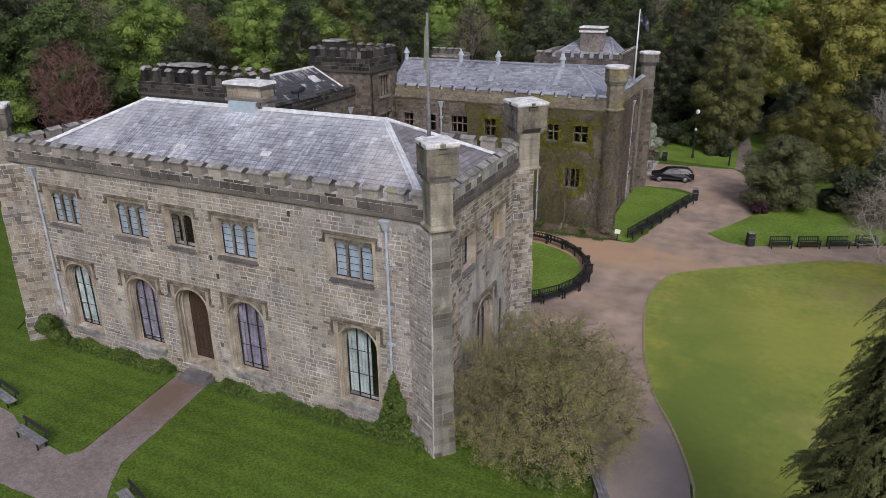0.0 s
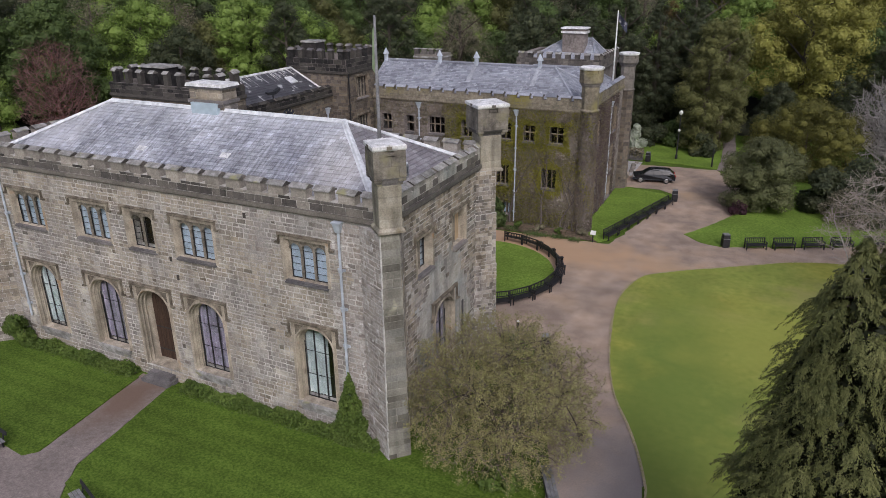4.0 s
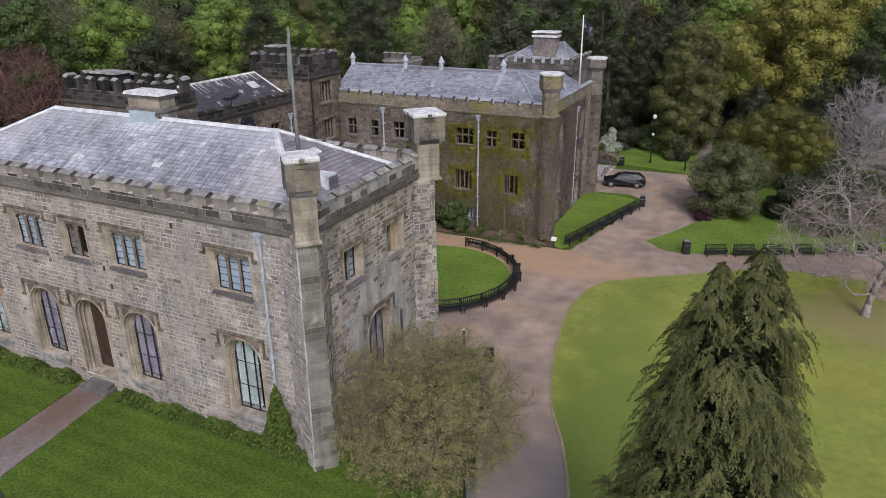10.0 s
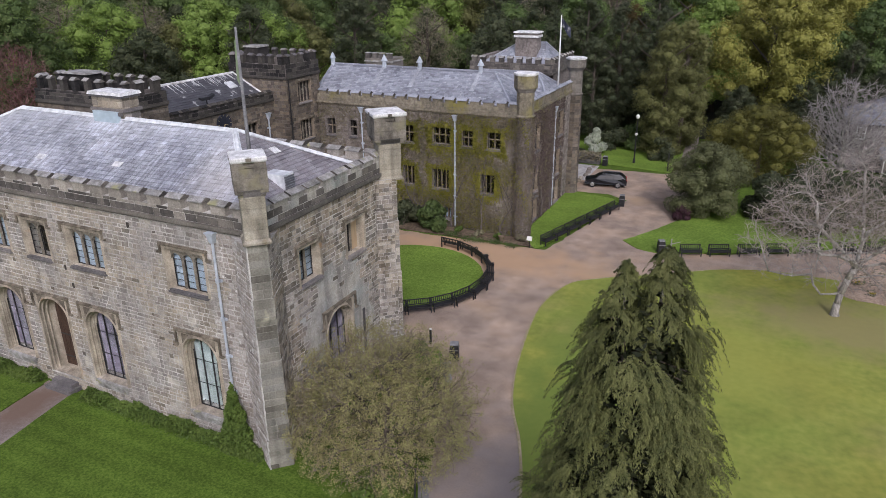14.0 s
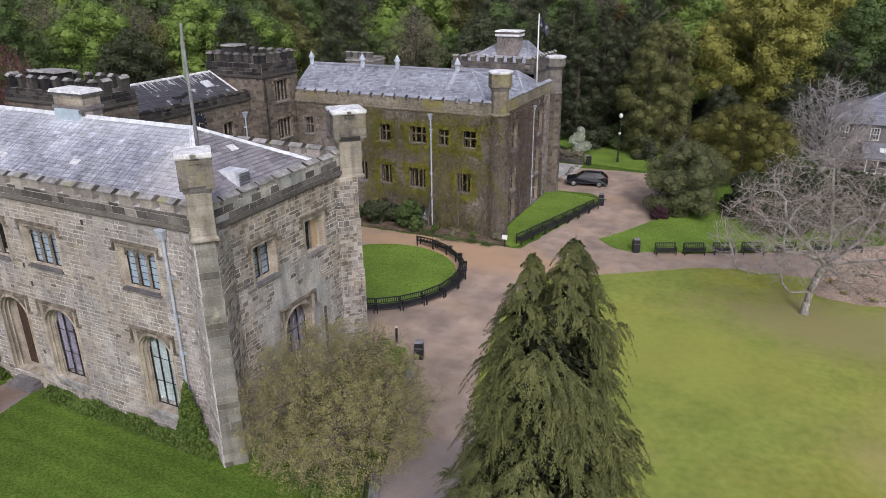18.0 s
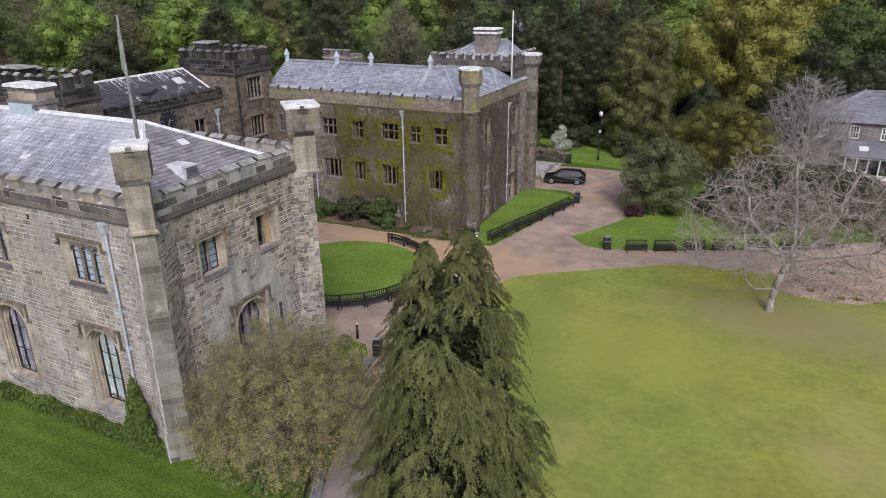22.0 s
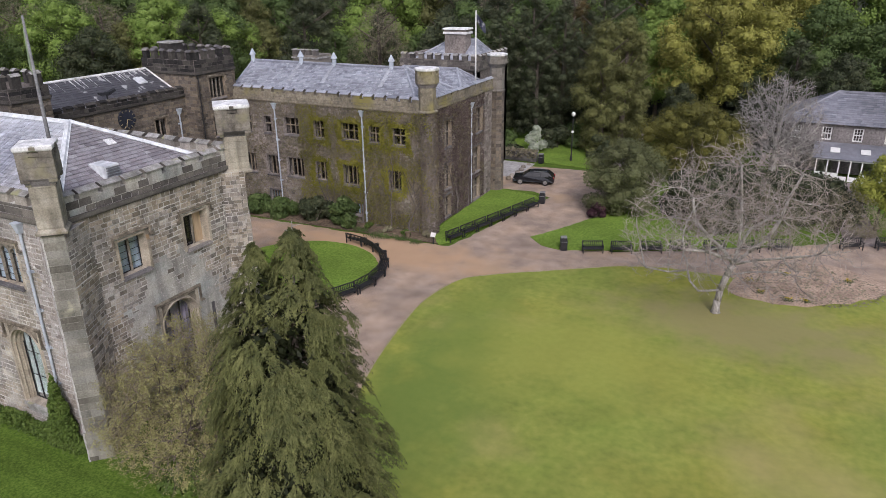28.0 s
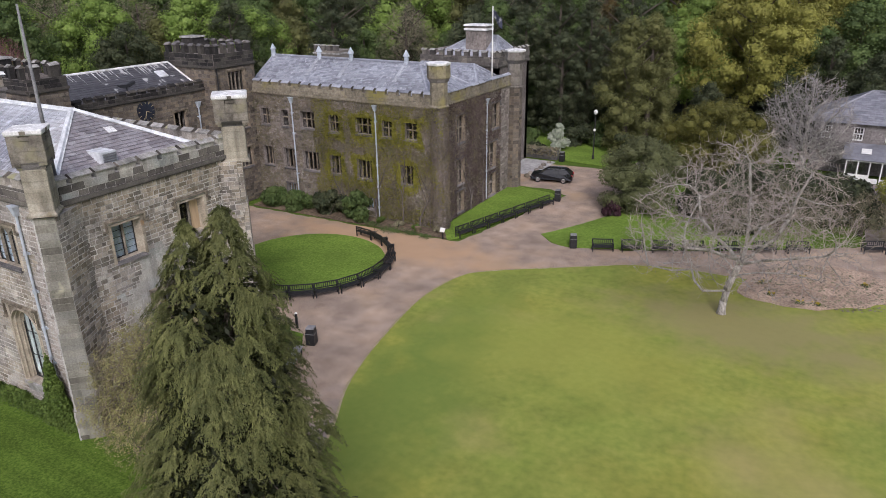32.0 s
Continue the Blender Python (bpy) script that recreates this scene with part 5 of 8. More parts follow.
LEADBLUE = mat("new_lead", [(0.42, 0.52, 0.58), (0.5, 0.6, 0.66)], 4, 0.5, 0.1, 20, None, 0, 0.2, 1.5)
part("chimney_flashing", Mb().box(-27.0, 29.72, 13.75, -25.2, 30.02, 14.5), LEADBLUE, south, "pale lead flashing at the chimney foot")
chm = part("chimney", Mb().box(-27.25, 30.0, 13.1, -24.95, 31.1, 15.32), RUBBLE, south, "square stone chimney stack on the ridge")
pile = Mb()
rng = random.Random(19)
for pl, ln in ((Plane((-27.25, 30.0, 0), (1, 0, 0), (0, -1, 0)), 2.3), (Plane((-24.95, 30.0, 0), (0, 1, 0), (1, 0, 0)), 1.1)):
    for q in courses(rng, ln, 13.1, 15.3, [], (0.26, 0.4), (0.4, 0.9), 0.02):
        pile.add(stone_points(pl, *q, rng.uniform(0.01, 0.03)), STONE)
tagged(part("stonework", pile, RUBBLE, chm), kind="stuff")
part("string_course", Mb().box(-27.35, 29.9, 14.47, -24.85, 31.2, 14.64), DARKSTONE, chm)
part("coping", Mb().box(-27.35, 29.9, 15.22, -24.85, 31.2, 15.34, 0.02), DARKSTONE, chm)
part("cap", Mb().box(-27.4, 29.85, 15.34, -24.8, 31.25, 15.5, 0.05), LEADCAP, chm, "pale lichen-spotted cap slab")
for x in (-27.0, -26.35, -25.7, -25.2):
    part("corbel_block", Mb().box(x, 29.82, 14.28, x + 0.18, 30.0, 14.47), DARKSTONE, chm)
vent = Mb().hexa([(-14.2, 28.7, 11.95), (-13.55, 28.7, 11.95), (-13.55, 29.5, 11.95), (-14.2, 29.5, 11.95), (-14.75, 28.7, 12.62), (-13.6, 28.7, 12.62), (-13.6, 29.5, 12.62), (-14.75, 29.5, 12.62)])
vn = part("roof_vent", vent, LEAD, south, "boxy pale metal louvred roof vent")
for i in range(5):
    lv = Mb().box(-13.57, 28.75, 12.0 + 0.12 * i, -13.52, 29.45, 12.07 + 0.12 * i)
    part("louvre", lv, STEEL, vn)
for x, y, zz in ((-23.0, 27.1, 0), (-28.5, 26.9, 0), (-15.9, 30.6, 0)):
    if x < -16:
        s = (y - (SY0 + 0.7)) / (30.1 - SY0 - 0.7)
        z = 11.5 + s * 2.6 + 0.06
        pt = Mb().hexa([(x, y, z), (x + 0.55, y, z), (x + 0.55, y + 0.3, z + 0.155), (x, y + 0.3, z + 0.155), (x, y, z + 0.02), (x + 0.55, y, z + 0.02), (x + 0.55, y + 0.3, z + 0.185), (x, y + 0.3, z + 0.185)])
    else:
        z = 11.5 + (SX1 - 0.75 - x) / (SX1 + 16.7) * 2.6 + 0.06
        pt = Mb().hexa([(x, y, z), (x + 0.4, y, z - 0.23), (x + 0.4, y + 0.5, z - 0.23), (x, y + 0.5, z), (x, y, z + 0.02), (x + 0.4, y, z - 0.21), (x + 0.4, y + 0.5, z - 0.21), (x, y + 0.5, z + 0.02)])
    part("repair_patch", pt, LEADCAP, south, "pale replacement slates")
downpipe(south, front, -14.5 - SX0, 2.2, 11.0)
downpipe(south, front, -37.15 - SX0, 1.8, 10.9)
# angle turrets
turret(south, -11.95, 24.6, 0, 11.2, 13.45, 14.72, 0.9, 0.68, 0.94, 4, False)
turret(south, -12.1, 35.7, 0, 11.0, 13.2, 14.5, 1.7, 0.84, 1.22, 4, False)
turret(south, -39.75, 24.9, 0, 11.0, 13.15, 14.2, 1.9, 0.8, 1.1, 4, False)
# stepped diagonal buttresses at the corners
DULL_LIME = mat("weathered_lime_pointing", [(0.24, 0.23, 0.195), (0.33, 0.318, 0.275)], 4, 0.97, 0.4, 30, None, 0, 0.3, 0.8)
STAGES = ((0, 1.6, 1.13, 1.13), (1.6, 5.6, 1.03, 1.03), (5.6, 8.6, 0.97, 0.97), (8.6, 11.0, 0.9, 0.9))


def buttress(cx, cy, nx, ny, w, c, seed, stone, size=((0.2, 0.32), (0.25, 0.55)), single=False):
    k = 0.70711
    dg = Plane((cx, cy, 0), (-ny * k, nx * k, 0), (nx * k, ny * k, 0))
    bt = Mb()
    for z0, z1, f0, f1 in STAGES:
        bt.hexa([dg.p(-w * f0, z0, -0.6), dg.p(w * f0, z0, -0.6), dg.p(w * f0, z0, c * f0), dg.p(-w * f0, z0, c * f0), dg.p(-w * f1, z1, -0.6), dg.p(w * f1, z1, -0.6), dg.p(w * f1, z1, c * f1), dg.p(-w * f1, z1, c * f1)])
    but = part("buttress", bt, DULL_LIME if single else LIME, south)
    rng = random.Random(seed)
    pile = Mb()
    if single:
        # the walls swell out to meet the corner stones
        flank = {}
        for z0, z1, f, _ in STAGES:
            for sd, foot, skin in ((-1, Vector((-13.5, 24.79, 0)), LIMED), (1, Vector((-12.19, 26.3, 0)), RUBBLE)):
                tip = dg.p(sd * w * f, 0, c * f)
                a, b = (tip, foot) if sd > 0 else (foot, tip)
                hub, up0, up1 = Vector((cx - 0.2, cy + 0.2, 0)), Vector((0, 0, z0)), Vector((0, 0, z1))
                part("flank", Mb().add([a + up0, b + up0, hub + up0, a + up1, b + up1, hub + up1], [(2, 1, 0), (3, 4, 5), (0, 1, 4, 3), (1, 2, 5, 4), (2, 0, 3, 5)]), LIME, but)
                u = b - a
                fp = Plane(a, u, Vector((u.y, -u.x, 0)))
                pile_f = flank.setdefault(sd, (Mb(), skin))[0]
                for q in courses(rng, u.length, z0, z1, [], (0.16, 0.27), (0.2, 0.5), 0.036):
                    pile_f.add(rough_stone(rng, fp, *q, rng.uniform(0.008, 0.026), 0.012, 0.016), STONE)
        for mb, skin in flank.values():
            tagged(part("stonework", mb, skin, but), kind="stuff")
    for z0, z1, f, _ in STAGES:
        ww, cc = w * f, c * f
        for pl, ln in ((Plane(dg.p(-ww, 0, cc), dg.u, dg.n), 2 * ww), (Plane(dg.p(ww, 0, cc), -dg.n, dg.u), cc + 0.55), (Plane(dg.p(-ww, 0, -0.55), dg.n, -dg.u), cc + 0.55)):
            for q in courses(rng, ln, z0, z1, [], size[0], size[1], 0.02):
                pts = rough_stone(rng, pl, *q, rng.uniform(0.006, 0.016) if single else rng.uniform(0.01, 0.035), 0.01, 0.008 if single else 0.016)
                if single and pl.n != dg.n:
                    continue
                if single:
                    part("quoin", Mb().add(pts, STONE), stone, but)
                else:
                    pile.add(pts, STONE)
    if not single:
        tagged(part("stonework", pile, stone, but), kind="stuff")
    else:
        ar = Mb()
        for z0, z1, f, _ in STAGES:
            z = z0
            while z < z1:
                e = min(z1, z + rng.uniform(0.12, 0.35))
                ar.tube(dg.p(-w * f + rng.uniform(-0.01, 0.02), z, c * f), dg.p(-w * f + rng.uniform(-0.01, 0.02), e, c * f), rng.uniform(0.025, 0.05), rng.uniform(0.025, 0.05), 6)
                z = e
        tagged(part("lime_arris", ar, LIMEWASH, but, "ragged pale lime pointing down the corner"), kind="stuff")


WORN_MIX = mat("quoin_stone", [(0.2, 0.195, 0.16), (0.28, 0.27, 0.228), (0.35, 0.338, 0.29)], 2.2, 0.93, 0.4, 30, [(0.09, 0.082, 0.064), (0.26, 0.248, 0.205), (0.32, 0.31, 0.262), (0.29, 0.285, 0.255), (0.22, 0.21, 0.17), (0.37, 0.352, 0.3), (0.16, 0.148, 0.118)], 0.8, 0.35, 0.7, streak=0.3, moss=((0.38, 0.365, 0.27), 1.0, 0.62, 0.72))
buttress(-12.35, 24.95, 1, -1, 0.47, 0.98, 77, WORN_MIX, ((0.28, 0.44), (0.42, 0.95)), True)
buttress(-12.4, 35.4, 1, 1, 0.8, 0.75, 78, RUBBLE, ((0.16, 0.26), (0.2, 0.44)))
buttress(-12.6, 35.0, 1, -1, 0.9, 0.75, 80, RUBBLE, ((0.16, 0.26), (0.2, 0.44)))
buttress(-39.0, 25.0, -1, -1, 0.75, 1.1, 79, RUBBLE)
# doorstep
st = Mb().box(-27.75, 24.0, 0, -25.8, 24.8, 0.24).box(-27.6, 24.35, 0.24, -25.95, 25.0, 0.46)
part("doorstep", st, DARKSTONE, south)

FLAG = mat("flag_cloth", [(0.22, 0.3, 0.16), (0.34, 0.42, 0.28)], 4, 0.9, 0.1, 30)
pole = thing("flagpole", "tall pale tapering flagpole with a furled green flag", "flagpole", (-12.95, 25.9, 12.2))
part("pole", Mb().tube((0, 0, 0), (0, 0, 7.23), 0.1, 0.045, 10), GREYWOOD, pole, smooth=True)
part("flag", Mb().hexa([(-0.17, -0.06, 5.2), (-0.05, -0.06, 5.0), (-0.04, 0.05, 5.1), (-0.16, 0.06, 5.3), (-0.1, -0.03, 6.7), (-0.04, -0.03, 6.8), (-0.04, 0.04, 6.8), (-0.1, 0.04, 6.7)]), FLAG, pole, "furled pale green flag")

# ---- north wing ----
wing = thing("north_wing", "three-storey stone wing clad in bare creeper, with slate roof", "building")
NX0, NX1, NY0, NY1 = -32.0, -12.2, 57.2, 72.2
nf = Plane((NX0, NY0, 0), (1, 0, 0), (0, -1, 0))
ne = Plane((NX1, NY0, 0), (0, 1, 0), (1, 0, 0))
NWIN = [(-15.15, -13.9, 7.4, 8.85, 2), (-17.45, -16.4, 7.4, 8.8, 2), (-20.25, -18.5, 7.4, 8.85, 3), (-23.2, -22.05, 7.3, 8.85, 2), (-26.4, -24.8, 7.35, 8.85, 3), (-28.7, -27.9, 7.3, 8.8, 1), (-31.2, -30.2, 7.3, 8.8, 2),
        (-15.7, -14.4, 3.45, 5.2, 3), (-20.3, -18.65, 3.4, 5.2, 4), (-23.3, -22.05, 3.45, 5.2, 3), (-26.45, -24.6, 3.45, 5.2, 4), (-28.8, -27.5, 3.4, 5.2, 3), (-31.3, -30.1, 3.4, 5.2, 3),
        (-20.2, -18.5, 0.7, 1.75, 5), (-28.7, -27.5, 0.8, 1.85, 4)]
nh = [(a - NX0, b - NX0, c, d) for a, b, c, d, _ in NWIN]
WING_DRESS = mat("wing_dressings", [(0.2, 0.16, 0.115), (0.27, 0.22, 0.165), (0.33, 0.275, 0.21)], 4, 0.92, 0.3, 30, None, 0, 0.4, 0.9)
WALLFAR = mat("old_walling", [(0.15, 0.128, 0.116), (0.235, 0.206, 0.188), (0.311, 0.275, 0.254)], 5, 0.95, 0.6, 12, None, 0, 0.4, 0.35)
part("wall", wall_body(nf, NX1 - NX0, 0, 10.5, nh, 0.7), WALLFAR, wing)
for (a0, a1, b0, b1), w in zip(nh, NWIN):
    mullioned(wing, nf, a0, a1, b0, b1, w[4], "blind" if b0 < 1 else None, None, 0.3, 0.03, 0.0, rows=2 if b0 > 7 else 1, cols=1, stone=WALLFAR if b0 > 1 else DARKSTONE, bar_stone=WING_DRESS, transom=b0 > 7)
EWIN = [(3.5, 4.9, 6.6, 8.9, 2), (3.4, 4.8, 2.9, 5.1, 2), (3.4, 4.7, 0.3, 2.2, 2), (10.1, 11.7, 6.6, 8.9, 2), (9.4, 11.1, 2.9, 5.3, 2), (9.4, 11.1, 0.2, 2.3, 2)]
part("wall", wall_body(ne, NY1 - NY0, 0, 10.5, [e[:4] for e in EWIN], 0.7), WALLFAR, wing)
for a0, a1, b0, b1, n_l in EWIN:
    mullioned(wing, ne, a0, a1, b0, b1, n_l, None, b1 + 0.2, 0.3, 0.08, 0.0, rows=2, cols=1, hood_mat=DARKSTONE, stone=WING_DRESS, bar_stone=MULLION, transom=True)
for pl, ln in ((Plane((NX1, NY1, 0), (-1, 0, 0), (0, 1, 0)), NX1 - NX0), (Plane((NX0, NY1, 0), (0, -1, 0), (-1, 0, 0)), NY1 - NY0)):
    part("wall", wall_body(pl, ln, 0, 10.5, [], 0.7), WALLFAR, wing)
WALLSTONE = mat("old_wall_stones", [(0.17, 0.146, 0.125), (0.26, 0.228, 0.2), (0.34, 0.305, 0.272)], 5, 0.95, 0.6, 14,
                [(0.1, 0.085, 0.072), (0.22, 0.19, 0.16), (0.33, 0.29, 0.25), (0.16, 0.138, 0.12), (0.4, 0.36, 0.315), (0.27, 0.235, 0.2)], 0.65, 0.3, 0.5)
for pl, ln, hl, sd in ((nf, NX1 - NX0, nh, 81), (ne, NY1 - NY0, [e[:4] for e in EWIN], 82)):
    srng, pile = random.Random(sd), Mb()
    for q in courses(srng, ln, 0.0, 10.1, [(a - 0.18, b + 0.18, c - 0.16, d + 0.13) for a, b, c, d in hl], (0.18, 0.32), (0.22, 0.6), 0.03):
        pile.add(rough_stone(srng, pl, *q, srng.uniform(0.008, 0.02), 0.01, 0.014), STONE)
    tagged(part("stonework", pile, WALLSTONE, wing), kind="stuff")
# added backing again, its dark colour standing for shade in the wing's rooms
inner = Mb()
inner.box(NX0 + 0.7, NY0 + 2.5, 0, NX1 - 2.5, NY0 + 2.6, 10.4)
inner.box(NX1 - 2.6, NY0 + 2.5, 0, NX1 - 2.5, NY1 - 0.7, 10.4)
part("inner_wall", inner, INNER_SHADE, wing)
GREYQUOIN = mat("grey_quoins", [(0.15, 0.135, 0.115), (0.22, 0.2, 0.175), (0.29, 0.265, 0.235)], 4, 0.95, 0.5, 20, [(0.13, 0.118, 0.1), (0.24, 0.22, 0.19), (0.3, 0.275, 0.24)], 0.5, 0.4, 0.6)
MOSSY = mat("mossy_stone", [(0.17, 0.15, 0.11), (0.25, 0.22, 0.165), (0.32, 0.285, 0.215)], 4, 0.95, 0.5, 20, None, 0, 0.35, 0.6, moss=((0.225, 0.2, 0.065), 0.5, 0.54, 0.72))
crenels(wing, nf, NX1 - NX0, 10.3, 11.0, 11.4, 0.4, 1.15, 0.36, MOSSY, cope=SLATE_FAR)
crenels(wing, ne, NY1 - NY0, 10.3, 10.95, 11.3, 0.4, 1.3, 0.15, MOSSY, cope=SLATE_FAR)
gt = Mb()
gt.box(NX0 + 0.4, NY0 + 0.4, 10.3, NX1 - 0.4, NY1 - 0.4, 10.45)
part("gutter", gt, LEAD, wing)
hip_roof(wing, NX0 - 1, NX1 - 0.9, NY0 + 0.7, 66.0, 10.6, NX0 - 1, -16.3, 61.6, 13.05, SLATE_FAR, w=(0.26, 0.46), row=0.21, seed=15, cap=SLATE_FAR, label="pale grey slate roof with small ventilators")
hip_roof(wing, -22.0, NX1 - 0.9, 66.2, 71.5, 10.6, -20.5, -14.8, 68.8, 12.2, SLATE_FAR, w=(0.26, 0.46), row=0.21, seed=25, cap=SLATE_FAR, label="small grey slate hipped roof")
STREAK = mat("washed_slate", [(0.34, 0.355, 0.39), (0.48, 0.5, 0.54)], 5, 0.55, 0.3, 20, None, 0, 0.3, 1.2)
for x in (-33.0, -27.3, -23.6, -17.6):
    v = part("roof_ventilator", Mb().lathe(x, 61.5, [(0.22, 12.9), (0.19, 13.6)], 8).lathe(x, 61.5, [(0.32, 13.6), (0.03, 14.15)], 8), PIPE, wing, "small pale pointed ridge ventilator")
    if x > -30:
        pl = Mb().add([(x - 0.14, 61.4, 13.12), (x + 0.14, 61.4, 13.12), (x + 0.24, 59.4, 11.71), (x - 0.2, 59.4, 11.71)], [(3, 2, 1, 0)])
        part("lead_streak", pl, STREAK, v)
downpipe(wing, nf, -18.05 - NX0, 0.2, 10.0)
downpipe(wing, nf, -27.3 - NX0, 0.2, 10.0)
downpipe(wing, ne, 9.0, 0.2, 9.6)
turret(wing, -12.0, 57.5, 0, 10.4, 12.6, 13.75, 0.66, 0.7, 0.95, stone=MOSSY, low_mat=WALLFAR)
turret(wing, -12.0, 71.9, 0, 10.0, 12.5, 13.4, 0.72, 0.68, 0.95, stone=GREYQUOIN, low_mat=SOOT)

# ---- corner tower and clock range ----
tower = thing("corner_tower", "square battlemented stone stair tower in the courtyard corner", "tower")
TX0, TX1, TY0, TY1 = -38.3, -32.1, 53.0, 57.8
ts = Plane((TX0, TY0, 0), (1, 0, 0), (0, -1, 0))
te = Plane((TX1, TY0, 0), (0, 1, 0), (1, 0, 0))
tn = Plane((TX1, TY1, 0), (-1, 0, 0), (0, 1, 0))
tw = Plane((TX0, TY1, 0), (0, -1, 0), (-1, 0, 0))
twin = [(1.5, 3.4, 10.5, 12.3), (1.5, 3.4, 7.1, 8.9), (1.5, 3.4, 3.4, 5.2)]
for pl, ln, hl in ((ts, TX1 - TX0, []), (te, TY1 - TY0, twin), (tn, TX1 - TX0, []), (tw, TY1 - TY0, [])):
    stone_wall(tower, "wall", pl, ln, 0, 13.0, hl, 0.6, 31, None, SOOT, (0.2, 0.32), (0.28, 0.65))
    crenels(tower, pl, ln, 12.85, 13.95, 14.75, 0.35, 1.02, 0.6, BLACKSTONE, cope=DARKSTONE)
    for a0, a1, b0, b1 in hl:
        mullioned(tower, pl, a0, a1, b0, b1, 4, None, b1 + 0.2, 0.25, 0.05, 0.0, rows=2, cols=1, stone=WING_DRESS, bar_stone=MULLION)
tdk = Mb().box(TX0 + 0.4, TY0 + 0.4, 12.8, TX1 - 0.4, TY1 - 0.4, 13.1)
part("roof", tdk, LEAD, tower)
tch = part("chimney", Mb().box(-37.7, 54.6, 13, -36.2, 56.0, 15.1), BLACKSTONE, tower)
part("coping", Mb().box(-37.8, 54.5, 15.1, -36.1, 56.1, 15.25, 0.04), COPING, tch)
part("inner_wall", Mb().box(TX0 + 1.5, TY0 + 0.6, 0, TX0 + 1.6, TY1 - 0.6, 12.7), INNER_SHADE, tower)
part("downpipe", Mb().tube((TX1 + 0.1, TY0 + 0.15, 0), (TX1 + 0.1, TY0 + 0.15, 12.8), 0.06, 0.06, 6), BLACKPAINT, tower)

clockr = thing("clock_range", "dark stone range with battlements and a black clock face", "building")
CX1, CY0, CY1 = -33.7, 38.4, 53.0
ce = Plane((CX1, CY0, 0), (0, 1, 0), (1, 0, 0))
ch = [(11.0, 12.2, 7.4, 9.4), (3.6, 5.0, 6.0, 8.3), (10.6, 12.2, 1.5, 3.6), (4.0, 6.0, 1.2, 3.8)]
stone_wall(clockr, "wall", ce, CY1 - CY0, 0, 11.2, ch, 0.6, 41, None, SOOT, (0.2, 0.32), (0.28, 0.65))
for a0, a1, b0, b1 in ch:
    mullioned(clockr, ce, a0, a1, b0, b1, 2, None, b1 + 0.2, 0.25, 0.05, 0.0, rows=2, cols=1, stone=WING_DRESS, bar_stone=MULLION)
part("wall", Mb().box(-42.0, CY0, 0, -41.5, CY1, 11), WALLFAR, clockr)
crenels(clockr, ce, CY1 - CY0, 11.0, 11.4, 11.75, 0.35, 1.0, 0.4, BLACKSTONE, cope=BLACKSTONE)
cy0, cy1 = CY0 + 0.1, CY1 - 0.25
rf = Mb().add([(CX1 - 0.4, cy0, 11.1), (CX1 - 0.4, cy1, 11.1), (-37.7, cy1, 13.05), (-37.7, cy0, 13.05), (-41.6, cy0, 11.1), (-41.6, cy1, 11.1)], [(0, 1, 2, 3), (3, 2, 5, 4), (0, 3, 4), (1, 5, 2), (4, 5, 1, 0)])
croof = part("roof", rf, SLATE_DARK, clockr, "dark wet slate roof streaked with white")
run, rise = 3.6, 1.95
ln = math.hypot(run, rise)
upv = Vector((-run, 0, rise)) / ln
nrm = Vector((0, 1, 0)).cross(upv)
slates(croof, Vector((CX1 - 0.4, cy0, 11.1)) + nrm * 0.02, (0, 1, 0), upv, nrm, ln, lambda q: 0.0, lambda q: cy1 - cy0, SLATE_DARK, (0.3, 0.6), 0.28, 45)
part("ridge", Mb().tube((-37.7, cy0, 13.1), (-37.7, cy1, 13.1), 0.11, 0.11, 8), LEADCAP, croof)
part("verge", Mb().tube((-37.7, cy1, 13.1), (CX1 - 0.4, cy1, 11.2), 0.08, 0.08, 6), LEADCAP, croof)
skl = Mb().hexa([(-35.9, 50.3, 12.15), (-35.9, 51.2, 12.15), (-36.6, 51.2, 12.55), (-36.6, 50.3, 12.55), (-35.9, 50.3, 12.25), (-35.9, 51.2, 12.25), (-36.6, 51.2, 12.65), (-36.6, 50.3, 12.65)])
part("skylight", skl, LEAD, croof)
rs = np.random.RandomState(17)
for k in range(46):
    yy, l2 = rs.uniform(cy0 + 0.3, cy1 - 0.2), rs.uniform(0.3, 1.5)
    a, b = (0, 0)
    st_ = Mb()
    base = Vector((-37.7, yy, 13.05)) + nrm * 0.05
    w2 = rs.uniform(0.02, 0.06)
    st_.add([base + Vector((0, -w2, 0)), base + Vector((0, w2, 0)), base - upv * l2 + Vector((0, w2 * 0.3, 0)), base - upv * l2 - Vector((0, w2 * 0.3, 0))], [(0, 1, 2, 3)])
    part("streak", st_, LEADCAP, croof)
downpipe(clockr, ce, 13.6, 0.2, 9.9)
fl_ = thing("floodlight", "dark winged floodlight bracket on the clock range roof", "floodlight", (-34.2, 45.6, 11.6))
part("bracket", Mb().tube((0, 0, -0.1), (0, 0, 0.55), 0.05, 0.05, 6), BLACKPAINT, fl_)
part("head", Mb().hexa([(-0.15, -0.7, 0.6), (0.2, -0.7, 0.5), (0.2, 0.1, 0.45), (-0.15, 0.1, 0.5), (-0.1, -0.75, 0.75), (0.15, -0.75, 0.7), (0.15, 0.1, 0.7), (-0.1, 0.1, 0.7)]), BLACKPAINT, fl_)
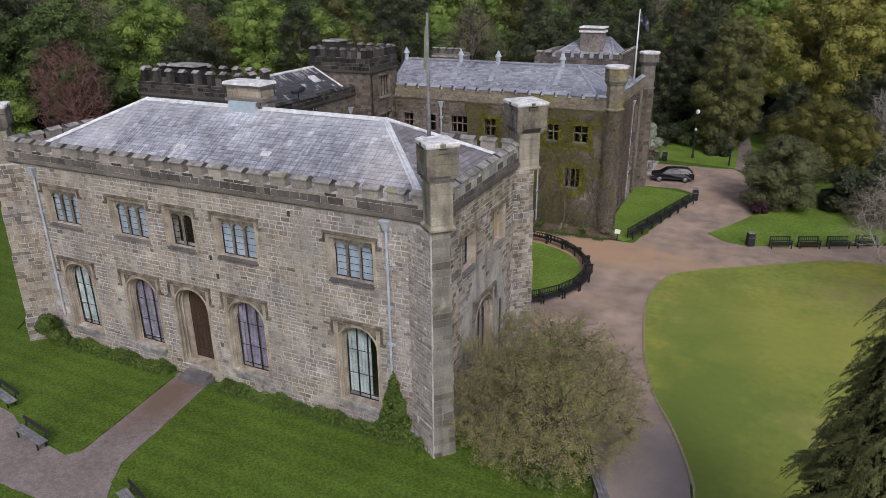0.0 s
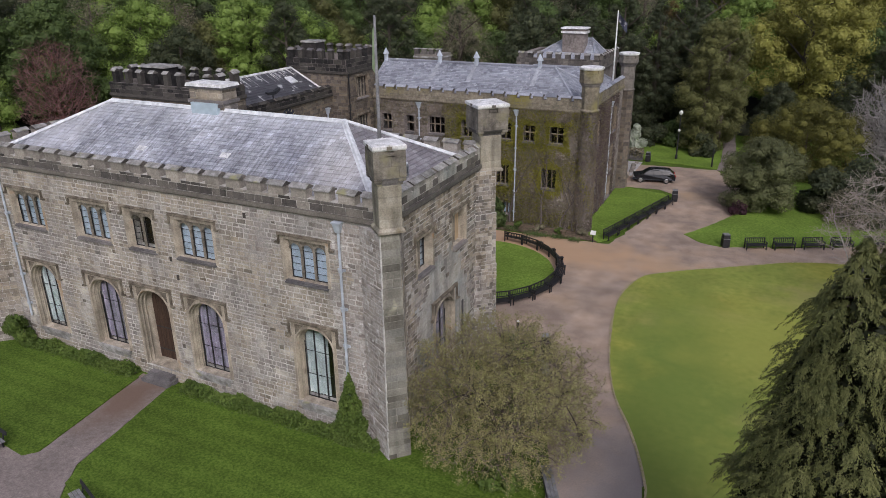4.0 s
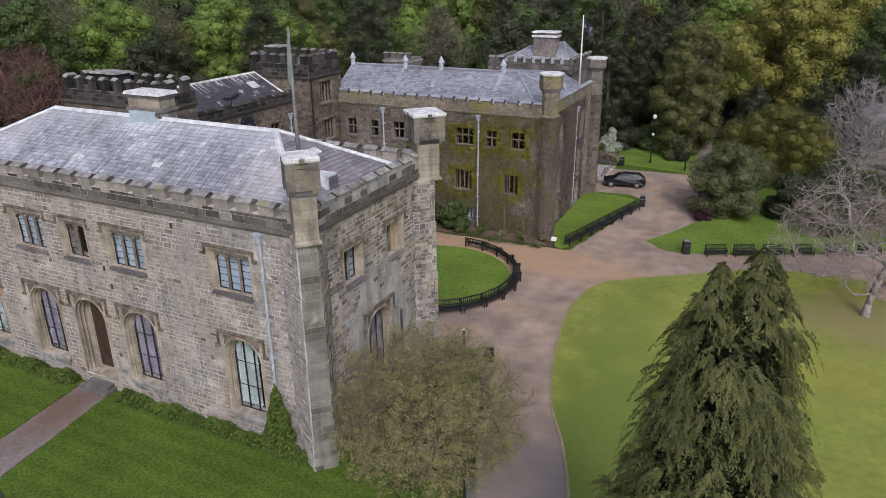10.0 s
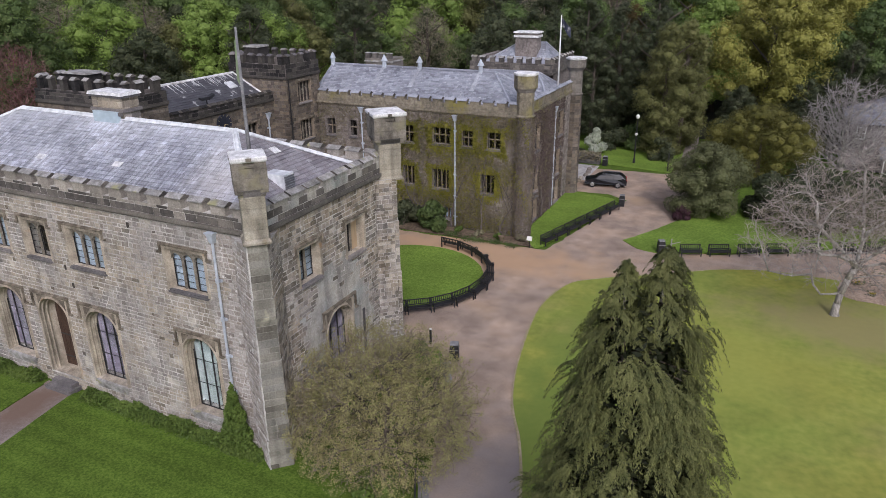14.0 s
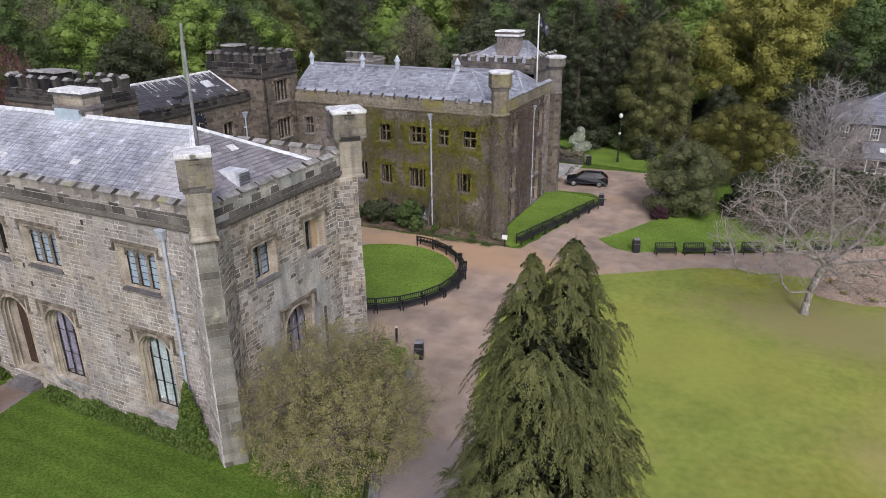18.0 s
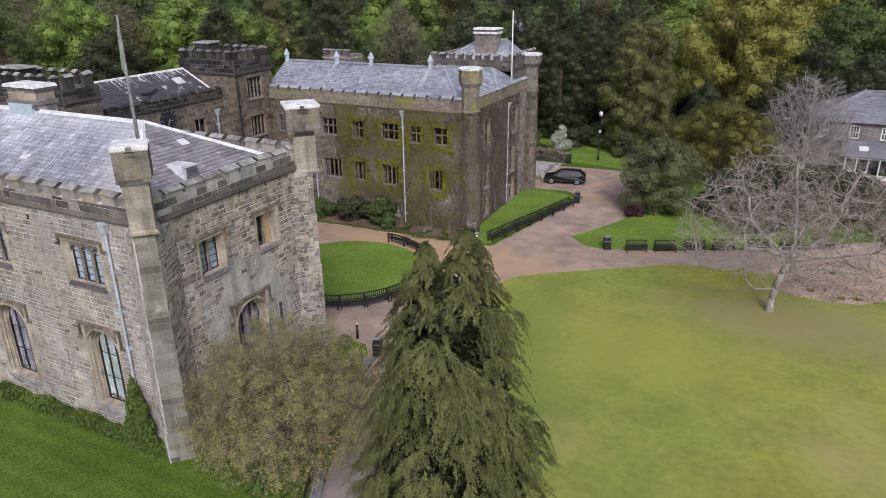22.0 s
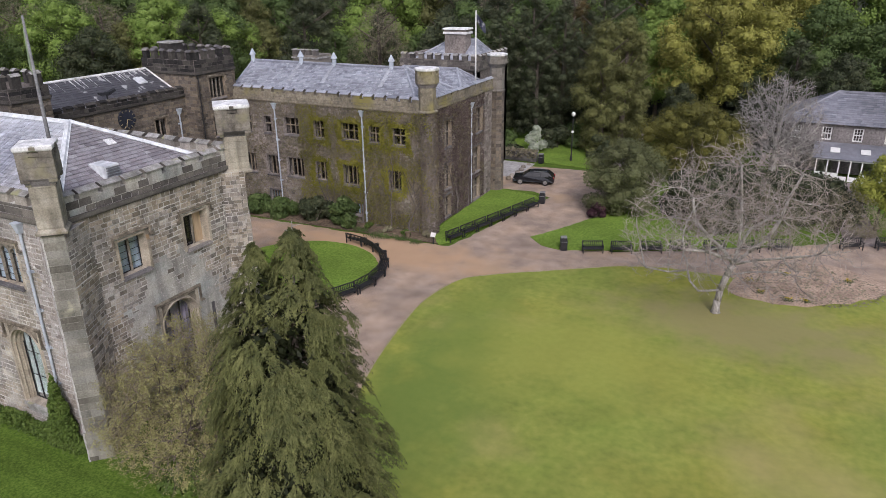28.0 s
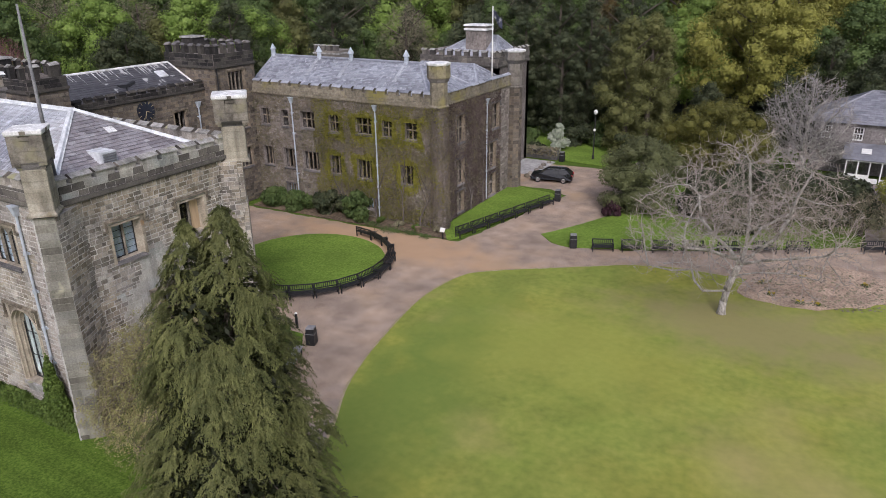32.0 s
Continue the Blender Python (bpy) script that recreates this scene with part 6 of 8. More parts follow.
part("head", Mb().hexa([(-0.15, 0.15, 0.5), (0.2, 0.15, 0.45), (0.2, 0.75, 0.7), (-0.15, 0.75, 0.75), (-0.1, 0.15, 0.7), (0.15, 0.15, 0.68), (0.15, 0.75, 0.85), (-0.1, 0.75, 0.9)]), BLACKPAINT, fl_)
part("inner_wall", Mb().box(-37, CY0 + 0.6, 0, -36.9, CY1 - 0.2, 10.9), INNER_SHADE, clockr)
clk = Mb()
cp = Plane((CX1 + 0.02, 46.6, 10.0), (0, 1, 0), (1, 0, 0))
n = 28
pts = [cp.p(0.82 * math.cos(2 * math.pi * i / n), 0.82 * math.sin(2 * math.pi * i / n), 0.0) for i in range(n)] + [cp.p(0.82 * math.cos(2 * math.pi * i / n), 0.82 * math.sin(2 * math.pi * i / n), 0.1) for i in range(n)]
clk.add(pts, [(i, (i + 1) % n, n + (i + 1) % n, n + i) for i in range(n)] + [tuple(range(n, 2 * n))])
cl = part("clock", clk, CLOCKFACE, clockr, "round dark clock face with gilt hands")
for i in range(12):
    a = 2 * math.pi * i / 12
    k = Mb().tube(cp.p(0.62 * math.cos(a), 0.62 * math.sin(a), 0.11), cp.p(0.78 * math.cos(a), 0.78 * math.sin(a), 0.11), 0.025, 0.025, 4)
    part("hour_mark", k, GILT, cl)
for a, r in ((-0.35, 0.45), (-1.9, 0.66)):
    part("hand", Mb().tube(cp.p(0, 0, 0.13), cp.p(r * math.cos(a), r * math.sin(a), 0.13), 0.035, 0.02, 5), GILT, cl)

# ---- west block behind the south range ----
block = thing("west_block", "battlemented stone block with a square corner turret", "building")
BX0, BX1, BY0, BY1 = -40.2, -30.8, 35.7, 38.5
for pl, ln in ((Plane((BX0, BY0, 0), (1, 0, 0), (0, -1, 0)), BX1 - BX0), (Plane((BX1, BY0, 0), (0, 1, 0), (1, 0, 0)), BY1 - BY0), (Plane((BX1, BY1, 0), (-1, 0, 0), (0, 1, 0)), BX1 - BX0), (Plane((BX0, BY1, 0), (0, -1, 0), (-1, 0, 0)), BY1 - BY0)):
    stone_wall(block, "wall", pl, ln, 0, 13.4, [], 0.5, 51, None, SOOT, (0.25, 0.4), (0.4, 0.9))
    crenels(block, pl, ln, 13.25, 14.05, 14.95, 0.3, 1.2, 0.82, BLACKSTONE, cope=COPING)
part("core", Mb().box(BX0 + 0.3, BY0 + 0.3, 0, BX1 - 0.3, BY1 - 0.3, 13.0), WALLFAR, block)
ltn = part("roof_lantern", Mb().box(-38.0, 36.6, 13.0, -35.8, 37.8, 15.05), BLACKSTONE, block)
part("cap", Mb().box(-38.15, 36.45, 15.05, -35.65, 37.95, 15.17, 0.04), COPING, ltn)
part("roof", Mb().box(BX0 + 0.4, BY0 + 0.4, 13.0, BX1 - 0.4, BY1 - 0.4, 13.3), LEAD, block)

# ---- north block and its chimney ----
nb = thing("north_block", "far battlemented stone block with slate roof and chimney", "building")
QX0, QX1, QY0, QY1 = -24.6, -15.4, 75.0, 83.0
for pl, ln in ((Plane((QX0, QY0, 0), (1, 0, 0), (0, -1, 0)), QX1 - QX0), (Plane((QX1, QY0, 0), (0, 1, 0), (1, 0, 0)), QY1 - QY0)):
    part("wall", wall_body(pl, ln, 0, 11.5, [(6.5, 7.4, 9.3, 10.8)] if ln > 10 else [], 0.6), WALLFAR, nb)
    crenels(nb, pl, ln, 11.3, 12.2, 12.8, 0.35, 1.0, 0.5, GRIMY, face=GRIMY, cope=COPING)
part("wall", Mb().box(QX0, QY1 - 0.6, 0, QX1, QY1, 12.5).box(QX0, QY0 + 0.6, 0, QX0 + 0.6, QY1 - 0.6, 12.5), WALLFAR, nb)
hip_roof(nb, QX0 + 0.6, QX1 - 0.6, QY0 + 0.6, QY1 - 0.6, 11.6, -20.4, -17.6, 79.5, 13.9, SLATE_FAR, w=(0.5, 0.8), row=0.35, seed=65, cap=SLATE_FAR)
nch = part("chimney", Mb().box(-20.3, 77.3, 12, -17.9, 78.7, 14.6), WALLFAR, nb)
part("coping", Mb().box(-20.45, 77.15, 14.6, -17.75, 78.85, 14.82), LEADCAP, nch)
part("upper_course", Mb().box(-20.35, 77.25, 14.82, -17.85, 78.75, 15.05), WALLFAR, nch)
part("cap", Mb().box(-20.5, 77.1, 15.05, -17.7, 78.9, 15.2, 0.05), LEADCAP, nch)
stk = thing("chimney_stack", "small battlemented stone chimney stack behind the roof", "chimney")
part("shaft", Mb().box(-33.4, 68, 0, -30.3, 70.5, 12.9), GRIMY, stk)
part("string_course", Mb().box(-33.5, 67.9, 12.55, -30.2, 70.6, 12.7), COPING, stk)
for i in range(4):
    part("merlon", Mb().box(-33.4 + 0.85 * i, 68, 12.9, -32.9 + 0.85 * i, 68.4, 13.4), GRIMY, stk)
    part("coping", Mb().box(-33.45 + 0.85 * i, 67.95, 13.4, -32.85 + 0.85 * i, 68.45, 13.48, 0.03), COPING, stk)
FLAG_DARK = mat("dark_flag_cloth", [(0.03, 0.035, 0.06), (0.06, 0.065, 0.1), (0.5, 0.5, 0.5)], 3, 0.9, 0.1, 30)
pole2 = thing("flagpole", "slim white flagpole on the wing's roof", "flagpole", (-12.6, 68.2, 10.4))
part("pole", Mb().tube((0, 0, 0), (0, 0, 7.1), 0.09, 0.05, 8), WHITEPAINT, pole2, smooth=True)
fq = []
for i in range(7):
    a, b = i / 7, (i + 1) / 7
    w0, w1 = 0.12 * math.sin(a * 7), 0.12 * math.sin(b * 7)
    fq.append([(0.9 * a, w0, 6.9 - 0.9 * a), (0.9 * b, w1, 6.9 - 0.9 * b), (0.9 * b, w1 + 0.05, 6.2 - 1.1 * b), (0.9 * a, w0 + 0.05, 6.2 - 1.1 * a)])
part("flag", quads_mesh("flag", np.array(fq), FLAG_DARK), None, pole2, "limp dark blue and white flag")


# ---- plants ----
def leaf_quads(rs, centres, size, flat=0.5, squash=1.0, droop=None, out=None, face=None):
    """Loose leaf quads at the given centres, each turned at random."""
    n = len(centres)
    nrm = rs.normal(size=(n, 3))
    nrm[:, 2] = np.abs(nrm[:, 2]) + flat
    if out is not None:
        nrm = rs.normal(size=(n, 3)) * 0.5 + out + np.array([0, 0, 0.25])
    nrm /= np.linalg.norm(nrm, axis=1, keepdims=True)
    t = np.cross(nrm, rs.normal(size=(n, 3)))
    t /= np.linalg.norm(t, axis=1, keepdims=True) + 1e-9
    if droop is not None:
        t = droop
        nrm = np.cross(t, rs.normal(size=(n, 3)))
        if face is not None:
            nrm = face + rs.normal(size=(n, 3)) * 0.35
            nrm -= t * np.sum(nrm * t, axis=1, keepdims=True)
        nrm /= np.linalg.norm(nrm, axis=1, keepdims=True) + 1e-9
    b = np.cross(nrm, t)
    s = (size * rs.uniform(0.6, 1.35, n))[:, None]
    t, b = t * s, b * s * squash
    return np.stack([centres - t * 0.5 - b * 0.25, centres + b * 0.5 - t * 0.05, centres + t * 0.6, centres - b * 0.5 + t * 0.05], axis=1)


def lobes(rs, height, radius, base, count, spread, lump=1.0):
    """Centres and radii of the lumps that make up a crown."""
    out = []
    for i in range(count):
        f = (i + 0.5) / count
        z = base + (height - base) * f
        a = rs.uniform(0, 2 * math.pi)
        prof = math.sin(math.pi * min(1, (0.18 + 0.82 * f))) ** 0.6
        r = radius * prof * spread * math.sqrt(rs.uniform(0.1, 1))
        out.append((r * math.cos(a), r * math.sin(a), z, lump * radius * rs.uniform(0.3, 0.5) * (0.6 + 0.4 * prof)))
    return out


def crown(name, seed, height, radius, base, count, leaves, leaf, material, spread=0.75, squash=1.0, flat=0.5, core=0.66, lump=1.0):
    rs = np.random.RandomState(seed)
    lb = np.array(lobes(rs, height - radius * 0.25, radius, base, count, spread, lump))

    def exposed(p, k, depth):
        """Which points of lump k lie outside all the other lumps."""
        d = (p[:, None, :] - lb[None, :, :3]) / np.array([1, 1, 0.8])
        inside = np.linalg.norm(d, axis=2) < lb[None, :, 3] * depth
        inside[:, k] = False
        return ~inside.any(axis=1)

    cs, outs = [], []
    for k, (x, y, z, r) in enumerate(lb):
        n = int(leaves * 4 * r * r / np.sum(lb[:, 3] ** 2)) + 20
        d = rs.normal(size=(n, 3))
        d /= np.linalg.norm(d, axis=1, keepdims=True)
        rad = r * (1 - 0.35 * rs.uniform(0, 1, n) ** 2.0) * rs.uniform(0.88, 1.12, n)
        p = d * rad[:, None] * np.array([1, 1, 0.8]) + np.array([x, y, z])
        ok = exposed(p, k, 0.82)
        cs.append(p[ok])
        outs.append(d[ok])
    c, o = np.concatenate(cs), np.concatenate(outs)
    pick = rs.permutation(len(c))[:leaves]
    q = [leaf_quads(rs, c[pick], leaf, flat, squash, None, o[pick])]
    if core:
        # the dense inside of each lump, as small uneven facets
        nu, nv = 9, 6
        for k, (x, y, z, r) in enumerate(lb):
            u, v = np.meshgrid(np.linspace(0, 2 * np.pi, nu + 1), np.linspace(-1.45, 1.5, nv + 1), indexing="ij")
            g = r * core * rs.uniform(0.86, 1.1, u.shape)
            g[-1] = g[0]
            p = np.stack([x + g * np.cos(u) * np.cos(v), y + g * np.sin(u) * np.cos(v), z + 0.8 * g * np.sin(v)], axis=-1)
            f = np.stack([p[:-1, :-1], p[1:, :-1], p[1:, 1:], p[:-1, 1:]], axis=2).reshape(-1, 4, 3)
            q.append(f[exposed(f.mean(axis=1), k, core * 0.9)])
    return quads_mesh(name, np.concatenate(q), material)


def simple_trunk(height, r):
    mb = Mb().lathe(0, 0, [(r * 1.5, -0.6), (r, 0.8), (r * 0.75, height * 0.5), (r * 0.25, height * 0.85)], 8)
    for i in range(6):
        a, z = 2.4 * i, height * (0.35 + 0.07 * i)
        mb.tube((0, 0, z), (math.cos(a) * height * 0.2, math.sin(a) * height * 0.2, z + height * 0.14), r * 0.4, r * 0.12, 5)
    return mb


TREE_KINDS = {}


def tree_kind(key, label, height, radius, base, count, leaves, leaf, material, seed, **kw):
    """A first tree of a kind, kept out of sight far behind the woods until it is copied."""
    ob = thing("tree", label, "tree", group="woodland trees")
    part("trunk", simple_trunk(height, height * 0.018 + 0.05), BARK, ob)
    part("crown", crown("crown", seed, height, radius, base, count, leaves, leaf, material, **kw), None, ob)
    TREE_KINDS[key] = [ob, False]


def plant(key, x, y, s=1.0, turn=0.0, sz=None, z=None):
    ob, used = TREE_KINDS[key]
    m = pose(x, y, ground_height(x, y) if z is None else z, 0, 0, turn)
    if not used:
        TREE_KINDS[key][1] = True
        ob.matrix_basis = m @ Matrix.Diagonal((s, s, sz or s, 1))
        return ob
    ob = copy_thing(ob, m)
    ob.scale = (s, s, sz or s)
    return ob


tree_kind("bright", "spring-green broadleaf tree in full fresh leaf", 17, 6.2, 4, 90, 22000, 0.2, L_BRIGHT, 1, lump=0.62, spread=0.95, core=0.5)
tree_kind("green", "tall mid-green broadleaf woodland tree", 18, 6.0, 3, 90, 20000, 0.21, L_GREEN, 2, lump=0.62, spread=0.95, core=0.5)
tree_kind("green_b", "broad mid-green spreading woodland tree", 16, 6.8, 2.5, 90, 22000, 0.21, L_GREEN, 12, lump=0.62, spread=0.95, core=0.5)
tree_kind("dark", "dark narrow evergreen woodland tree", 19, 4.6, 1.5, 90, 18000, 0.22, L_DARK, 3, squash=0.5, lump=0.66, spread=0.9, core=0.5)
tree_kind("dark_b", "dark green shaded woodland tree", 17, 6.0, 1.5, 90, 20000, 0.21, L_DARK, 13, lump=0.62, spread=0.95, core=0.5)
tree_kind("olive", "olive-brown woodland tree coming into leaf", 17, 5.6, 3, 90, 20000, 0.2, L_OLIVE, 4, lump=0.62, spread=0.95, core=0.5)
tree_kind("yellow", "yellow-green oak in young leaf", 19, 7.4, 4, 150, 42000, 0.18, L_YELLOW, 5, lump=0.5, spread=1.0, core=0.45)
tree_kind("twiggy", "bare grey-brown woodland tree with fine twigs", 16, 5.2, 3, 40, 12000, 0.3, L_TWIG, 6, squash=0.14, core=0.0, lump=0.8)
tree_kind("cypress", "tall columnar olive-green cypress", 15, 3.4, 0.6, 110, 24000, 0.18, L_OLIVE, 7, spread=0.8, squash=0.5, lump=0.66, core=0.5)
tree_kind("pine", "dark tiered conifer at the wood edge", 20, 3.8, 1.0, 110, 20000, 0.22, L_DARK, 8, spread=0.85, squash=0.4, lump=0.66, core=0.5)
tree_kind("bronze", "bronze-tinted conifer at the wood edge", 19, 3.6, 1.0, 110, 20000, 0.2, L_BRONZE, 18, spread=0.85, squash=0.4, lump=0.66, core=0.5)


def branching(seed, fork, attract, tip, reach=3.2, kill=0.7, step=0.33, power=2.05, stems=(), jitter=0.1, twigs=2):
    """Branches that grow from the trunk towards points scattered through the crown; returns (limbs, twigs, trunk radius, twig ends)."""
    rs = np.random.RandomState(seed)
    pos, par = [np.zeros(3)], [-1]
    for p in fork:
        pos.append(np.array(p, float))
        par.append(len(pos) - 2)
    for stem in stems:
        last = stem[0]
        for p in stem[1]:
            pos.append(np.array(p, float))
            par.append(last)
            last = len(pos) - 1
    att = np.array(attract)
    best = np.full(len(att), 1e9)
    near = np.zeros(len(att), int)
    done, grown = 0, {}
    for it in range(120):
        for i in range(done, len(pos)):
            d = np.linalg.norm(att - pos[i], axis=1)
            m = d < best
            best[m], near[m] = d[m], i
        done = len(pos)
        live = best > kill
        att, best, near = att[live], best[live], near[live]
        if not len(att):
            break
        pull = {}
        lim = reach if it > 12 else 99
        for a, b, k in zip(att, best, near):
            if b < lim:
                pull.setdefault(k, []).append((a - pos[k]) / b)
        if not pull:
            break
        for k, v in pull.items():
            d = np.sum(v, axis=0) + rs.normal(size=3) * jitter * len(v) ** 0.5
            d /= np.linalg.norm(d) + 1e-9
            q = pos[k] + d * step
            kids = grown.setdefault(k, [])
            if any(np.linalg.norm(q - e) < step * 0.45 for e in kids):
                q = pos[k] + v[rs.randint(len(v))] * step
                if any(np.linalg.norm(q - e) < step * 0.45 for e in kids):
                    continue
            kids.append(q)
            pos.append(q)
            par.append(k)
    n = len(pos)
    acc = np.zeros(n)
    rad = np.zeros(n)
    for i in range(n - 1, 0, -1):
        rad[i] = max(tip, acc[i] ** (1 / power))
        acc[par[i]] += rad[i] ** power
    rad[0] = max(tip, acc[0] ** (1 / power))
    mb, thin, ends = Mb(), Mb(), []
    for i in range(1, n):
        r0 = min(rad[par[i]], rad[i] * 1.25) if par[i] else rad[i]
        (thin if rad[i] < tip * 1.5 else mb).tube(Vector(pos[par[i]]), Vector(pos[i]), r0, rad[i], 7 if rad[i] > 0.06 else (5 if rad[i] > 0.025 else 3))
        if rad[i] < tip * 2.6:
            along = pos[i] - pos[par[i]]
            for _ in range(twigs + (1 if acc[i] == 0 else 0)):
                d = along / (np.linalg.norm(along) + 1e-9) * 0.7 + rs.normal(size=3) * 0.5 + np.array([0, 0, 0.12])
                a, b = pos[i] + d * step * rs.uniform(0.5, 1.0), None
                b = a + (d + rs.normal(size=3) * 0.45) * step * rs.uniform(0.5, 1.1)
                thin.tube(Vector(pos[i]), Vector(a), tip * 0.85, tip * 0.7, 3)
                thin.tube(Vector(a), Vector(b), tip * 0.7, tip * 0.45, 3)
                ends.append(b)
    return mb, thin, rad[0], ends


def dome_points(seed, n, cx, cy, cz, rx, ry, rz, low, shell=0.45):
    """Points through a domed crown, denser towards its outside."""
    rs = np.random.RandomState(seed)
    out = []
    while len(out) < n:
        d = rs.normal(size=3)
        d /= np.linalg.norm(d)
        r = (1 - rs.uniform(0, 1) ** 1.3 * (1 - shell)) * rs.uniform(0.9, 1.06)
        p = np.array([cx + d[0] * rx * r, cy + d[1] * ry * r, cz + d[2] * rz * r])
        if p[2] > low:
            out.append(p)
    return out
# a near-black sheet laid over the ground where the wood stands
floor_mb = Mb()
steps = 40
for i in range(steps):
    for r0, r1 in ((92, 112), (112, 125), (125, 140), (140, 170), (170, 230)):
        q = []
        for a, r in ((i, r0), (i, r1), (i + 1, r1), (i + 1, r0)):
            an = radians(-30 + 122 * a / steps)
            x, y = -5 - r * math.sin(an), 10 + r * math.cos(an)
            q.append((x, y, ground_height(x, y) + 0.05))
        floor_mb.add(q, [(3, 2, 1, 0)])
solid("woodland_floor", floor_mb, WOODS_FLOOR, "very dark ground sheet under the wood", "ground", kind="structure")

rng = random.Random(5)
# belts of woodland: an arc from the west round to the north-east
for belt, (r0, r1, step, s0) in enumerate(((100, 107, 5.6, 0.88), (109, 118, 5.8, 1.08), (122, 134, 8.0, 1.35))):
    a = -26.0
    while a < 84:
        r = rng.uniform(r0, r1)
        x, y = -5 - r * math.sin(radians(a)), 10 + r * math.cos(radians(a))
        a += math.degrees(step / r) * rng.uniform(0.8, 1.3)
        if belt == 0 and (x > -24 or 55 < y < 72 and x < -70):
            continue
        if belt == 1 and x > 8:
            continue
        if x > -14:
            key = rng.choice(["green", "green_b", "bright", "yellow", "olive", "dark_b", "green"])
        elif x > -50:
            key = rng.choice(["dark", "dark_b", "green", "green_b", "twiggy", "olive", "pine", "green", "twiggy"])
        else:
            key = rng.choice(["green", "green_b", "olive", "dark_b", "twiggy", "bright", "dark", "green"])
        plant(key, x, y, s0 * rng.uniform(0.85, 1.15), rng.uniform(0, 360))
# trees that stand out in front of the wood
for key, x, y, s, turn in (("bright", -82, 77, 1.1, 10), ("bright", -71, 86, 1.12, 80), ("bright", -64, 90, 1.0, 200), ("olive", -77, 79, 0.85, 30), ("dark_b", -72, 74, 0.9, 130), ("green", -86, 66, 1.1, 0), ("green", -92, 58, 1.1, 70),
                           ("dark", -62, 84, 0.95, 10), ("dark", -50, 92, 1.0, 60), ("twiggy", -42, 99, 1.1, 30), ("dark_b", -31, 100, 1.0, 200), ("green_b", -24, 104, 1.0, 90),
                           ("pine", -18.5, 100, 0.95, 0), ("pine", -13.5, 98, 0.9, 120), ("pine", -22, 97, 0.85, 210), ("pine", -10, 103, 1.0, 50), ("dark", -16, 95, 0.72, 20), ("bronze", -13.2, 104.5, 0.92, 300), ("dark", -8.5, 98, 0.8, 300),
                           ("cypress", -6.2, 90.5, 1.08, 0), ("cypress", -5.0, 97.0, 0.95, 140), ("cypress", -4.6, 94.0, 1.1, 250), ("dark_b", 1.5, 97, 0.5, 15),
                           ("yellow", 4.0, 111, 1.12, 0), ("yellow", 9.5, 117, 0.85, 150), ("bright", -4.0, 112, 0.9, 40), ("green", 16, 118, 1.0, 10), ("green_b", 23, 117, 0.95, 120), ("green", 30, 115, 1.0, 240), ("green_b", 38, 112, 1.0, 20), ("olive", 27, 108, 0.7, 0), ("dark_b", 9, 106, 0.5, 40), ("dark", 13.5, 107, 0.7, 90), ("dark_b", 19, 106, 0.7, 200), ("green_b", 12, 112, 0.9, 0)):
    plant(key, x, y, s, turn)


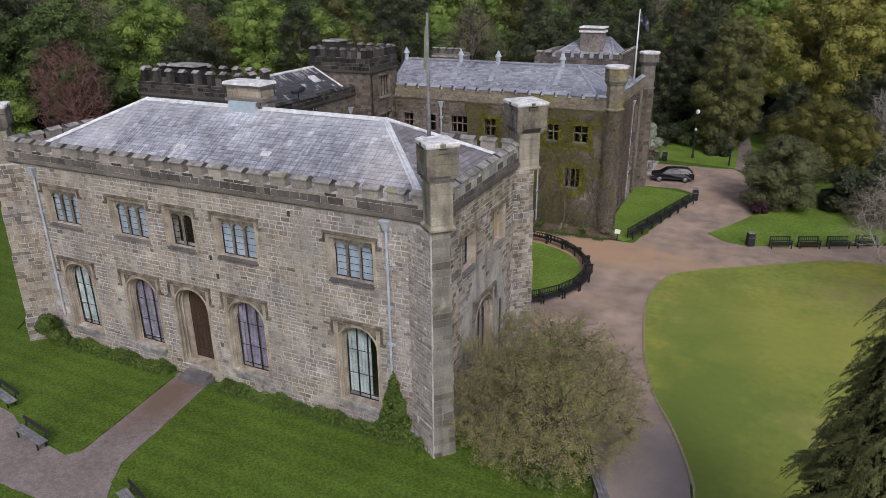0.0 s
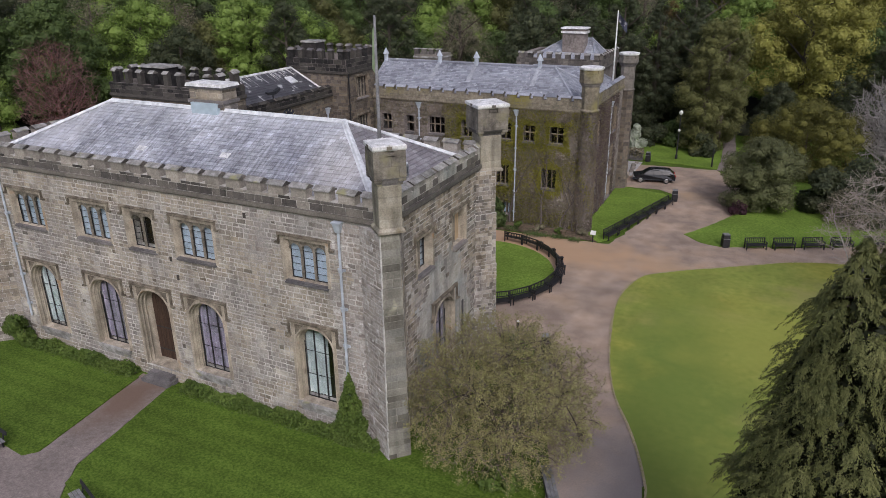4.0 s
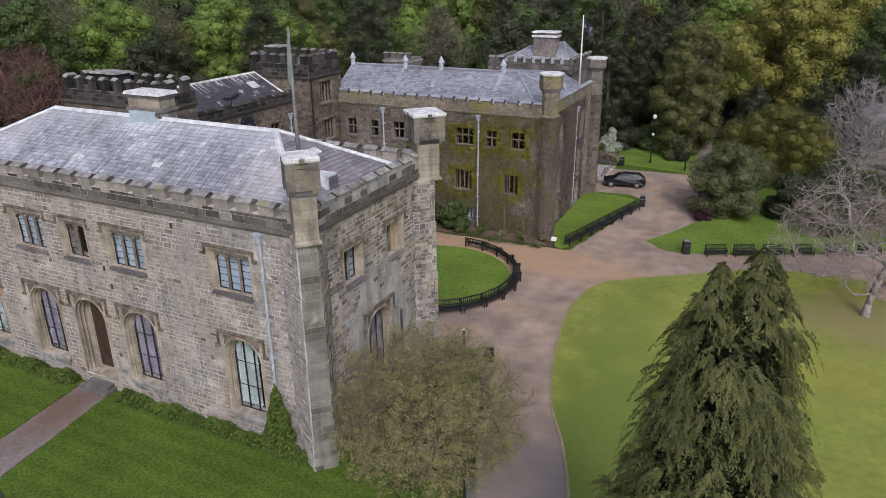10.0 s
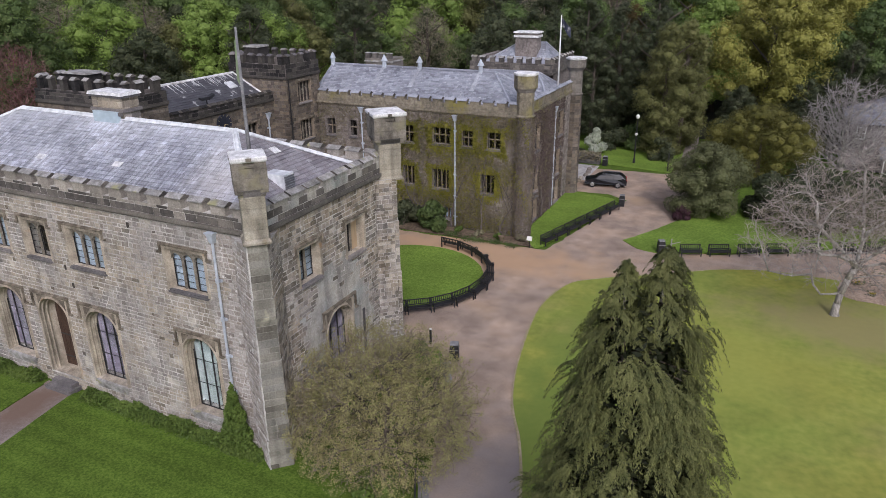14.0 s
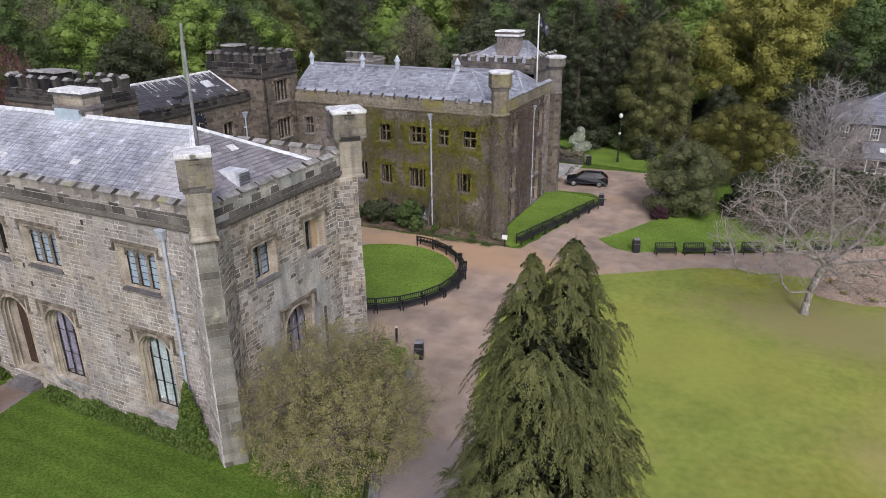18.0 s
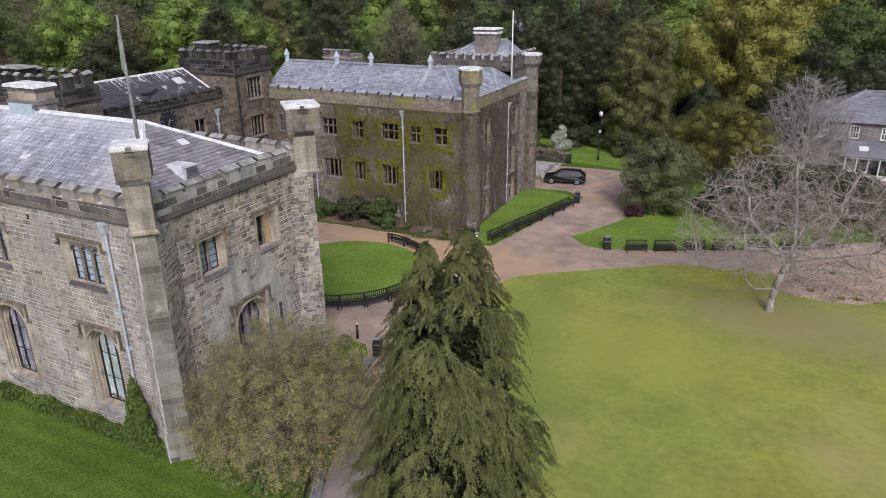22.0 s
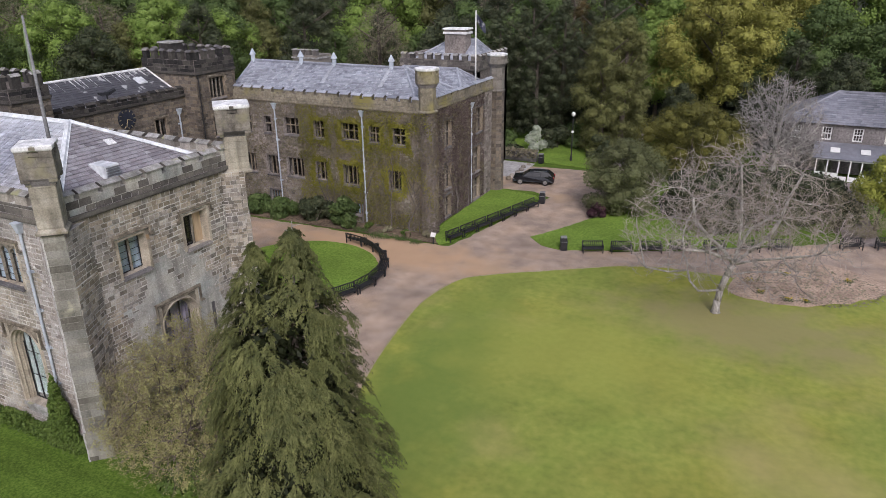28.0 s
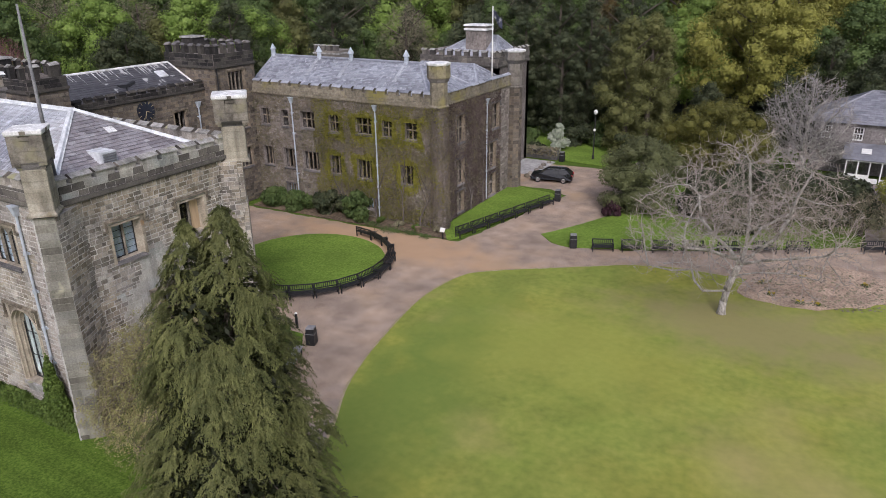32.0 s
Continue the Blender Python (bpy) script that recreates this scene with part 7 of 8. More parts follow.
# ---- trees and shrubs near the house ----
def conifer():
    """A drooping false cypress with two leaders: overlapping fans of hanging sprays on hidden boughs."""
    ob = thing("conifer", "drooping olive-green conifer with two leading shoots", "tree", (4.64, 18.85, 0.04))
    part("trunk", Mb().tube((0, 0, -0.2), (0, 0, 9), 0.35, 0.2, 8).tube((0, 0, 9), (0.35, 0.15, 14.2), 0.2, 0.05, 7).tube((0, 0, 9), (-0.4, -0.2, 13.6), 0.14, 0.05, 7), BARK, ob)
    lead = Mb()
    for x, y, z0, x1, y1, z1 in ((0.35, 0.15, 14.2, 0.42, 0.2, 15.75), (-0.4, -0.2, 13.6, -0.46, -0.22, 15.15)):
        lead.tube((x, y, z0), (x1, y1, z1), 0.045, 0.012, 6)
        for i in range(9):
            a, zz = 2.4 * i, z0 + (z1 - z0) * (0.4 + 0.065 * i)
            lead.tube((x1, y1, zz), (x1 + 0.2 * math.cos(a), y1 + 0.2 * math.sin(a), zz + 0.06), 0.012, 0.006, 4)
    part("leading_shoot", lead, BARK_PALE, ob, "pale bare leading shoots")
    rs = np.random.RandomState(9)
    cs, ds, fs, boughs = [], [], [], Mb()
    for k in range(1700):
        z0 = 15.5 - 15.0 * rs.uniform(0, 1) ** (0.85 if k % 4 else 1.5)
        a = rs.uniform(0, 2 * math.pi)
        if z0 < 13.3:
            z0 = 0.6 * round(z0 / 0.6) + 0.22 * math.sin(a * 4 + z0 * 2.1) + rs.normal(0, 0.13)
        d = 15.75 - z0
        if z0 > 13.3:
            ax, ay, d = (0.4, 0.18, d) if rs.uniform() < 0.55 else (-0.44, -0.2, d - 0.6)
            rad = (0.15 + 0.5 * max(0.05, d)) if d > 0 else 0.0
            if d <= 0:
                continue
        else:
            ax, ay, rad = 0.0, 0.0, 0.97 * math.sqrt(d)
        rad *= (0.95 + 0.06 * math.sin(a * 3 + z0 * 1.9) + 0.05 * math.sin(a * 5 - z0 * 3.3)) * (rs.uniform(0.8, 1.12) if k % 4 else rs.uniform(0.5, 0.8))
        o, side = np.array([math.cos(a), math.sin(a), 0]), np.array([-math.sin(a), math.cos(a), 0])
        ln = min(0.8, 0.2 + rad * 0.4) * rs.uniform(0.7, 1.25)
        c0 = np.array([ax, ay, z0]) + o * (rad - ln * 0.7) + np.array([0, 0, 0.2 * ln])
        if k % 5 == 0 and rad > 0.8:
            boughs.tube((ax, ay, z0 + 0.1 * rad), tuple(c0), 0.03, 0.012, 4)
        # one fan: a handful of feathery fingers that spread, arch over and hang at their ends
        hang = rs.uniform(0.35, 0.85)
        fingers = int(5 + 5 * ln)
        for j in range(fingers):
            m = int(40 + 40 * ln)
            root, reach, lift = rs.uniform(-0.1, 0.65), rs.uniform(0.3, 0.6), rs.normal(0, 0.11)
            spread = rs.uniform(-1.0, 1.0) * 1.25
            v = rs.uniform(0, 1, (m, 1))
            u = np.clip(root + reach * v, 0.02, 1.2)
            lat = spread * ln * (0.3 * root + 0.75 * reach * v)
            feather = rs.normal(0, 1, (m, 1)) * 0.038 * np.sin(np.pi * np.clip(v * 0.85 + 0.1, 0, 1)) * (0.6 + 0.6 * ln)
            p = c0 + o * u * ln * 0.85 + side * (lat + feather) + np.array([0, 0, lift * ln]) + np.array([0, 0, -1.0]) * (hang * ln * u ** 2.1 + 0.55 * np.abs(lat) * u + 0.6 * np.abs(feather)) + rs.normal(size=(m, 3)) * 0.012
            dd = o * (0.9 - 0.6 * u) + np.array([0, 0, -1.0]) * (0.15 + hang * 1.7 * u) + side * (spread * 0.7 + feather * 9.0) + rs.normal(size=(m, 3)) * 0.18
            cs.append(p)
            ds.append(dd / np.linalg.norm(dd, axis=1, keepdims=True))
            fs.append(np.array([0, 0, 1.0]) * (1.0 - 0.6 * u) + o * (0.3 + 0.7 * u) + side * feather * 5.0)
    q = leaf_quads(rs, np.concatenate(cs), 0.052, squash=0.4, droop=np.concatenate(ds), face=np.concatenate(fs))
    # filler leaves whose near-black colour paints the crown's inner shade
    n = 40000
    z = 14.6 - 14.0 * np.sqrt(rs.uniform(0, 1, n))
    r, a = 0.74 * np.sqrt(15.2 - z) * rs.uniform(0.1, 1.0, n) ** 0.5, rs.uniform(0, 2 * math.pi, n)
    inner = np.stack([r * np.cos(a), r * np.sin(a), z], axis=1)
    tagged(part("inner_foliage", quads_mesh("inner_foliage", leaf_quads(rs, inner, 0.22, 0.0, 0.5), L_CONIFER_SHADE), None, ob), kind="stuff")
    tagged(part("boughwork", boughs, BARK, ob), kind="stuff")
    tagged(part("crown", quads_mesh("crown", q, L_CONIFER), None, ob), kind="stuff")
    return ob


conifer()


BARK_TWIG = mat("brown_twigs", [(0.11, 0.085, 0.068), (0.18, 0.142, 0.118), (0.25, 0.2, 0.165)], 3, 0.95, 0.2, 30)


def budding_tree():
    ob = thing("budding_tree", "low spreading tree with brown twigs and opening yellow-green buds", "tree", (-7.75, 27.0, 0.06))
    stems = [(1, [(math.cos(a) * r * 0.4, math.sin(a) * r * 0.4, 1.5 + 0.3 * h), (math.cos(a + 0.2) * r, math.sin(a + 0.2) * r, 2.0 + h), (math.cos(a + 0.1) * r * 1.7, math.sin(a + 0.1) * r * 1.7, 2.4 + 1.2 * h)])
             for a, r, h in ((0.3, 1.3, 0.4), (1.6, 1.0, 1.0), (2.8, 1.3, 0.5), (4.0, 1.1, 0.8), (5.2, 1.4, 0.3), (0.9, 0.4, 1.5))]
    mb, thin, r, ends = branching(4, [(0.05, 0, 0.6), (0.0, 0.1, 1.1)], dome_points(14, 2700, 0.0, 0.0, 2.5, 4.4, 4.2, 3.6, 0.5, 0.3), 0.011, reach=3.0, kill=0.42, step=0.27, power=2.3, stems=stems, twigs=3)
    part("trunk", Mb().lathe(0, 0, [(r * 1.6, -0.1), (r * 1.15, 0.25), (r, 0.7)], 9), BARK, ob)
    tagged(part("branching", mb, BARK, ob), kind="stuff")
    tagged(part("twigwork", thin, BARK_TWIG, ob), kind="stuff")
    rs = np.random.RandomState(3)
    e = np.array(ends)
    thick = np.clip(0.55 + 0.6 * np.sin(e[:, 0] * 4.1 + 1.0) * np.sin(e[:, 1] * 3.7) + 0.5 * np.sin(e[:, 2] * 5.3 + e[:, 0] * 2.0), 0.05, 1.5)
    c = np.repeat(e, (thick * 110000 / thick.sum() + 1).astype(int), axis=0)
    c = c + rs.normal(size=c.shape) * 0.1
    tagged(part("bud_foliage", quads_mesh("bud_foliage", leaf_quads(rs, c, 0.064, 0.2, 0.6), L_BUD), None, ob), kind="stuff")


budding_tree()


def crowned_tree(name, label, x, y, fork, points, tip, material, seed, stems=(), twig=None, **kw):
    """A leafless tree: a flared trunk, branches that fill its crown, and fine twigs."""
    ob = thing(name, label, "tree", (x, y, 0.03))
    mb, thin, r, ends = branching(seed, fork, points, tip, stems=stems, **kw)
    part("trunk", Mb().lathe(0, 0, [(r * 1.7, -0.1), (r * 1.2, 0.2), (r * 1.02, 0.6), (r * 0.96, 0.9)], 10), material, ob, smooth=True)
    tagged(part("branching", mb, material, ob, smooth=True), kind="stuff")
    tagged(part("twigwork", thin, twig or material, ob), kind="stuff")
    return ob


def limb(*pts):
    """A limb given by how far it runs along the lawn's edge, how high and how far back."""
    return [(0.893 * r - 0.451 * d, 0.451 * r + 0.893 * d, z) for r, z, d in pts]


TWIG_PALE = mat("fine_twigs", [(0.21, 0.175, 0.155), (0.34, 0.29, 0.265), (0.46, 0.41, 0.38)], 2, 0.95, 0.2, 30, None, 0, 0.25, 0.6)
TWIG_GREY = mat("grey_twigs", [(0.24, 0.22, 0.21), (0.34, 0.315, 0.3), (0.42, 0.39, 0.375)], 2, 0.95, 0.2, 30, None, 0, 0.25, 0.6)
crowned_tree("bare_tree", "wide-spreading leafless tree with pale grey bark", 11.8, 52.0, limb((0.05, 0.8, 0), (0.12, 1.6, 0), (0.4, 2.6, 0), (0.7, 3.4, 0)),
             dome_points(8, 2900, 0.5, 0.3, 3.5, 7.0, 6.8, 8.0, 3.5, 0.35), 0.0135, BARK_PALE, 8,
             [(2, limb((-0.7, 1.7, -0.3), (-1.5, 1.8, -0.5), (-2.1, 2.5, -0.5), (-2.3, 3.2, -0.4), (-3.4, 3.0, -0.2), (-4.8, 3.2, 0.2))),
              (4, limb((1.4, 4.3, -0.3), (2.3, 5.3, -0.6), (2.8, 6.6, -0.8), (3.1, 8.0, -0.8), (3.8, 9.4, -0.6))),
              (4, limb((1.0, 4.5, 0.3), (1.2, 5.8, 0.8), (1.25, 7.2, 1.4), (1.0, 9.4, 1.6))),
              (4, limb((0.1, 4.2, 0.2), (-0.9, 5.1, 0.6), (-1.7, 6.0, 1.0), (-1.9, 7.4, 1.2))),
              (4, limb((0.2, 4.0, -0.7), (-0.8, 4.6, -1.7), (-2.2, 5.3, -2.5), (-3.6, 5.6, -3.0))),
              (4, limb((1.6, 4.0, -0.9), (2.9, 4.5, -1.8), (4.4, 4.9, -2.4))),
              (4, limb((1.3, 4.2, 0.9), (2.6, 4.9, 2.4), (4.6, 5.6, 3.2))),
              (3, limb((1.6, 3.0, -0.4), (3.2, 3.1, -0.7), (5.2, 2.7, -0.8)))], twig=TWIG_PALE, kill=0.48, step=0.3, reach=3.0, power=2.35)
crowned_tree("bare_tree", "leafless grey tree beside the cottage", 13.0, 88.5, [(0, 0, 1.2), (0.1, 0, 2.4)], dome_points(21, 2000, 0, 0, 4.0, 4.6, 4.0, 6.6, 2.0, 0.3), 0.022, BARK_PALE, 21, twig=TWIG_GREY, kill=0.5, step=0.36, twigs=3)
crowned_tree("bare_tree", "leafless grey tree near the cottage", 29.0, 88.0, [(0, 0, 1.2), (0.1, 0, 2.2)], dome_points(22, 700, 0, 0, 4.0, 4.4, 4.0, 5.0, 2.0, 0.3), 0.022, BARK_PALE, 22, twig=TWIG_PALE, kill=0.6, step=0.4)
crowned_tree("copper_tree", "dark copper-red twiggy tree at the wood's edge", -82.3, 62.2, [(0, 0, 1.5), (0.1, 0, 3.0)], dome_points(23, 3000, 0, 0, 6.2, 4.8, 4.8, 7.4, 1.2, 0.1), 0.02, TWIG_RED, 23, kill=0.55, step=0.42, twigs=3)


def bush(name, label, x, y, height, radius, leaves, leaf, material, seed, count=14, squash=1.0, base=0.2, spread=0.7, category="shrub", sx=1.0, sy=1.0, turn=0.0, core=0.6, lump=1.0):
    ob = thing(name, label, category, (x, y, 0.03))
    part("stem", Mb().tube((0, 0, -0.1), (0, 0, height * 0.5), radius * 0.06 + 0.02, 0.02, 6).tube((0, 0, 0.1), (radius * 0.4, 0, height * 0.55), 0.04, 0.015, 5).tube((0, 0, 0.1), (-radius * 0.35, radius * 0.2, height * 0.55), 0.04, 0.015, 5), BARK, ob)
    cr = part("foliage", crown("foliage", seed, height, radius, base, count, leaves, leaf, material, spread=spread, squash=squash, core=core, lump=lump), None, ob)
    cr.scale = (sx, sy, 1)
    cr.rotation_euler = (0, 0, radians(turn))
    return ob


L_HOLM = leaf_mat("leaves_holm", [(0.075, 0.086, 0.035), (0.118, 0.13, 0.055), (0.165, 0.175, 0.08)])
L_YEW = leaf_mat("leaves_yew", [(0.066, 0.07, 0.015), (0.115, 0.112, 0.023), (0.165, 0.155, 0.04)])
L_PURPLE = leaf_mat("leaves_purple", [(0.03, 0.012, 0.018), (0.05, 0.02, 0.028), (0.07, 0.03, 0.04)])
L_BLOSSOM = leaf_mat("blossom", [(0.3, 0.34, 0.24), (0.45, 0.48, 0.4), (0.2, 0.26, 0.14)])
bush("holm_oak", "rounded grey-green evergreen oak on the grass", 1.3, 70.6, 7.3, 3.9, 30000, 0.14, L_HOLM, 41, 110, 0.7, category="tree", lump=0.62, spread=0.9, core=0.5)
bush("golden_yew", "broad golden-green yew behind the evergreen oak", 5.0, 85.5, 8.9, 5.7, 36000, 0.2, L_YEW, 42, 140, 0.3, category="tree", core=0.45, lump=0.55, spread=0.95)
bush("evergreen", "dark evergreen shrub under the bare tree", 10.5, 73.0, 5.0, 4.2, 9000, 0.22, L_DARK, 43, 18)
bush("evergreen", "dark evergreen shrub behind the park benches", 16.5, 76.0, 4.2, 4.2, 9000, 0.22, L_DARK, 44, 18)
for x, y, h, r, sd in ((13.0, 69.5, 4.4, 3.6, 61), (19.0, 72.0, 3.8, 3.4, 62), (8.5, 68.5, 3.2, 2.8, 63)):
    bush("leafless_shrub", "brown leafless shrub behind the park benches", x, y, h, r, 6000, 0.3, L_TWIG, sd, 14, 0.1, core=0.0)
for x, y, h, r, sd in ((6.8, 70.5, 4.4, 2.8, 64), (13.5, 73.5, 4.6, 3.2, 65), (10.0, 69.0, 3.0, 2.6, 66)):
    bush("evergreen", "dark evergreen shrub under the bare tree", x, y, h, r, 7000, 0.2, L_DARK, sd, 16)
bush("flowering_shrub", "small white-flowering shrub before the conifers", -13.6, 88.5, 3.4, 1.5, 2500, 0.2, L_BLOSSOM, 46, 10)
bush("purple_shrub", "small round dark purple shrub", -0.2, 67.2, 1.5, 1.0, 1600, 0.16, L_PURPLE, 47, 8)
L_LIME = leaf_mat("leaves_lime", [(0.17, 0.19, 0.03), (0.25, 0.27, 0.045), (0.33, 0.34, 0.07)])
bush("young_tree", "small yellow-green tree in young leaf by the path", 21.9, 73.7, 6.8, 2.5, 7000, 0.18, L_LIME, 48, 20, 0.7, base=2.2, category="tree", core=0.4)
bush("rhododendron", "glossy green shrub against the creeper-clad wall", -19.6, 56.0, 2.7, 1.7, 3000, 0.2, L_GREEN, 49, 10)
bush("rhododendron", "dark green shrub against the creeper-clad wall", -22.6, 55.8, 2.4, 1.8, 3000, 0.2, L_DARK, 50, 10)
bush("rhododendron", "low green shrub against the creeper-clad wall", -26.0, 55.7, 2.0, 1.7, 2600, 0.2, L_GREEN, 51, 10)
bush("rhododendron", "low green shrub in the courtyard bed", -29.0, 55.7, 2.0, 1.6, 2600, 0.2, L_GREEN, 52, 10)
for i, (x, y) in enumerate(((-15.3, 55.9), (-13.4, 55.9), (-11.6, 56.2), (-17.2, 56.0))):
    bush("bedding_plant", "small straggling plant in the brown bed", x, y, 0.6, 0.55, 500, 0.12, L_IVY if i % 2 else L_TWIG, 60 + i, 6)
for i, (x, y, h, r) in enumerate(((-18, 89.5, 2.2, 2.0), (-15.5, 85.8, 1.4, 1.6), (-20.0, 86.0, 1.8, 2.0), (-12, 92, 3.0, 2.5), (-9.5, 93.5, 3.2, 2.5), (-6.0, 88.6, 3.0, 2.0))):
    bush("undergrowth", "dark low shrub at the wood's edge", x, y, h, r, 1800, 0.25, L_DARK if i % 2 else L_GREEN, 70 + i, 9)
bush("copper_haze", "fine copper-red twigs and buds of the woodside tree", -82.3, 62.2, 13.6, 4.8, 9000, 0.18, L_RED, 53, 34, 0.16, category="tree", base=1.5, core=0.0)
for i, (x, y, h, r) in enumerate(((-92, 49, 8.0, 4.0), (-94, 55, 7, 4.0), (-70, 66, 4.0, 3), (-66, 70, 4.5, 3.2))):
    bush("woodside_shrub", "green shrub at the edge of the wood", x, y, h, r, 5000, 0.22, L_GREEN if i % 2 else L_OLIVE, 80 + i, 16)
bush("woodside_shrub", "light green young tree at the edge of the wood", -88.0, 57.5, 10.0, 3.6, 9000, 0.2, L_BRIGHT, 86, 24, 0.8, category="tree")


def ivy_strip():
    """Low ivy along the foot of the south wall, in two runs either side of the door."""
    for x0, x1, seed in ((-37.2, -28.6, 1), (-25.0, -12.6, 2)):
        ob = thing("ivy", "low dark green ivy along the foot of the wall", "ivy", ((x0 + x1) / 2, 24.4, 0.05))
        rs = np.random.RandomState(seed)
        n = int((x1 - x0) * 1500)
        x = rs.uniform(x0, x1, n) - (x0 + x1) / 2
        top = 0.5 + 0.2 * np.sin(x * 2.1) + 0.12 * np.sin(x * 5.3 + 1)
        y = rs.normal(0, 0.24, n)
        z = rs.uniform(0.02, 1, n) * top * (1 - np.clip(np.abs(y) / 0.75, 0, 0.85))
        part("leafage", quads_mesh("leafage", leaf_quads(rs, np.stack([x, y, z], axis=1), 0.095, 0.6), L_IVY), None, ob)
        part("stem", Mb().tube((x0 - (x0 + x1) / 2, 0, 0.05), (x1 - (x0 + x1) / 2, 0, 0.05), 0.03, 0.03, 5), BARK, ob)


ivy_strip()
def ivy_cone(x, y, height, radius, n, seed):
    """Ivy that tapers to a point as it climbs a wall."""
    ob = thing("climbing_ivy", "column of dark ivy climbing beside the rainwater pipe", "ivy", (x, y, 0.05))
    rs = np.random.RandomState(seed)
    f = 1 - np.sqrt(rs.uniform(0, 1, n))
    a, r = rs.uniform(0, 2 * math.pi, n), rs.uniform(0.7, 1.1, n) ** 0.5
    wide = radius * (1 - f) ** 0.8 * (1 + 0.16 * np.sin(f * 23 + a * 2))
    p = np.stack([wide * r * np.cos(a), 0.55 * wide * r * np.sin(a), height * f + rs.normal(0, 0.06, n)], axis=1)
    part("leafage", quads_mesh("leafage", leaf_quads(rs, p, 0.1, 0.3), L_IVY), None, ob)
    part("stem", Mb().tube((0, 0.1, 0), (0, 0.25, height * 0.9), 0.05, 0.015, 6), BARK, ob)


ivy_cone(-14.2, 24.3, 3.75, 0.95, 9000, 55)
bush("climbing_ivy", "dense ivy clump against the turret foot", -37.6, 24.0, 2.1, 1.25, 5200, 0.11, L_IVY, 56, 12, category="ivy", sx=1.1, sy=0.6)
bush("corner_shrub", "small rounded dark shrub against the corner buttress", -10.3, 33.4, 1.9, 1.1, 2600, 0.13, L_TWIG, 57, 9)
bush("corner_shrub", "low bluish-green plant beside the bollard", -10.9, 36.3, 0.6, 0.7, 900, 0.12, L_GREEN, 58, 7)
bush("corner_shrub", "low green shrub under the budding tree", -6.6, 24.6, 0.9, 1.3, 2200, 0.14, L_IVY, 59, 9)


# ---- creeper on the north wing ----
def creeper(pl, length, top, holes, bright, n, seed, name, label, green_from=0.0, density=1.0):
    rs = np.random.RandomState(seed)
    ob = thing(name, label, "creeper", tuple(pl.p(length / 2, 0, 0.1)))
    o = np.array(pl.p(length / 2, 0, 0.1))
    a, b = rs.uniform(0, length, n), rs.uniform(0.1, top, n)
    wob = 0.5 + 0.18 * np.sin(a * 3.1 + b * 2) + rs.normal(0, 0.13, n)
    inside = np.zeros(n, bool)
    ringed = np.zeros(n, bool)
    for h in holes:
        inside |= (a > h[0] - 0.07) & (a < h[1] + 0.07) & (b > h[2] - 0.07) & (b < h[3] + 0.07)
        if h[2] > 1 and h[0] > green_from:
            ringed |= (a > h[0] - wob) & (a < h[1] + wob) & (b > h[2] - wob * 1.15) & (b < h[3] + wob * 0.8)
    patch = np.sin(a * 0.9 + 1) + np.sin(b * 1.3 + a * 0.4) + 0.7 * np.sin(a * 2.3 - b * 1.9)
    yellow = (ringed & (rs.uniform(size=n) < 0.97)) | ((patch > -0.4) & (rs.uniform(size=n) < 0.3) & (a > green_from) & bright)
    if not bright:
        yellow[:] = False
    inside &= ~(ringed & (rs.uniform(size=n) < 0.05))
    pts = np.stack([np.array(pl.o)[i] + np.array(pl.u)[i] * a + np.array(pl.v)[i] * b + np.array(pl.n)[i] * rs.uniform(0.03, 0.13, n) for i in range(3)], axis=1) - o
    brown = ~yellow & ~inside & (rs.uniform(size=n) < density * np.clip(0.75 + 0.25 * patch, 0.15, 1) * np.where(a < green_from, 0.3, 1.0))
    fine = brown & (rs.uniform(size=n) < 0.3)
    stem = L_CREEPER_BROWN if bright else L_CREEPER_BARE
    tagged(part("stemwork", quads_mesh("stemwork", leaf_quads(rs, pts[brown & ~fine], 0.17, 0.0, 0.35), stem), None, ob), kind="stuff")
    tagged(part("tendrilwork", quads_mesh("tendrilwork", leaf_quads(rs, pts[fine], 0.34, 0.0, 0.12), L_TWIG if bright else L_CREEPER_BROWN), None, ob), kind="stuff")
    if bright:
        tagged(part("leafage", quads_mesh("leafage", leaf_quads(rs, pts[yellow & ~inside], 0.115, 0.2, 0.8), L_CREEPER), None, ob), kind="stuff")
        # the thick fringe that frames each window and creeps along its bars
        for h in holes:
            if h[2] < 1 or h[0] < green_from:
                continue
            k = 1500
            side, f, out_ = rs.randint(0, 4, k), rs.uniform(0, 1, k), np.abs(rs.normal(0, 0.16, k))
            fa = np.where(side == 0, h[0] - out_, np.where(side == 1, h[1] + out_, h[0] + (h[1] - h[0]) * f))
            fb = np.where(side == 2, h[2] - out_, np.where(side == 3, h[3] + out_, h[2] + (h[3] - h[2]) * f))
            q = np.stack([np.array(pl.o)[i] + np.array(pl.u)[i] * fa + np.array(pl.v)[i] * fb + np.array(pl.n)[i] * rs.uniform(-0.05, 0.14, k) for i in range(3)], axis=1) - o
            tagged(part("window_fringe", quads_mesh("window_fringe", leaf_quads(rs, q, 0.11, 0.2, 0.8), L_CREEPER), None, ob), kind="stuff")


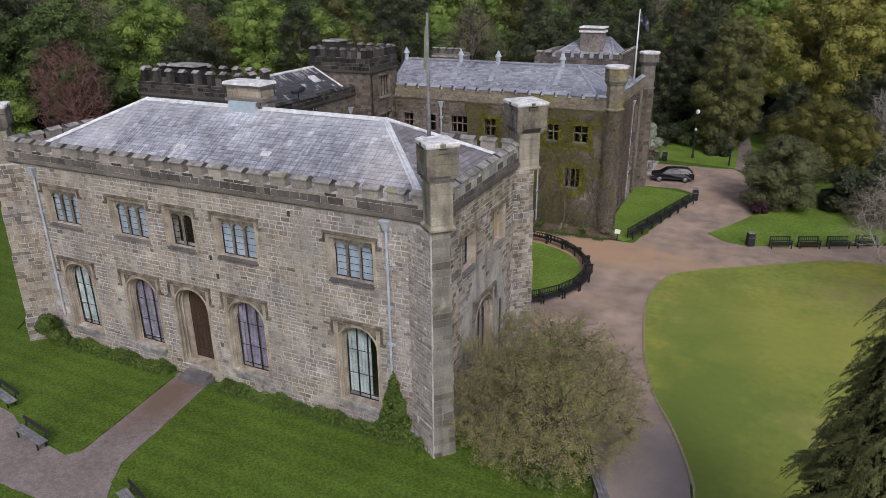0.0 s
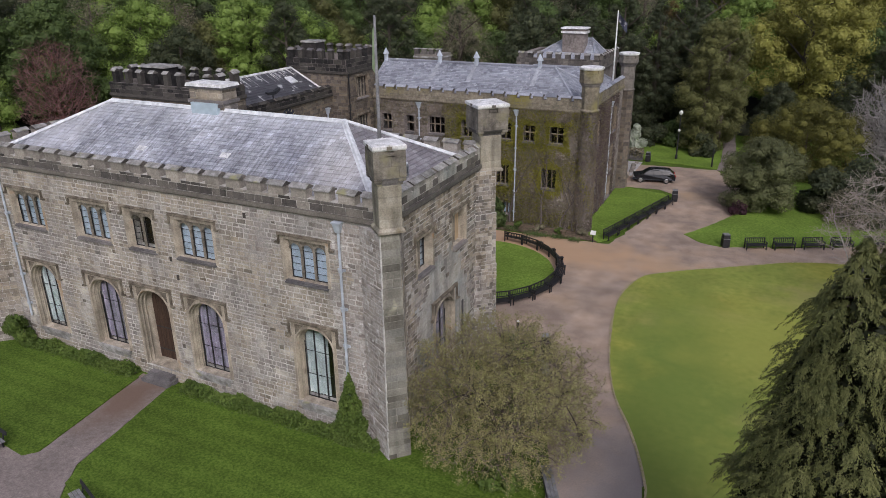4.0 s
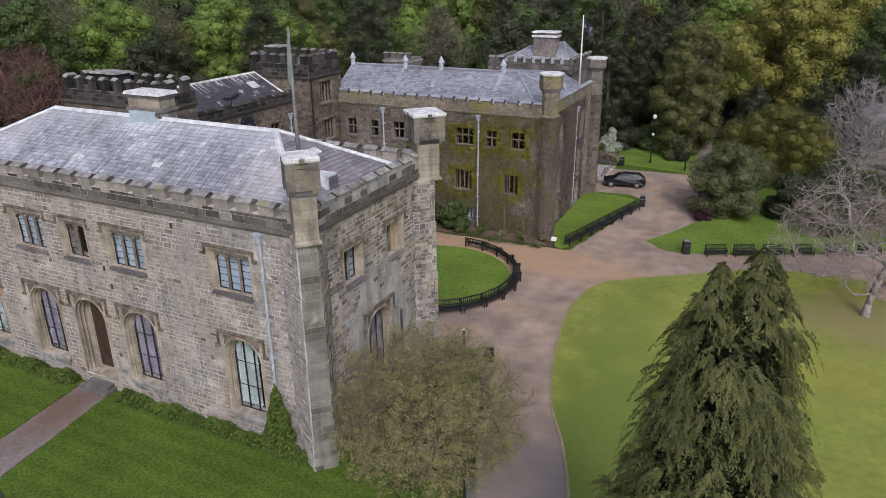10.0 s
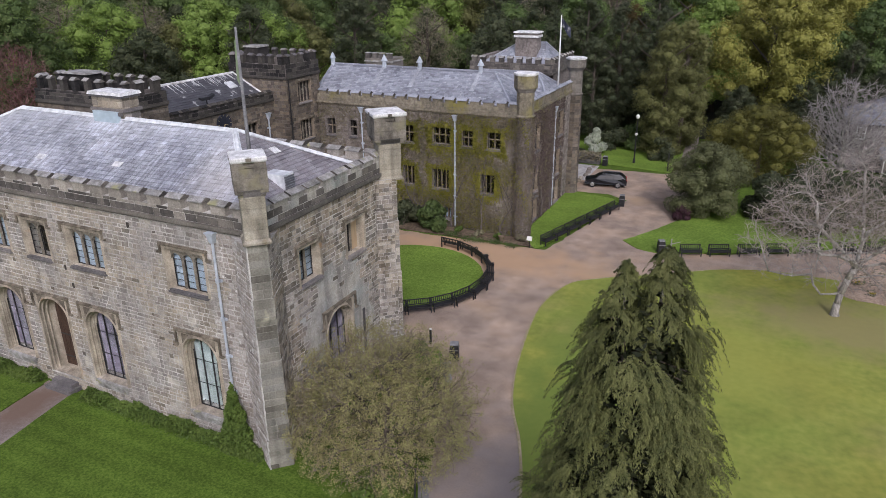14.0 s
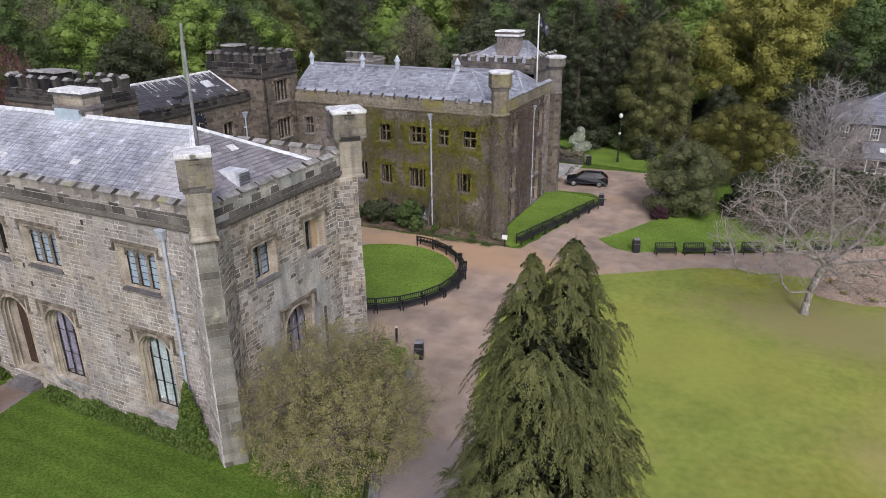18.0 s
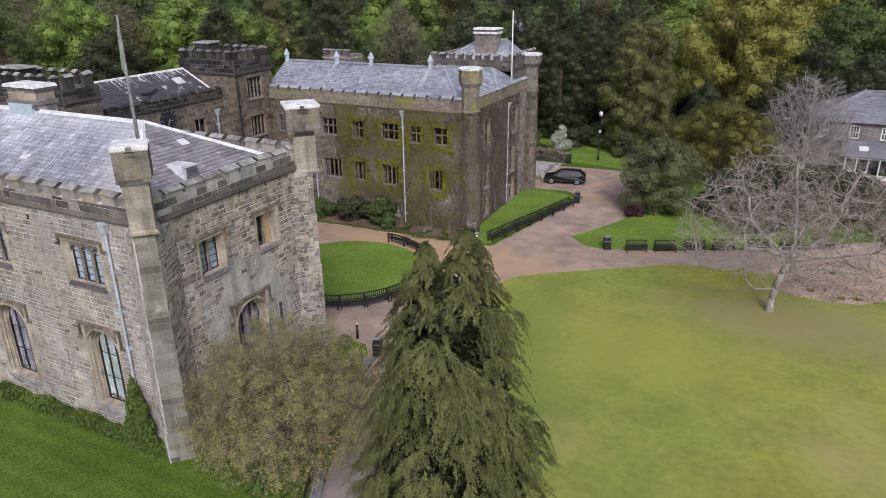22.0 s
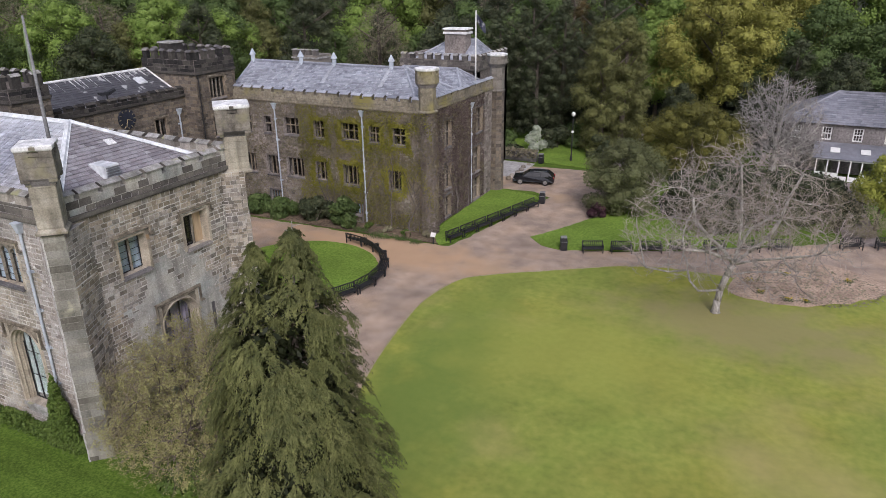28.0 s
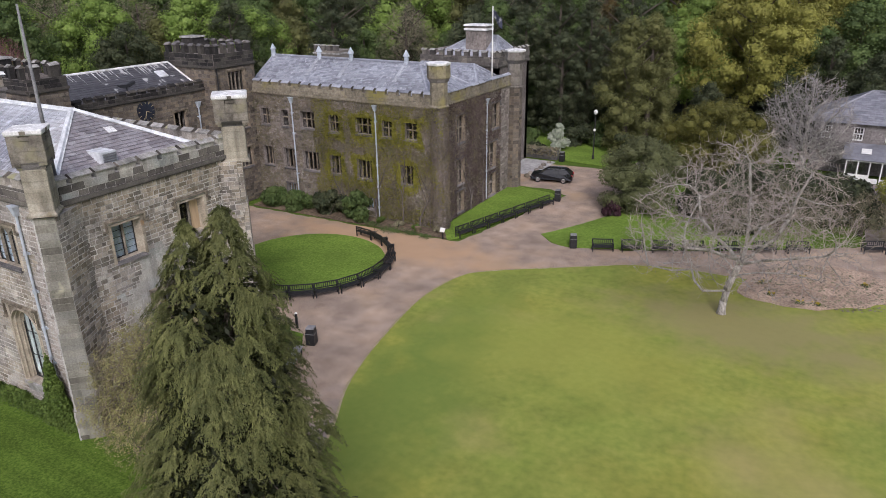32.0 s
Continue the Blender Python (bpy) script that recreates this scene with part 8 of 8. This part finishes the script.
def creeper_column(cx, cy, r, top, n, seed):
    """Bare stems wrapped round a turret's foot."""
    ob = thing("wall_creeper", "bare brown creeper stems round the corner turret", "creeper", (cx, cy, 0.0))
    rs = np.random.RandomState(seed)
    a, z = rs.uniform(0, 2 * math.pi, n), rs.uniform(0.05, top, n)
    w = r * (1.13 - 0.12 * z / top) + rs.uniform(-0.02, 0.1, n)
    p = np.stack([w * np.cos(a), w * np.sin(a), z], axis=1)
    green = (np.sin(z * 1.1 + a * 2) + rs.normal(0, 0.4, n) > 0.9) & (np.cos(a + 2.2) > 0)
    tagged(part("stemwork", quads_mesh("stemwork", leaf_quads(rs, p[~green], 0.17, 0.0, 0.35), L_CREEPER_BROWN), None, ob), kind="stuff")
    tagged(part("leafage", quads_mesh("leafage", leaf_quads(rs, p[green], 0.12, 0.2, 0.8), L_CREEPER), None, ob), kind="stuff")


creeper_column(-12.0, 57.5, 0.66, 10.3, 11000, 93)
creeper(nf, NX1 - NX0, 10.2, nh, True, 140000, 91, "wall_creeper", "yellow-green creeper thick round the windows of the wing", 7.0, 0.7)
creeper(ne, NY1 - NY0 - 3, 10.2, [e[:4] for e in EWIN], False, 60000, 92, "wall_creeper", "bare purplish-brown creeper stems on the end wall", 0.0, 0.95)


# ---- benches, bins and posts ----
def bench(label, length, seat_mat, frame_mat, group):
    """A slatted park bench facing -y, its back at +y."""
    ob = thing("bench", label, "bench", group=group)
    h = length / 2
    for i in range(4):
        y = -0.2 + 0.125 * i
        part("seat_slat", Mb().box(-h, y, 0.41, h, y + 0.1, 0.445), seat_mat, ob)
    part("back_rail", Mb().box(-h, 0.29, 0.83, h, 0.34, 0.9), frame_mat, ob)
    part("back_rail", Mb().box(-h, 0.25, 0.5, h, 0.29, 0.56), frame_mat, ob)
    k = int(length / 0.14)
    for i in range(k):
        x = -h + 0.07 + (length - 0.14) * i / max(1, k - 1)
        part("back_slat", Mb().hexa([(x - 0.028, 0.255, 0.56), (x + 0.028, 0.255, 0.56), (x + 0.028, 0.28, 0.56), (x - 0.028, 0.28, 0.56), (x - 0.028, 0.3, 0.83), (x + 0.028, 0.3, 0.83), (x + 0.028, 0.325, 0.83), (x - 0.028, 0.325, 0.83)]), frame_mat, ob)
    for s in (-h, h - 0.07):
        part("leg", Mb().box(s, -0.22, 0, s + 0.07, -0.15, 0.62), frame_mat, ob)
        part("leg", Mb().hexa([(s, 0.24, 0), (s + 0.07, 0.24, 0), (s + 0.07, 0.31, 0), (s, 0.31, 0), (s, 0.3, 0.9), (s + 0.07, 0.3, 0.9), (s + 0.07, 0.35, 0.9), (s, 0.35, 0.9)]), frame_mat, ob)
        part("armrest", Mb().box(s - 0.01, -0.26, 0.62, s + 0.08, 0.31, 0.66), frame_mat, ob)
    part("stretcher", Mb().box(-h, -0.2, 0.33, h, -0.16, 0.41), frame_mat, ob)
    return ob


def bench_pose(x, y, facing):
    """facing: the compass bearing, in degrees left of +y, of the way a sitter looks."""
    return pose(x, y, 0.015, 0, 0, facing + 180)


ring_bench = bench("black slatted bench in the ring round the courtyard lawn", 1.62, BLACKPAINT, BLACKPAINT, "benches round the round lawn")
first = True
for i in range(12):
    a = radians(82 - 14.9 * i)
    m = bench_pose(-17.2 + 6.55 * math.cos(a), 46.1 + 6.55 * math.sin(a), math.degrees(a) - 90)
    if first:
        ring_bench.matrix_basis, first = m, False
    else:
        copy_thing(ring_bench, m)
for i in range(7):
    t = (i + 0.5) / 7
    b = copy_thing(ring_bench, bench_pose(-9.5 + 3.4 * t, 55.9 + 12.2 * t, -106))
    tagged(b, "black slatted bench in a row along the grass strip", group="benches along the drive")
for x, y in ((1.8, 58.85), (3.85, 59.75), (5.95, 60.75), (8.0, 61.75), (10.4, 62.95), (12.8, 64.2), (15.0, 65.4), (20.0, 68.05), (22.5, 69.25)):
    b = copy_thing(ring_bench, bench_pose(x, y, -155))
    tagged(b, "black slatted park bench facing the great lawn", group="benches by the great lawn")


def plain_bench():
    """A plain garden bench facing -y: three seat boards, a back rail and iron legs."""
    ob = thing("bench", "weathered grey garden bench with a black back rail", "bench", group="benches by the garden paths")
    for i in range(3):
        part("seat_slat", Mb().box(-1.2, -0.24 + 0.16 * i, 0.42, 1.2, -0.1 + 0.16 * i, 0.46), GREYWOOD, ob)
    part("back_rail", Mb().hexa([(-1.2, 0.3, 0.7), (1.2, 0.3, 0.7), (1.2, 0.34, 0.7), (-1.2, 0.34, 0.7), (-1.2, 0.34, 0.88), (1.2, 0.34, 0.88), (1.2, 0.38, 0.88), (-1.2, 0.38, 0.88)]), BLACKPAINT, ob)
    for x in (-0.9, 0.9):
        part("leg", Mb().box(x - 0.03, -0.22, 0, x + 0.03, -0.15, 0.42), BLACKPAINT, ob)
        part("leg", Mb().box(x - 0.03, 0.16, 0, x + 0.03, 0.23, 0.42), BLACKPAINT, ob)
        part("back_post", Mb().hexa([(x - 0.03, 0.2, 0.3), (x + 0.03, 0.2, 0.3), (x + 0.03, 0.26, 0.3), (x - 0.03, 0.26, 0.3), (x - 0.03, 0.34, 0.88), (x + 0.03, 0.34, 0.88), (x + 0.03, 0.385, 0.88), (x - 0.03, 0.385, 0.88)]), BLACKPAINT, ob)
        part("bearer", Mb().box(x - 0.03, -0.22, 0.37, x + 0.03, 0.25, 0.418), BLACKPAINT, ob)
    return ob


garden_bench = plain_bench()
garden_bench.matrix_basis = bench_pose(-30.1, 16.9, 171)
for x, y, f in ((-34.6, 18.6, 168), (-21.8, 15.5, 160), (-4.6, 24.9, -63), (-7.9, 34.2, -62)):
    copy_thing(garden_bench, bench_pose(x, y, f))


def litter_bin():
    ob = thing("litter_bin", "square black litter bin with a pale domed lid", "litter bin", group="litter bins")
    part("body", Mb().box(-0.27, -0.27, 0.05, 0.27, 0.27, 0.85, 0.0), BLACKPAINT, ob)
    part("hood", Mb().box(-0.25, -0.25, 0.85, 0.25, 0.25, 1.08, 0.02), BLACKPAINT, ob)
    part("lid", Mb().lathe(0, 0, [(0.36, 1.08), (0.33, 1.13), (0.1, 1.17)], 4, 0.5), GREYWOOD, ob)
    part("foot", Mb().box(-0.22, -0.22, 0, 0.22, 0.22, 0.05), BLACKPAINT, ob)
    part("band", Mb().box(-0.28, -0.28, 0.74, 0.28, 0.28, 0.78), GREYWOOD, ob)
    return ob


the_bin = litter_bin()
the_bin.matrix_basis = pose(-0.45, 58.4, 0.03, 0, 0, 25)
for x, y, r in ((-8.45, 36.35, 20), (-11.1, 83.4, 0), (-6.0, 69.2, 10)):
    copy_thing(the_bin, pose(x, y, 0.02, 0, 0, r))

lamp = thing("street_lamp", "black park lamp post with a white globe", "street lamp", (-8.3, 85.9, 0))
part("post", Mb().lathe(0, 0, [(0.16, 0), (0.14, 0.5), (0.09, 0.6), (0.07, 3.0), (0.045, 5.2)], 10), BLACKPAINT, lamp)
part("collar", Mb().lathe(0, 0, [(0.05, 3.25), (0.16, 3.35), (0.16, 3.5), (0.05, 3.6)], 10), WHITEPAINT, lamp)
part("globe", Mb().lathe(0, 0, [(0.07, 5.2), (0.18, 5.3), (0.24, 5.48), (0.18, 5.66), (0.04, 5.74)], 14), WHITEPAINT, lamp, smooth=True)

pst = thing("marker_post", "slim dark post beside the wood path", "post", (-4.1, 83.7, 0.05))
part("post", Mb().lathe(0, 0, [(0.09, 0), (0.08, 2.0), (0.05, 2.1)], 8), BLACKPAINT, pst)
part("collar", Mb().lathe(0, 0, [(0.1, 1.6), (0.12, 1.66), (0.1, 1.72)], 8), BLACKPAINT, pst)
bol = thing("bollard", "thin black bollard with a pale top", "bollard", (-10.6, 37.5, 0))
part("post", Mb().lathe(0, 0, [(0.09, 0), (0.08, 1.0)], 8), BLACKPAINT, bol)
part("cap", Mb().lathe(0, 0, [(0.1, 1.0), (0.05, 1.08)], 8), WHITEPAINT, bol)
sg = thing("sign_post", "small white notice on a black post", "sign", (-10.4, 55.1, 0.03))
part("post", Mb().box(-0.04, -0.04, 0, 0.04, 0.04, 0.75), BLACKPAINT, sg)
part("panel", Mb().hexa([(-0.22, -0.16, 0.7), (0.22, -0.16, 0.7), (0.22, -0.12, 0.7), (-0.22, -0.12, 0.7), (-0.22, 0.02, 1.0), (0.22, 0.02, 1.0), (0.22, 0.06, 1.0), (-0.22, 0.06, 1.0)]), WHITEPAINT, sg)
rng = random.Random(15)
for i, (x, y) in enumerate(((-12.0, 75.6), (-12.1, 76.8), (-11.9, 78.0), (-12.0, 79.4), (-12.2, 80.6), (-12.1, 82.0))):
    s = rng.uniform(0.22, 0.32)
    mb = Mb().lathe(x, y, [(s * 0.85, 0.0), (s, s * 0.5), (s * 0.8, s * 1.0), (s * 0.3, s * 1.25)], 7, rng.random())
    solid("boulder", mb, RUBBLE, "rough rounded stone edging the drive", "stone", group="edging stones")
hw = thing("garden_wall", "low dark stone garden wall overgrown with ivy", "wall")
part("core", Mb().box(-19.0, 83.6, 0, -11.8, 84.2, 1.1), DARKSTONE, hw)
rs = np.random.RandomState(33)
cc = np.stack([rs.uniform(-19, -11.8, 2600), rs.normal(83.9, 0.4, 2600), 0.5 + 0.8 * rs.uniform(0, 1, 2600)], axis=1)
part("ivy", quads_mesh("ivy", leaf_quads(rs, cc, 0.2), L_TWIG), None, hw)
BAY = mat("pale_bay", [(0.34, 0.33, 0.32), (0.44, 0.43, 0.42), (0.52, 0.51, 0.5)], 2, 0.95, 0.3, 60, None, 0, 0.25, 0.4)
hs = Mb().box(-18, 76.5, 0.02, -11.6, 82.8, 0.05)
solid("parking_bay", hs, BAY, "pale grey tarmac bay beside the wing", "road", kind="structure")


# ---- parked car ----
def car():
    ob = thing("estate_car", "black estate car parked on the gravel drive", "car", (-9.1, 75.4, 0.012))
    ob.rotation_euler = (0, 0, radians(193))
    ob.scale = (0.94, 0.94, 0.94)
    prof = [(-2.28, 0.35), (2.2, 0.35), (2.28, 0.55), (2.2, 0.78), (1.2, 0.95), (0.55, 1.42), (-0.2, 1.52), (-1.6, 1.46), (-2.15, 1.0), (-2.3, 0.8)]
    wid = [0.86, 0.86, 0.82, 0.86, 0.88, 0.66, 0.64, 0.64, 0.84, 0.86]
    pts = [(x, -w, z) for (x, z), w in zip(prof, wid)] + [(x, w, z) for (x, z), w in zip(prof, wid)]
    k = len(prof)
    body = Mb().add(pts, [tuple(range(k)), tuple(range(k, 2 * k))[::-1]] + [(i, i + k, (i + 1) % k + k, (i + 1) % k) for i in range(k)])
    bo = part("body", body, CARPAINT, ob)
    gls = mat("car_glass", [(0.01, 0.012, 0.014), (0.016, 0.018, 0.02)], 3, 0.08, 0, 10, None, 0, 0, 1, 0, 0.6)
    for s in (-1, 1):
        for x0, x1, t0, t1 in ((0.1, 1.0, 0.1, 0.5), (-0.8, 0.04, -0.75, 0.04), (-1.75, -0.86, -1.45, -0.8)):
            y0, y1 = s * 0.885, s * 0.69
            part("side_window", Mb().add([(x0, y0, 0.98), (x1, y0, 0.98), (t1, y1, 1.38), (t0, y1, 1.38)], [(0, 1, 2, 3) if s < 0 else (3, 2, 1, 0)]), gls, ob)
        part("headlight", Mb().box(2.05, s * 0.7 - 0.14, 0.62, 2.27, s * 0.7 + 0.14, 0.76, 0.02), STEEL, ob, "clear headlight")
        part("tail_light", Mb().box(-2.32, s * 0.7 - 0.14, 0.78, -2.15, s * 0.7 + 0.14, 0.98, 0.02), BRONZE, ob, "red tail light")
        part("roof_rail", Mb().tube((0.4, s * 0.6, 1.53), (-1.5, s * 0.6, 1.53), 0.02, 0.02, 5), STEEL, ob)
        for x in (1.42, -1.35):
            w = Mb()
            w.tube((x, s * 0.68, 0.33), (x, s * 0.9, 0.33), 0.33, 0.33, 18)
            ty = part("wheel", w, RUBBER, ob)
            part("rim", Mb().tube((x, s * 0.9, 0.33), (x, s * 0.91, 0.33), 0.22, 0.2, 12), STEEL, ty)
    part("windscreen", Mb().add([(1.22, -0.8, 0.98), (1.22, 0.8, 0.98), (0.6, 0.62, 1.42), (0.6, -0.62, 1.42)], [(0, 1, 2, 3)]), gls, ob)
    part("rear_window", Mb().add([(-2.17, -0.76, 1.03), (-2.17, 0.76, 1.03), (-1.66, 0.6, 1.45), (-1.66, -0.6, 1.45)], [(3, 2, 1, 0)]), gls, ob)


car()

# ---- cottage ----
cot = thing("cottage", "grey stone cottage with slate roof and white glazed porch", "cottage")
KX0, KX1, KY0, KY1 = 13.4, 33.0, 92.6, 101.0
kf = Plane((KX0, KY0, 0), (1, 0, 0), (0, -1, 0))
kw = [(0.8 + 2.95 * i, 1.75 + 2.95 * i, 3.5, 4.9) for i in range(6)]
# walling colour lightened to carry the haze over the distance
GREYWALL = mat("grey_walling", [(0.144, 0.13, 0.128), (0.228, 0.206, 0.201), (0.3, 0.277, 0.268)], 5, 1.2, 0.6, 12, None, 0, 0.35, 0.5)
part("wall", wall_body(kf, KX1 - KX0, 0, 5.3, kw, 0.5), GREYWALL, cot)
part("wall", Mb().box(KX0, KY0 + 0.5, 0, KX0 + 0.5, KY1, 5.3).box(KX1 - 0.5, KY0 + 0.5, 0, KX1, KY1, 5.3).box(KX0 + 0.5, KY1 - 0.5, 0, KX1 - 0.5, KY1, 5.3), GREYWALL, cot)
part("inner_wall", Mb().box(KX0 + 0.5, KY0 + 2, 0, KX1 - 0.5, KY0 + 2.1, 5.2), INNER_SHADE, cot)
for a0, a1, b0, b1 in kw:
    fr = Mb()
    for s, e, z0, z1 in ((a0, a0 + 0.09, b0, b1), (a1 - 0.09, a1, b0, b1), (a0, a1, b0, b0 + 0.1), (a0, a1, b1 - 0.09, b1), (a0, a1, (b0 + b1) / 2 - 0.05, (b0 + b1) / 2 + 0.05)):
        kf.box(fr, s, e, z0, z1, -0.14, -0.04)
    wn_ = part("window", fr, WHITEPAINT, cot)
    glazing(kf, wn_, a0 + 0.09, a1 - 0.09, b0 + 0.1, b1 - 0.09, -0.1, 4, 3)
    for ob_ in wn_.children_recursive:
        if ob_.name.startswith("lattice"):
            ob_.data.materials[0] = WHITEPAINT
hip_roof(cot, KX0 - 0.4, KX1 + 0.4, KY0 - 0.4, KY1 + 0.4, 5.25, 18.3, 28.5, 97.0, 8.0, SLATE_BLUE, w=(0.5, 0.9), row=0.35, seed=85, cap=SLATE_BLUE, label="grey slate hipped roof")
lt = Mb().hexa([(16.6, 89.0, 2.25), (27, 89.0, 2.25), (27, KY0, 3.2), (16.6, KY0, 3.2), (16.6, 89.0, 2.35), (27, 89.0, 2.35), (27, KY0, 3.3), (16.6, KY0, 3.3)])
po = part("porch_roof", lt, SLATE_BLUE, cot)
for x in (18.2, 21.0):
    part("rooflight", Mb().hexa([(x, 90.2, 2.74), (x + 0.9, 90.2, 2.74), (x + 0.9, 91.2, 3.0), (x, 91.2, 3.0), (x, 90.2, 2.8), (x + 0.9, 90.2, 2.8), (x + 0.9, 91.2, 3.06), (x, 91.2, 3.06)]), WHITEPAINT, po)
for i in range(9):
    x = 17.0 + 1.05 * i
    pf = Mb().box(x, 89.2, 0, x + 0.12, 89.32, 2.25)
    if i in (2, 3):
        pf.box(x + 0.12, 89.22, 0, x + 0.93, 89.3, 0.5)
    else:
        pf.box(x + 0.12, 89.22, 0, x + 1.05, 89.3, 0.8)
    pf.box(x + 0.12, 89.22, 2.1, x + 1.05, 89.3, 2.25)
    fr_ = part("porch_frame", pf, WHITEPAINT, cot)
    pn = part("pane", Mb().box(x + 0.12, 89.25, 0.8, x + 1.05, 89.26, 2.1), GLASS, fr_)
    pn.visible_shadow = False
# scattered clutter on the lawn and beds
rs = np.random.RandomState(71)
n = 900
ang, rad = rs.uniform(0, 2 * math.pi, n), np.sqrt(rs.uniform(0, 1, n))
cc = np.stack([17.2 + 4.6 * rad * np.cos(ang), 59.4 + 3.7 * rad * np.sin(ang), np.full(n, 0.1)], axis=1)
tagged(new("leaf_litter", quads_mesh("leaf_litter", leaf_quads(rs, cc, 0.16, 2.0), L_TWIG)), "scattered brown twigs and leaves on the mulch", "leaf litter", kind="stuff")
L_EDGE = leaf_mat("edge_blades", [(0.2, 0.22, 0.05), (0.28, 0.28, 0.08), (0.32, 0.3, 0.12)])
tuf, lip = [], []
for (x0, y0), (x1, y1) in zip(EDGE[:70], EDGE[1:71]):
    d = math.hypot(x1 - x0, y1 - y0)
    if x1 > 40 or y1 < 0:
        continue
    k = int(d * 45)
    t = rs.uniform(0, 1, k)
    tuf.append(np.stack([x0 + (x1 - x0) * t + rs.normal(0, 0.05, k), y0 + (y1 - y0) * t + rs.normal(0, 0.05, k), np.full(k, 0.06)], axis=1))
    nx, ny = (y1 - y0) / d, -(x1 - x0) / d
    w = 0.05 + 0.035 * math.sin(x0 * 1.3 + y0)
    lip.append([(x0 - nx * 0.05, y0 - ny * 0.05, 0.055), (x1 - nx * 0.05, y1 - ny * 0.05, 0.055), (x1 + nx * w, y1 + ny * w, 0.054), (x0 + nx * w, y0 + ny * w, 0.054)])
tagged(new("edge_grass", quads_mesh("edge_grass", leaf_quads(rs, np.concatenate(tuf), 0.07, 0.8, 0.4), L_EDGE)), "ragged grass tufts along the lawn edge", "grass", kind="stuff")
BARE = mat("bare_earth_edge", [(0.33, 0.265, 0.18), (0.45, 0.37, 0.265), (0.36, 0.32, 0.18)], 3, 0.95, 0.4, 40, None, 0, 0.3, 0.6)
tagged(new("lawn_edging", quads_mesh("lawn_edging", np.array(lip), BARE)), "worn pale earth lip along the lawn edge", "edging", kind="structure")

slab("cottage_path", [(19.6, 68.6), (22.3, 69.9), (21.9, 74), (21.4, 80), (21.2, 88.9), (18.6, 88.9), (19.0, 80), (19.3, 74)], 0.0, 0.03, TARMAC, "grey tarmac path from the drive to the cottage", "path", 0.06)


def tuft(name, label, x, y, n, spread, height, leaf, material, seed, bloom=None):
    """A low clump of blades, with a few flowers on some."""
    r = np.random.RandomState(seed)
    ob = thing(name, label, "plant", (x, y, 0.05), group="small bed plants")
    p = np.stack([r.normal(0, spread, n), r.normal(0, spread * 0.6, n), r.uniform(0.02, height, n)], axis=1)
    tagged(part("blade_clump", quads_mesh("blade_clump", leaf_quads(r, p, leaf, 0.0, 0.3), material), None, ob), kind="stuff")
    if bloom:
        f = np.stack([r.normal(0, spread * 0.8, n // 3), r.normal(0, spread * 0.5, n // 3), r.uniform(height * 0.7, height * 1.1, n // 3)], axis=1)
        part("bloom", quads_mesh("bloom", leaf_quads(r, f, 0.11, 0.6), bloom), None, ob)


L_DAFF = leaf_mat("daffodil_yellow", [(0.5, 0.36, 0.02), (0.6, 0.45, 0.04)])
for i, (x, y) in enumerate(((15.97, 55.7), (17.02, 55.9), (15.67, 60.2), (14.2, 56.2), (19.6, 60.6), (13.4, 58.0))):
    tuft("daffodil", "small clump of yellow daffodils in the mulch", x, y, 60, 0.16, 0.28, 0.16, L_GREEN, 300 + i, L_DAFF)
for i, (x, y, w) in enumerate(((-15.6, 54.75, 0.55), (-14.8, 54.7, 0.45), (-13.3, 54.85, 0.4), (-11.9, 54.75, 0.3), (-17.5, 55.2, 0.4))):
    tuft("bed_plant", "low green plant at the edge of the bare bed", x, y, 260, w, 0.25, 0.16, L_GREEN, 320 + i)
urn = thing("plant_pot", "small dark plant pot beside the wall", "plant pot", (-13.05, 55.5, 0.05))
part("pot", Mb().lathe(0, 0, [(0.15, 0), (0.22, 0.4), (0.25, 0.42), (0.25, 0.5), (0.2, 0.5)], 12), SOIL, urn)
part("soil", Mb().lathe(0, 0, [(0.2, 0.44), (0.02, 0.46)], 12), MULCH, urn)


def vine(pl, a, top, seed):
    """A bare woody stem climbing a wall and forking as it rises."""
    r = random.Random(seed)
    ob = thing("vine_stem", "bare woody creeper stem climbing the wall", "creeper", tuple(pl.p(a, 0, 0.1)), group="creeper stems")
    o = pl.p(a, 0, 0.1)

    def climb(x, z, dx, rad, end):
        mb = Mb()
        q = pl.p(x, z, 0.14)
        while z < end:
            dx = max(-0.6, min(0.6, dx + r.uniform(-0.25, 0.25)))
            x, z = x + dx * 0.35, z + 0.35
            e = pl.p(x, z, 0.14 + r.uniform(-0.02, 0.02))
            mb.tube(q - o, e - o, rad, rad * 0.93, 5)
            rad *= 0.93
            q = e
            if rad > 0.025 and r.random() < 0.22:
                climb(x, z, -dx + r.uniform(-0.4, 0.4), rad * 0.7, min(top, z + r.uniform(1.0, 3.0)))
        part("stem", mb, BARK_VINE, ob)

    climb(a, 0.0, 0.0, 0.085, top)


BARK_VINE = mat("vine_bark", [(0.12, 0.1, 0.095), (0.2, 0.17, 0.16)], 6, 0.95, 0.5, 30)
for i, a in enumerate((19.3, 18.2, 16.4, 13.6, 10.4)):
    vine(nf, a, 7.5 - 0.6 * i, 400 + i)
for i, a in enumerate((0.6, 2.2, 5.9, 8.2)):
    vine(ne, a, 8.0 - 0.5 * i, 410 + i)
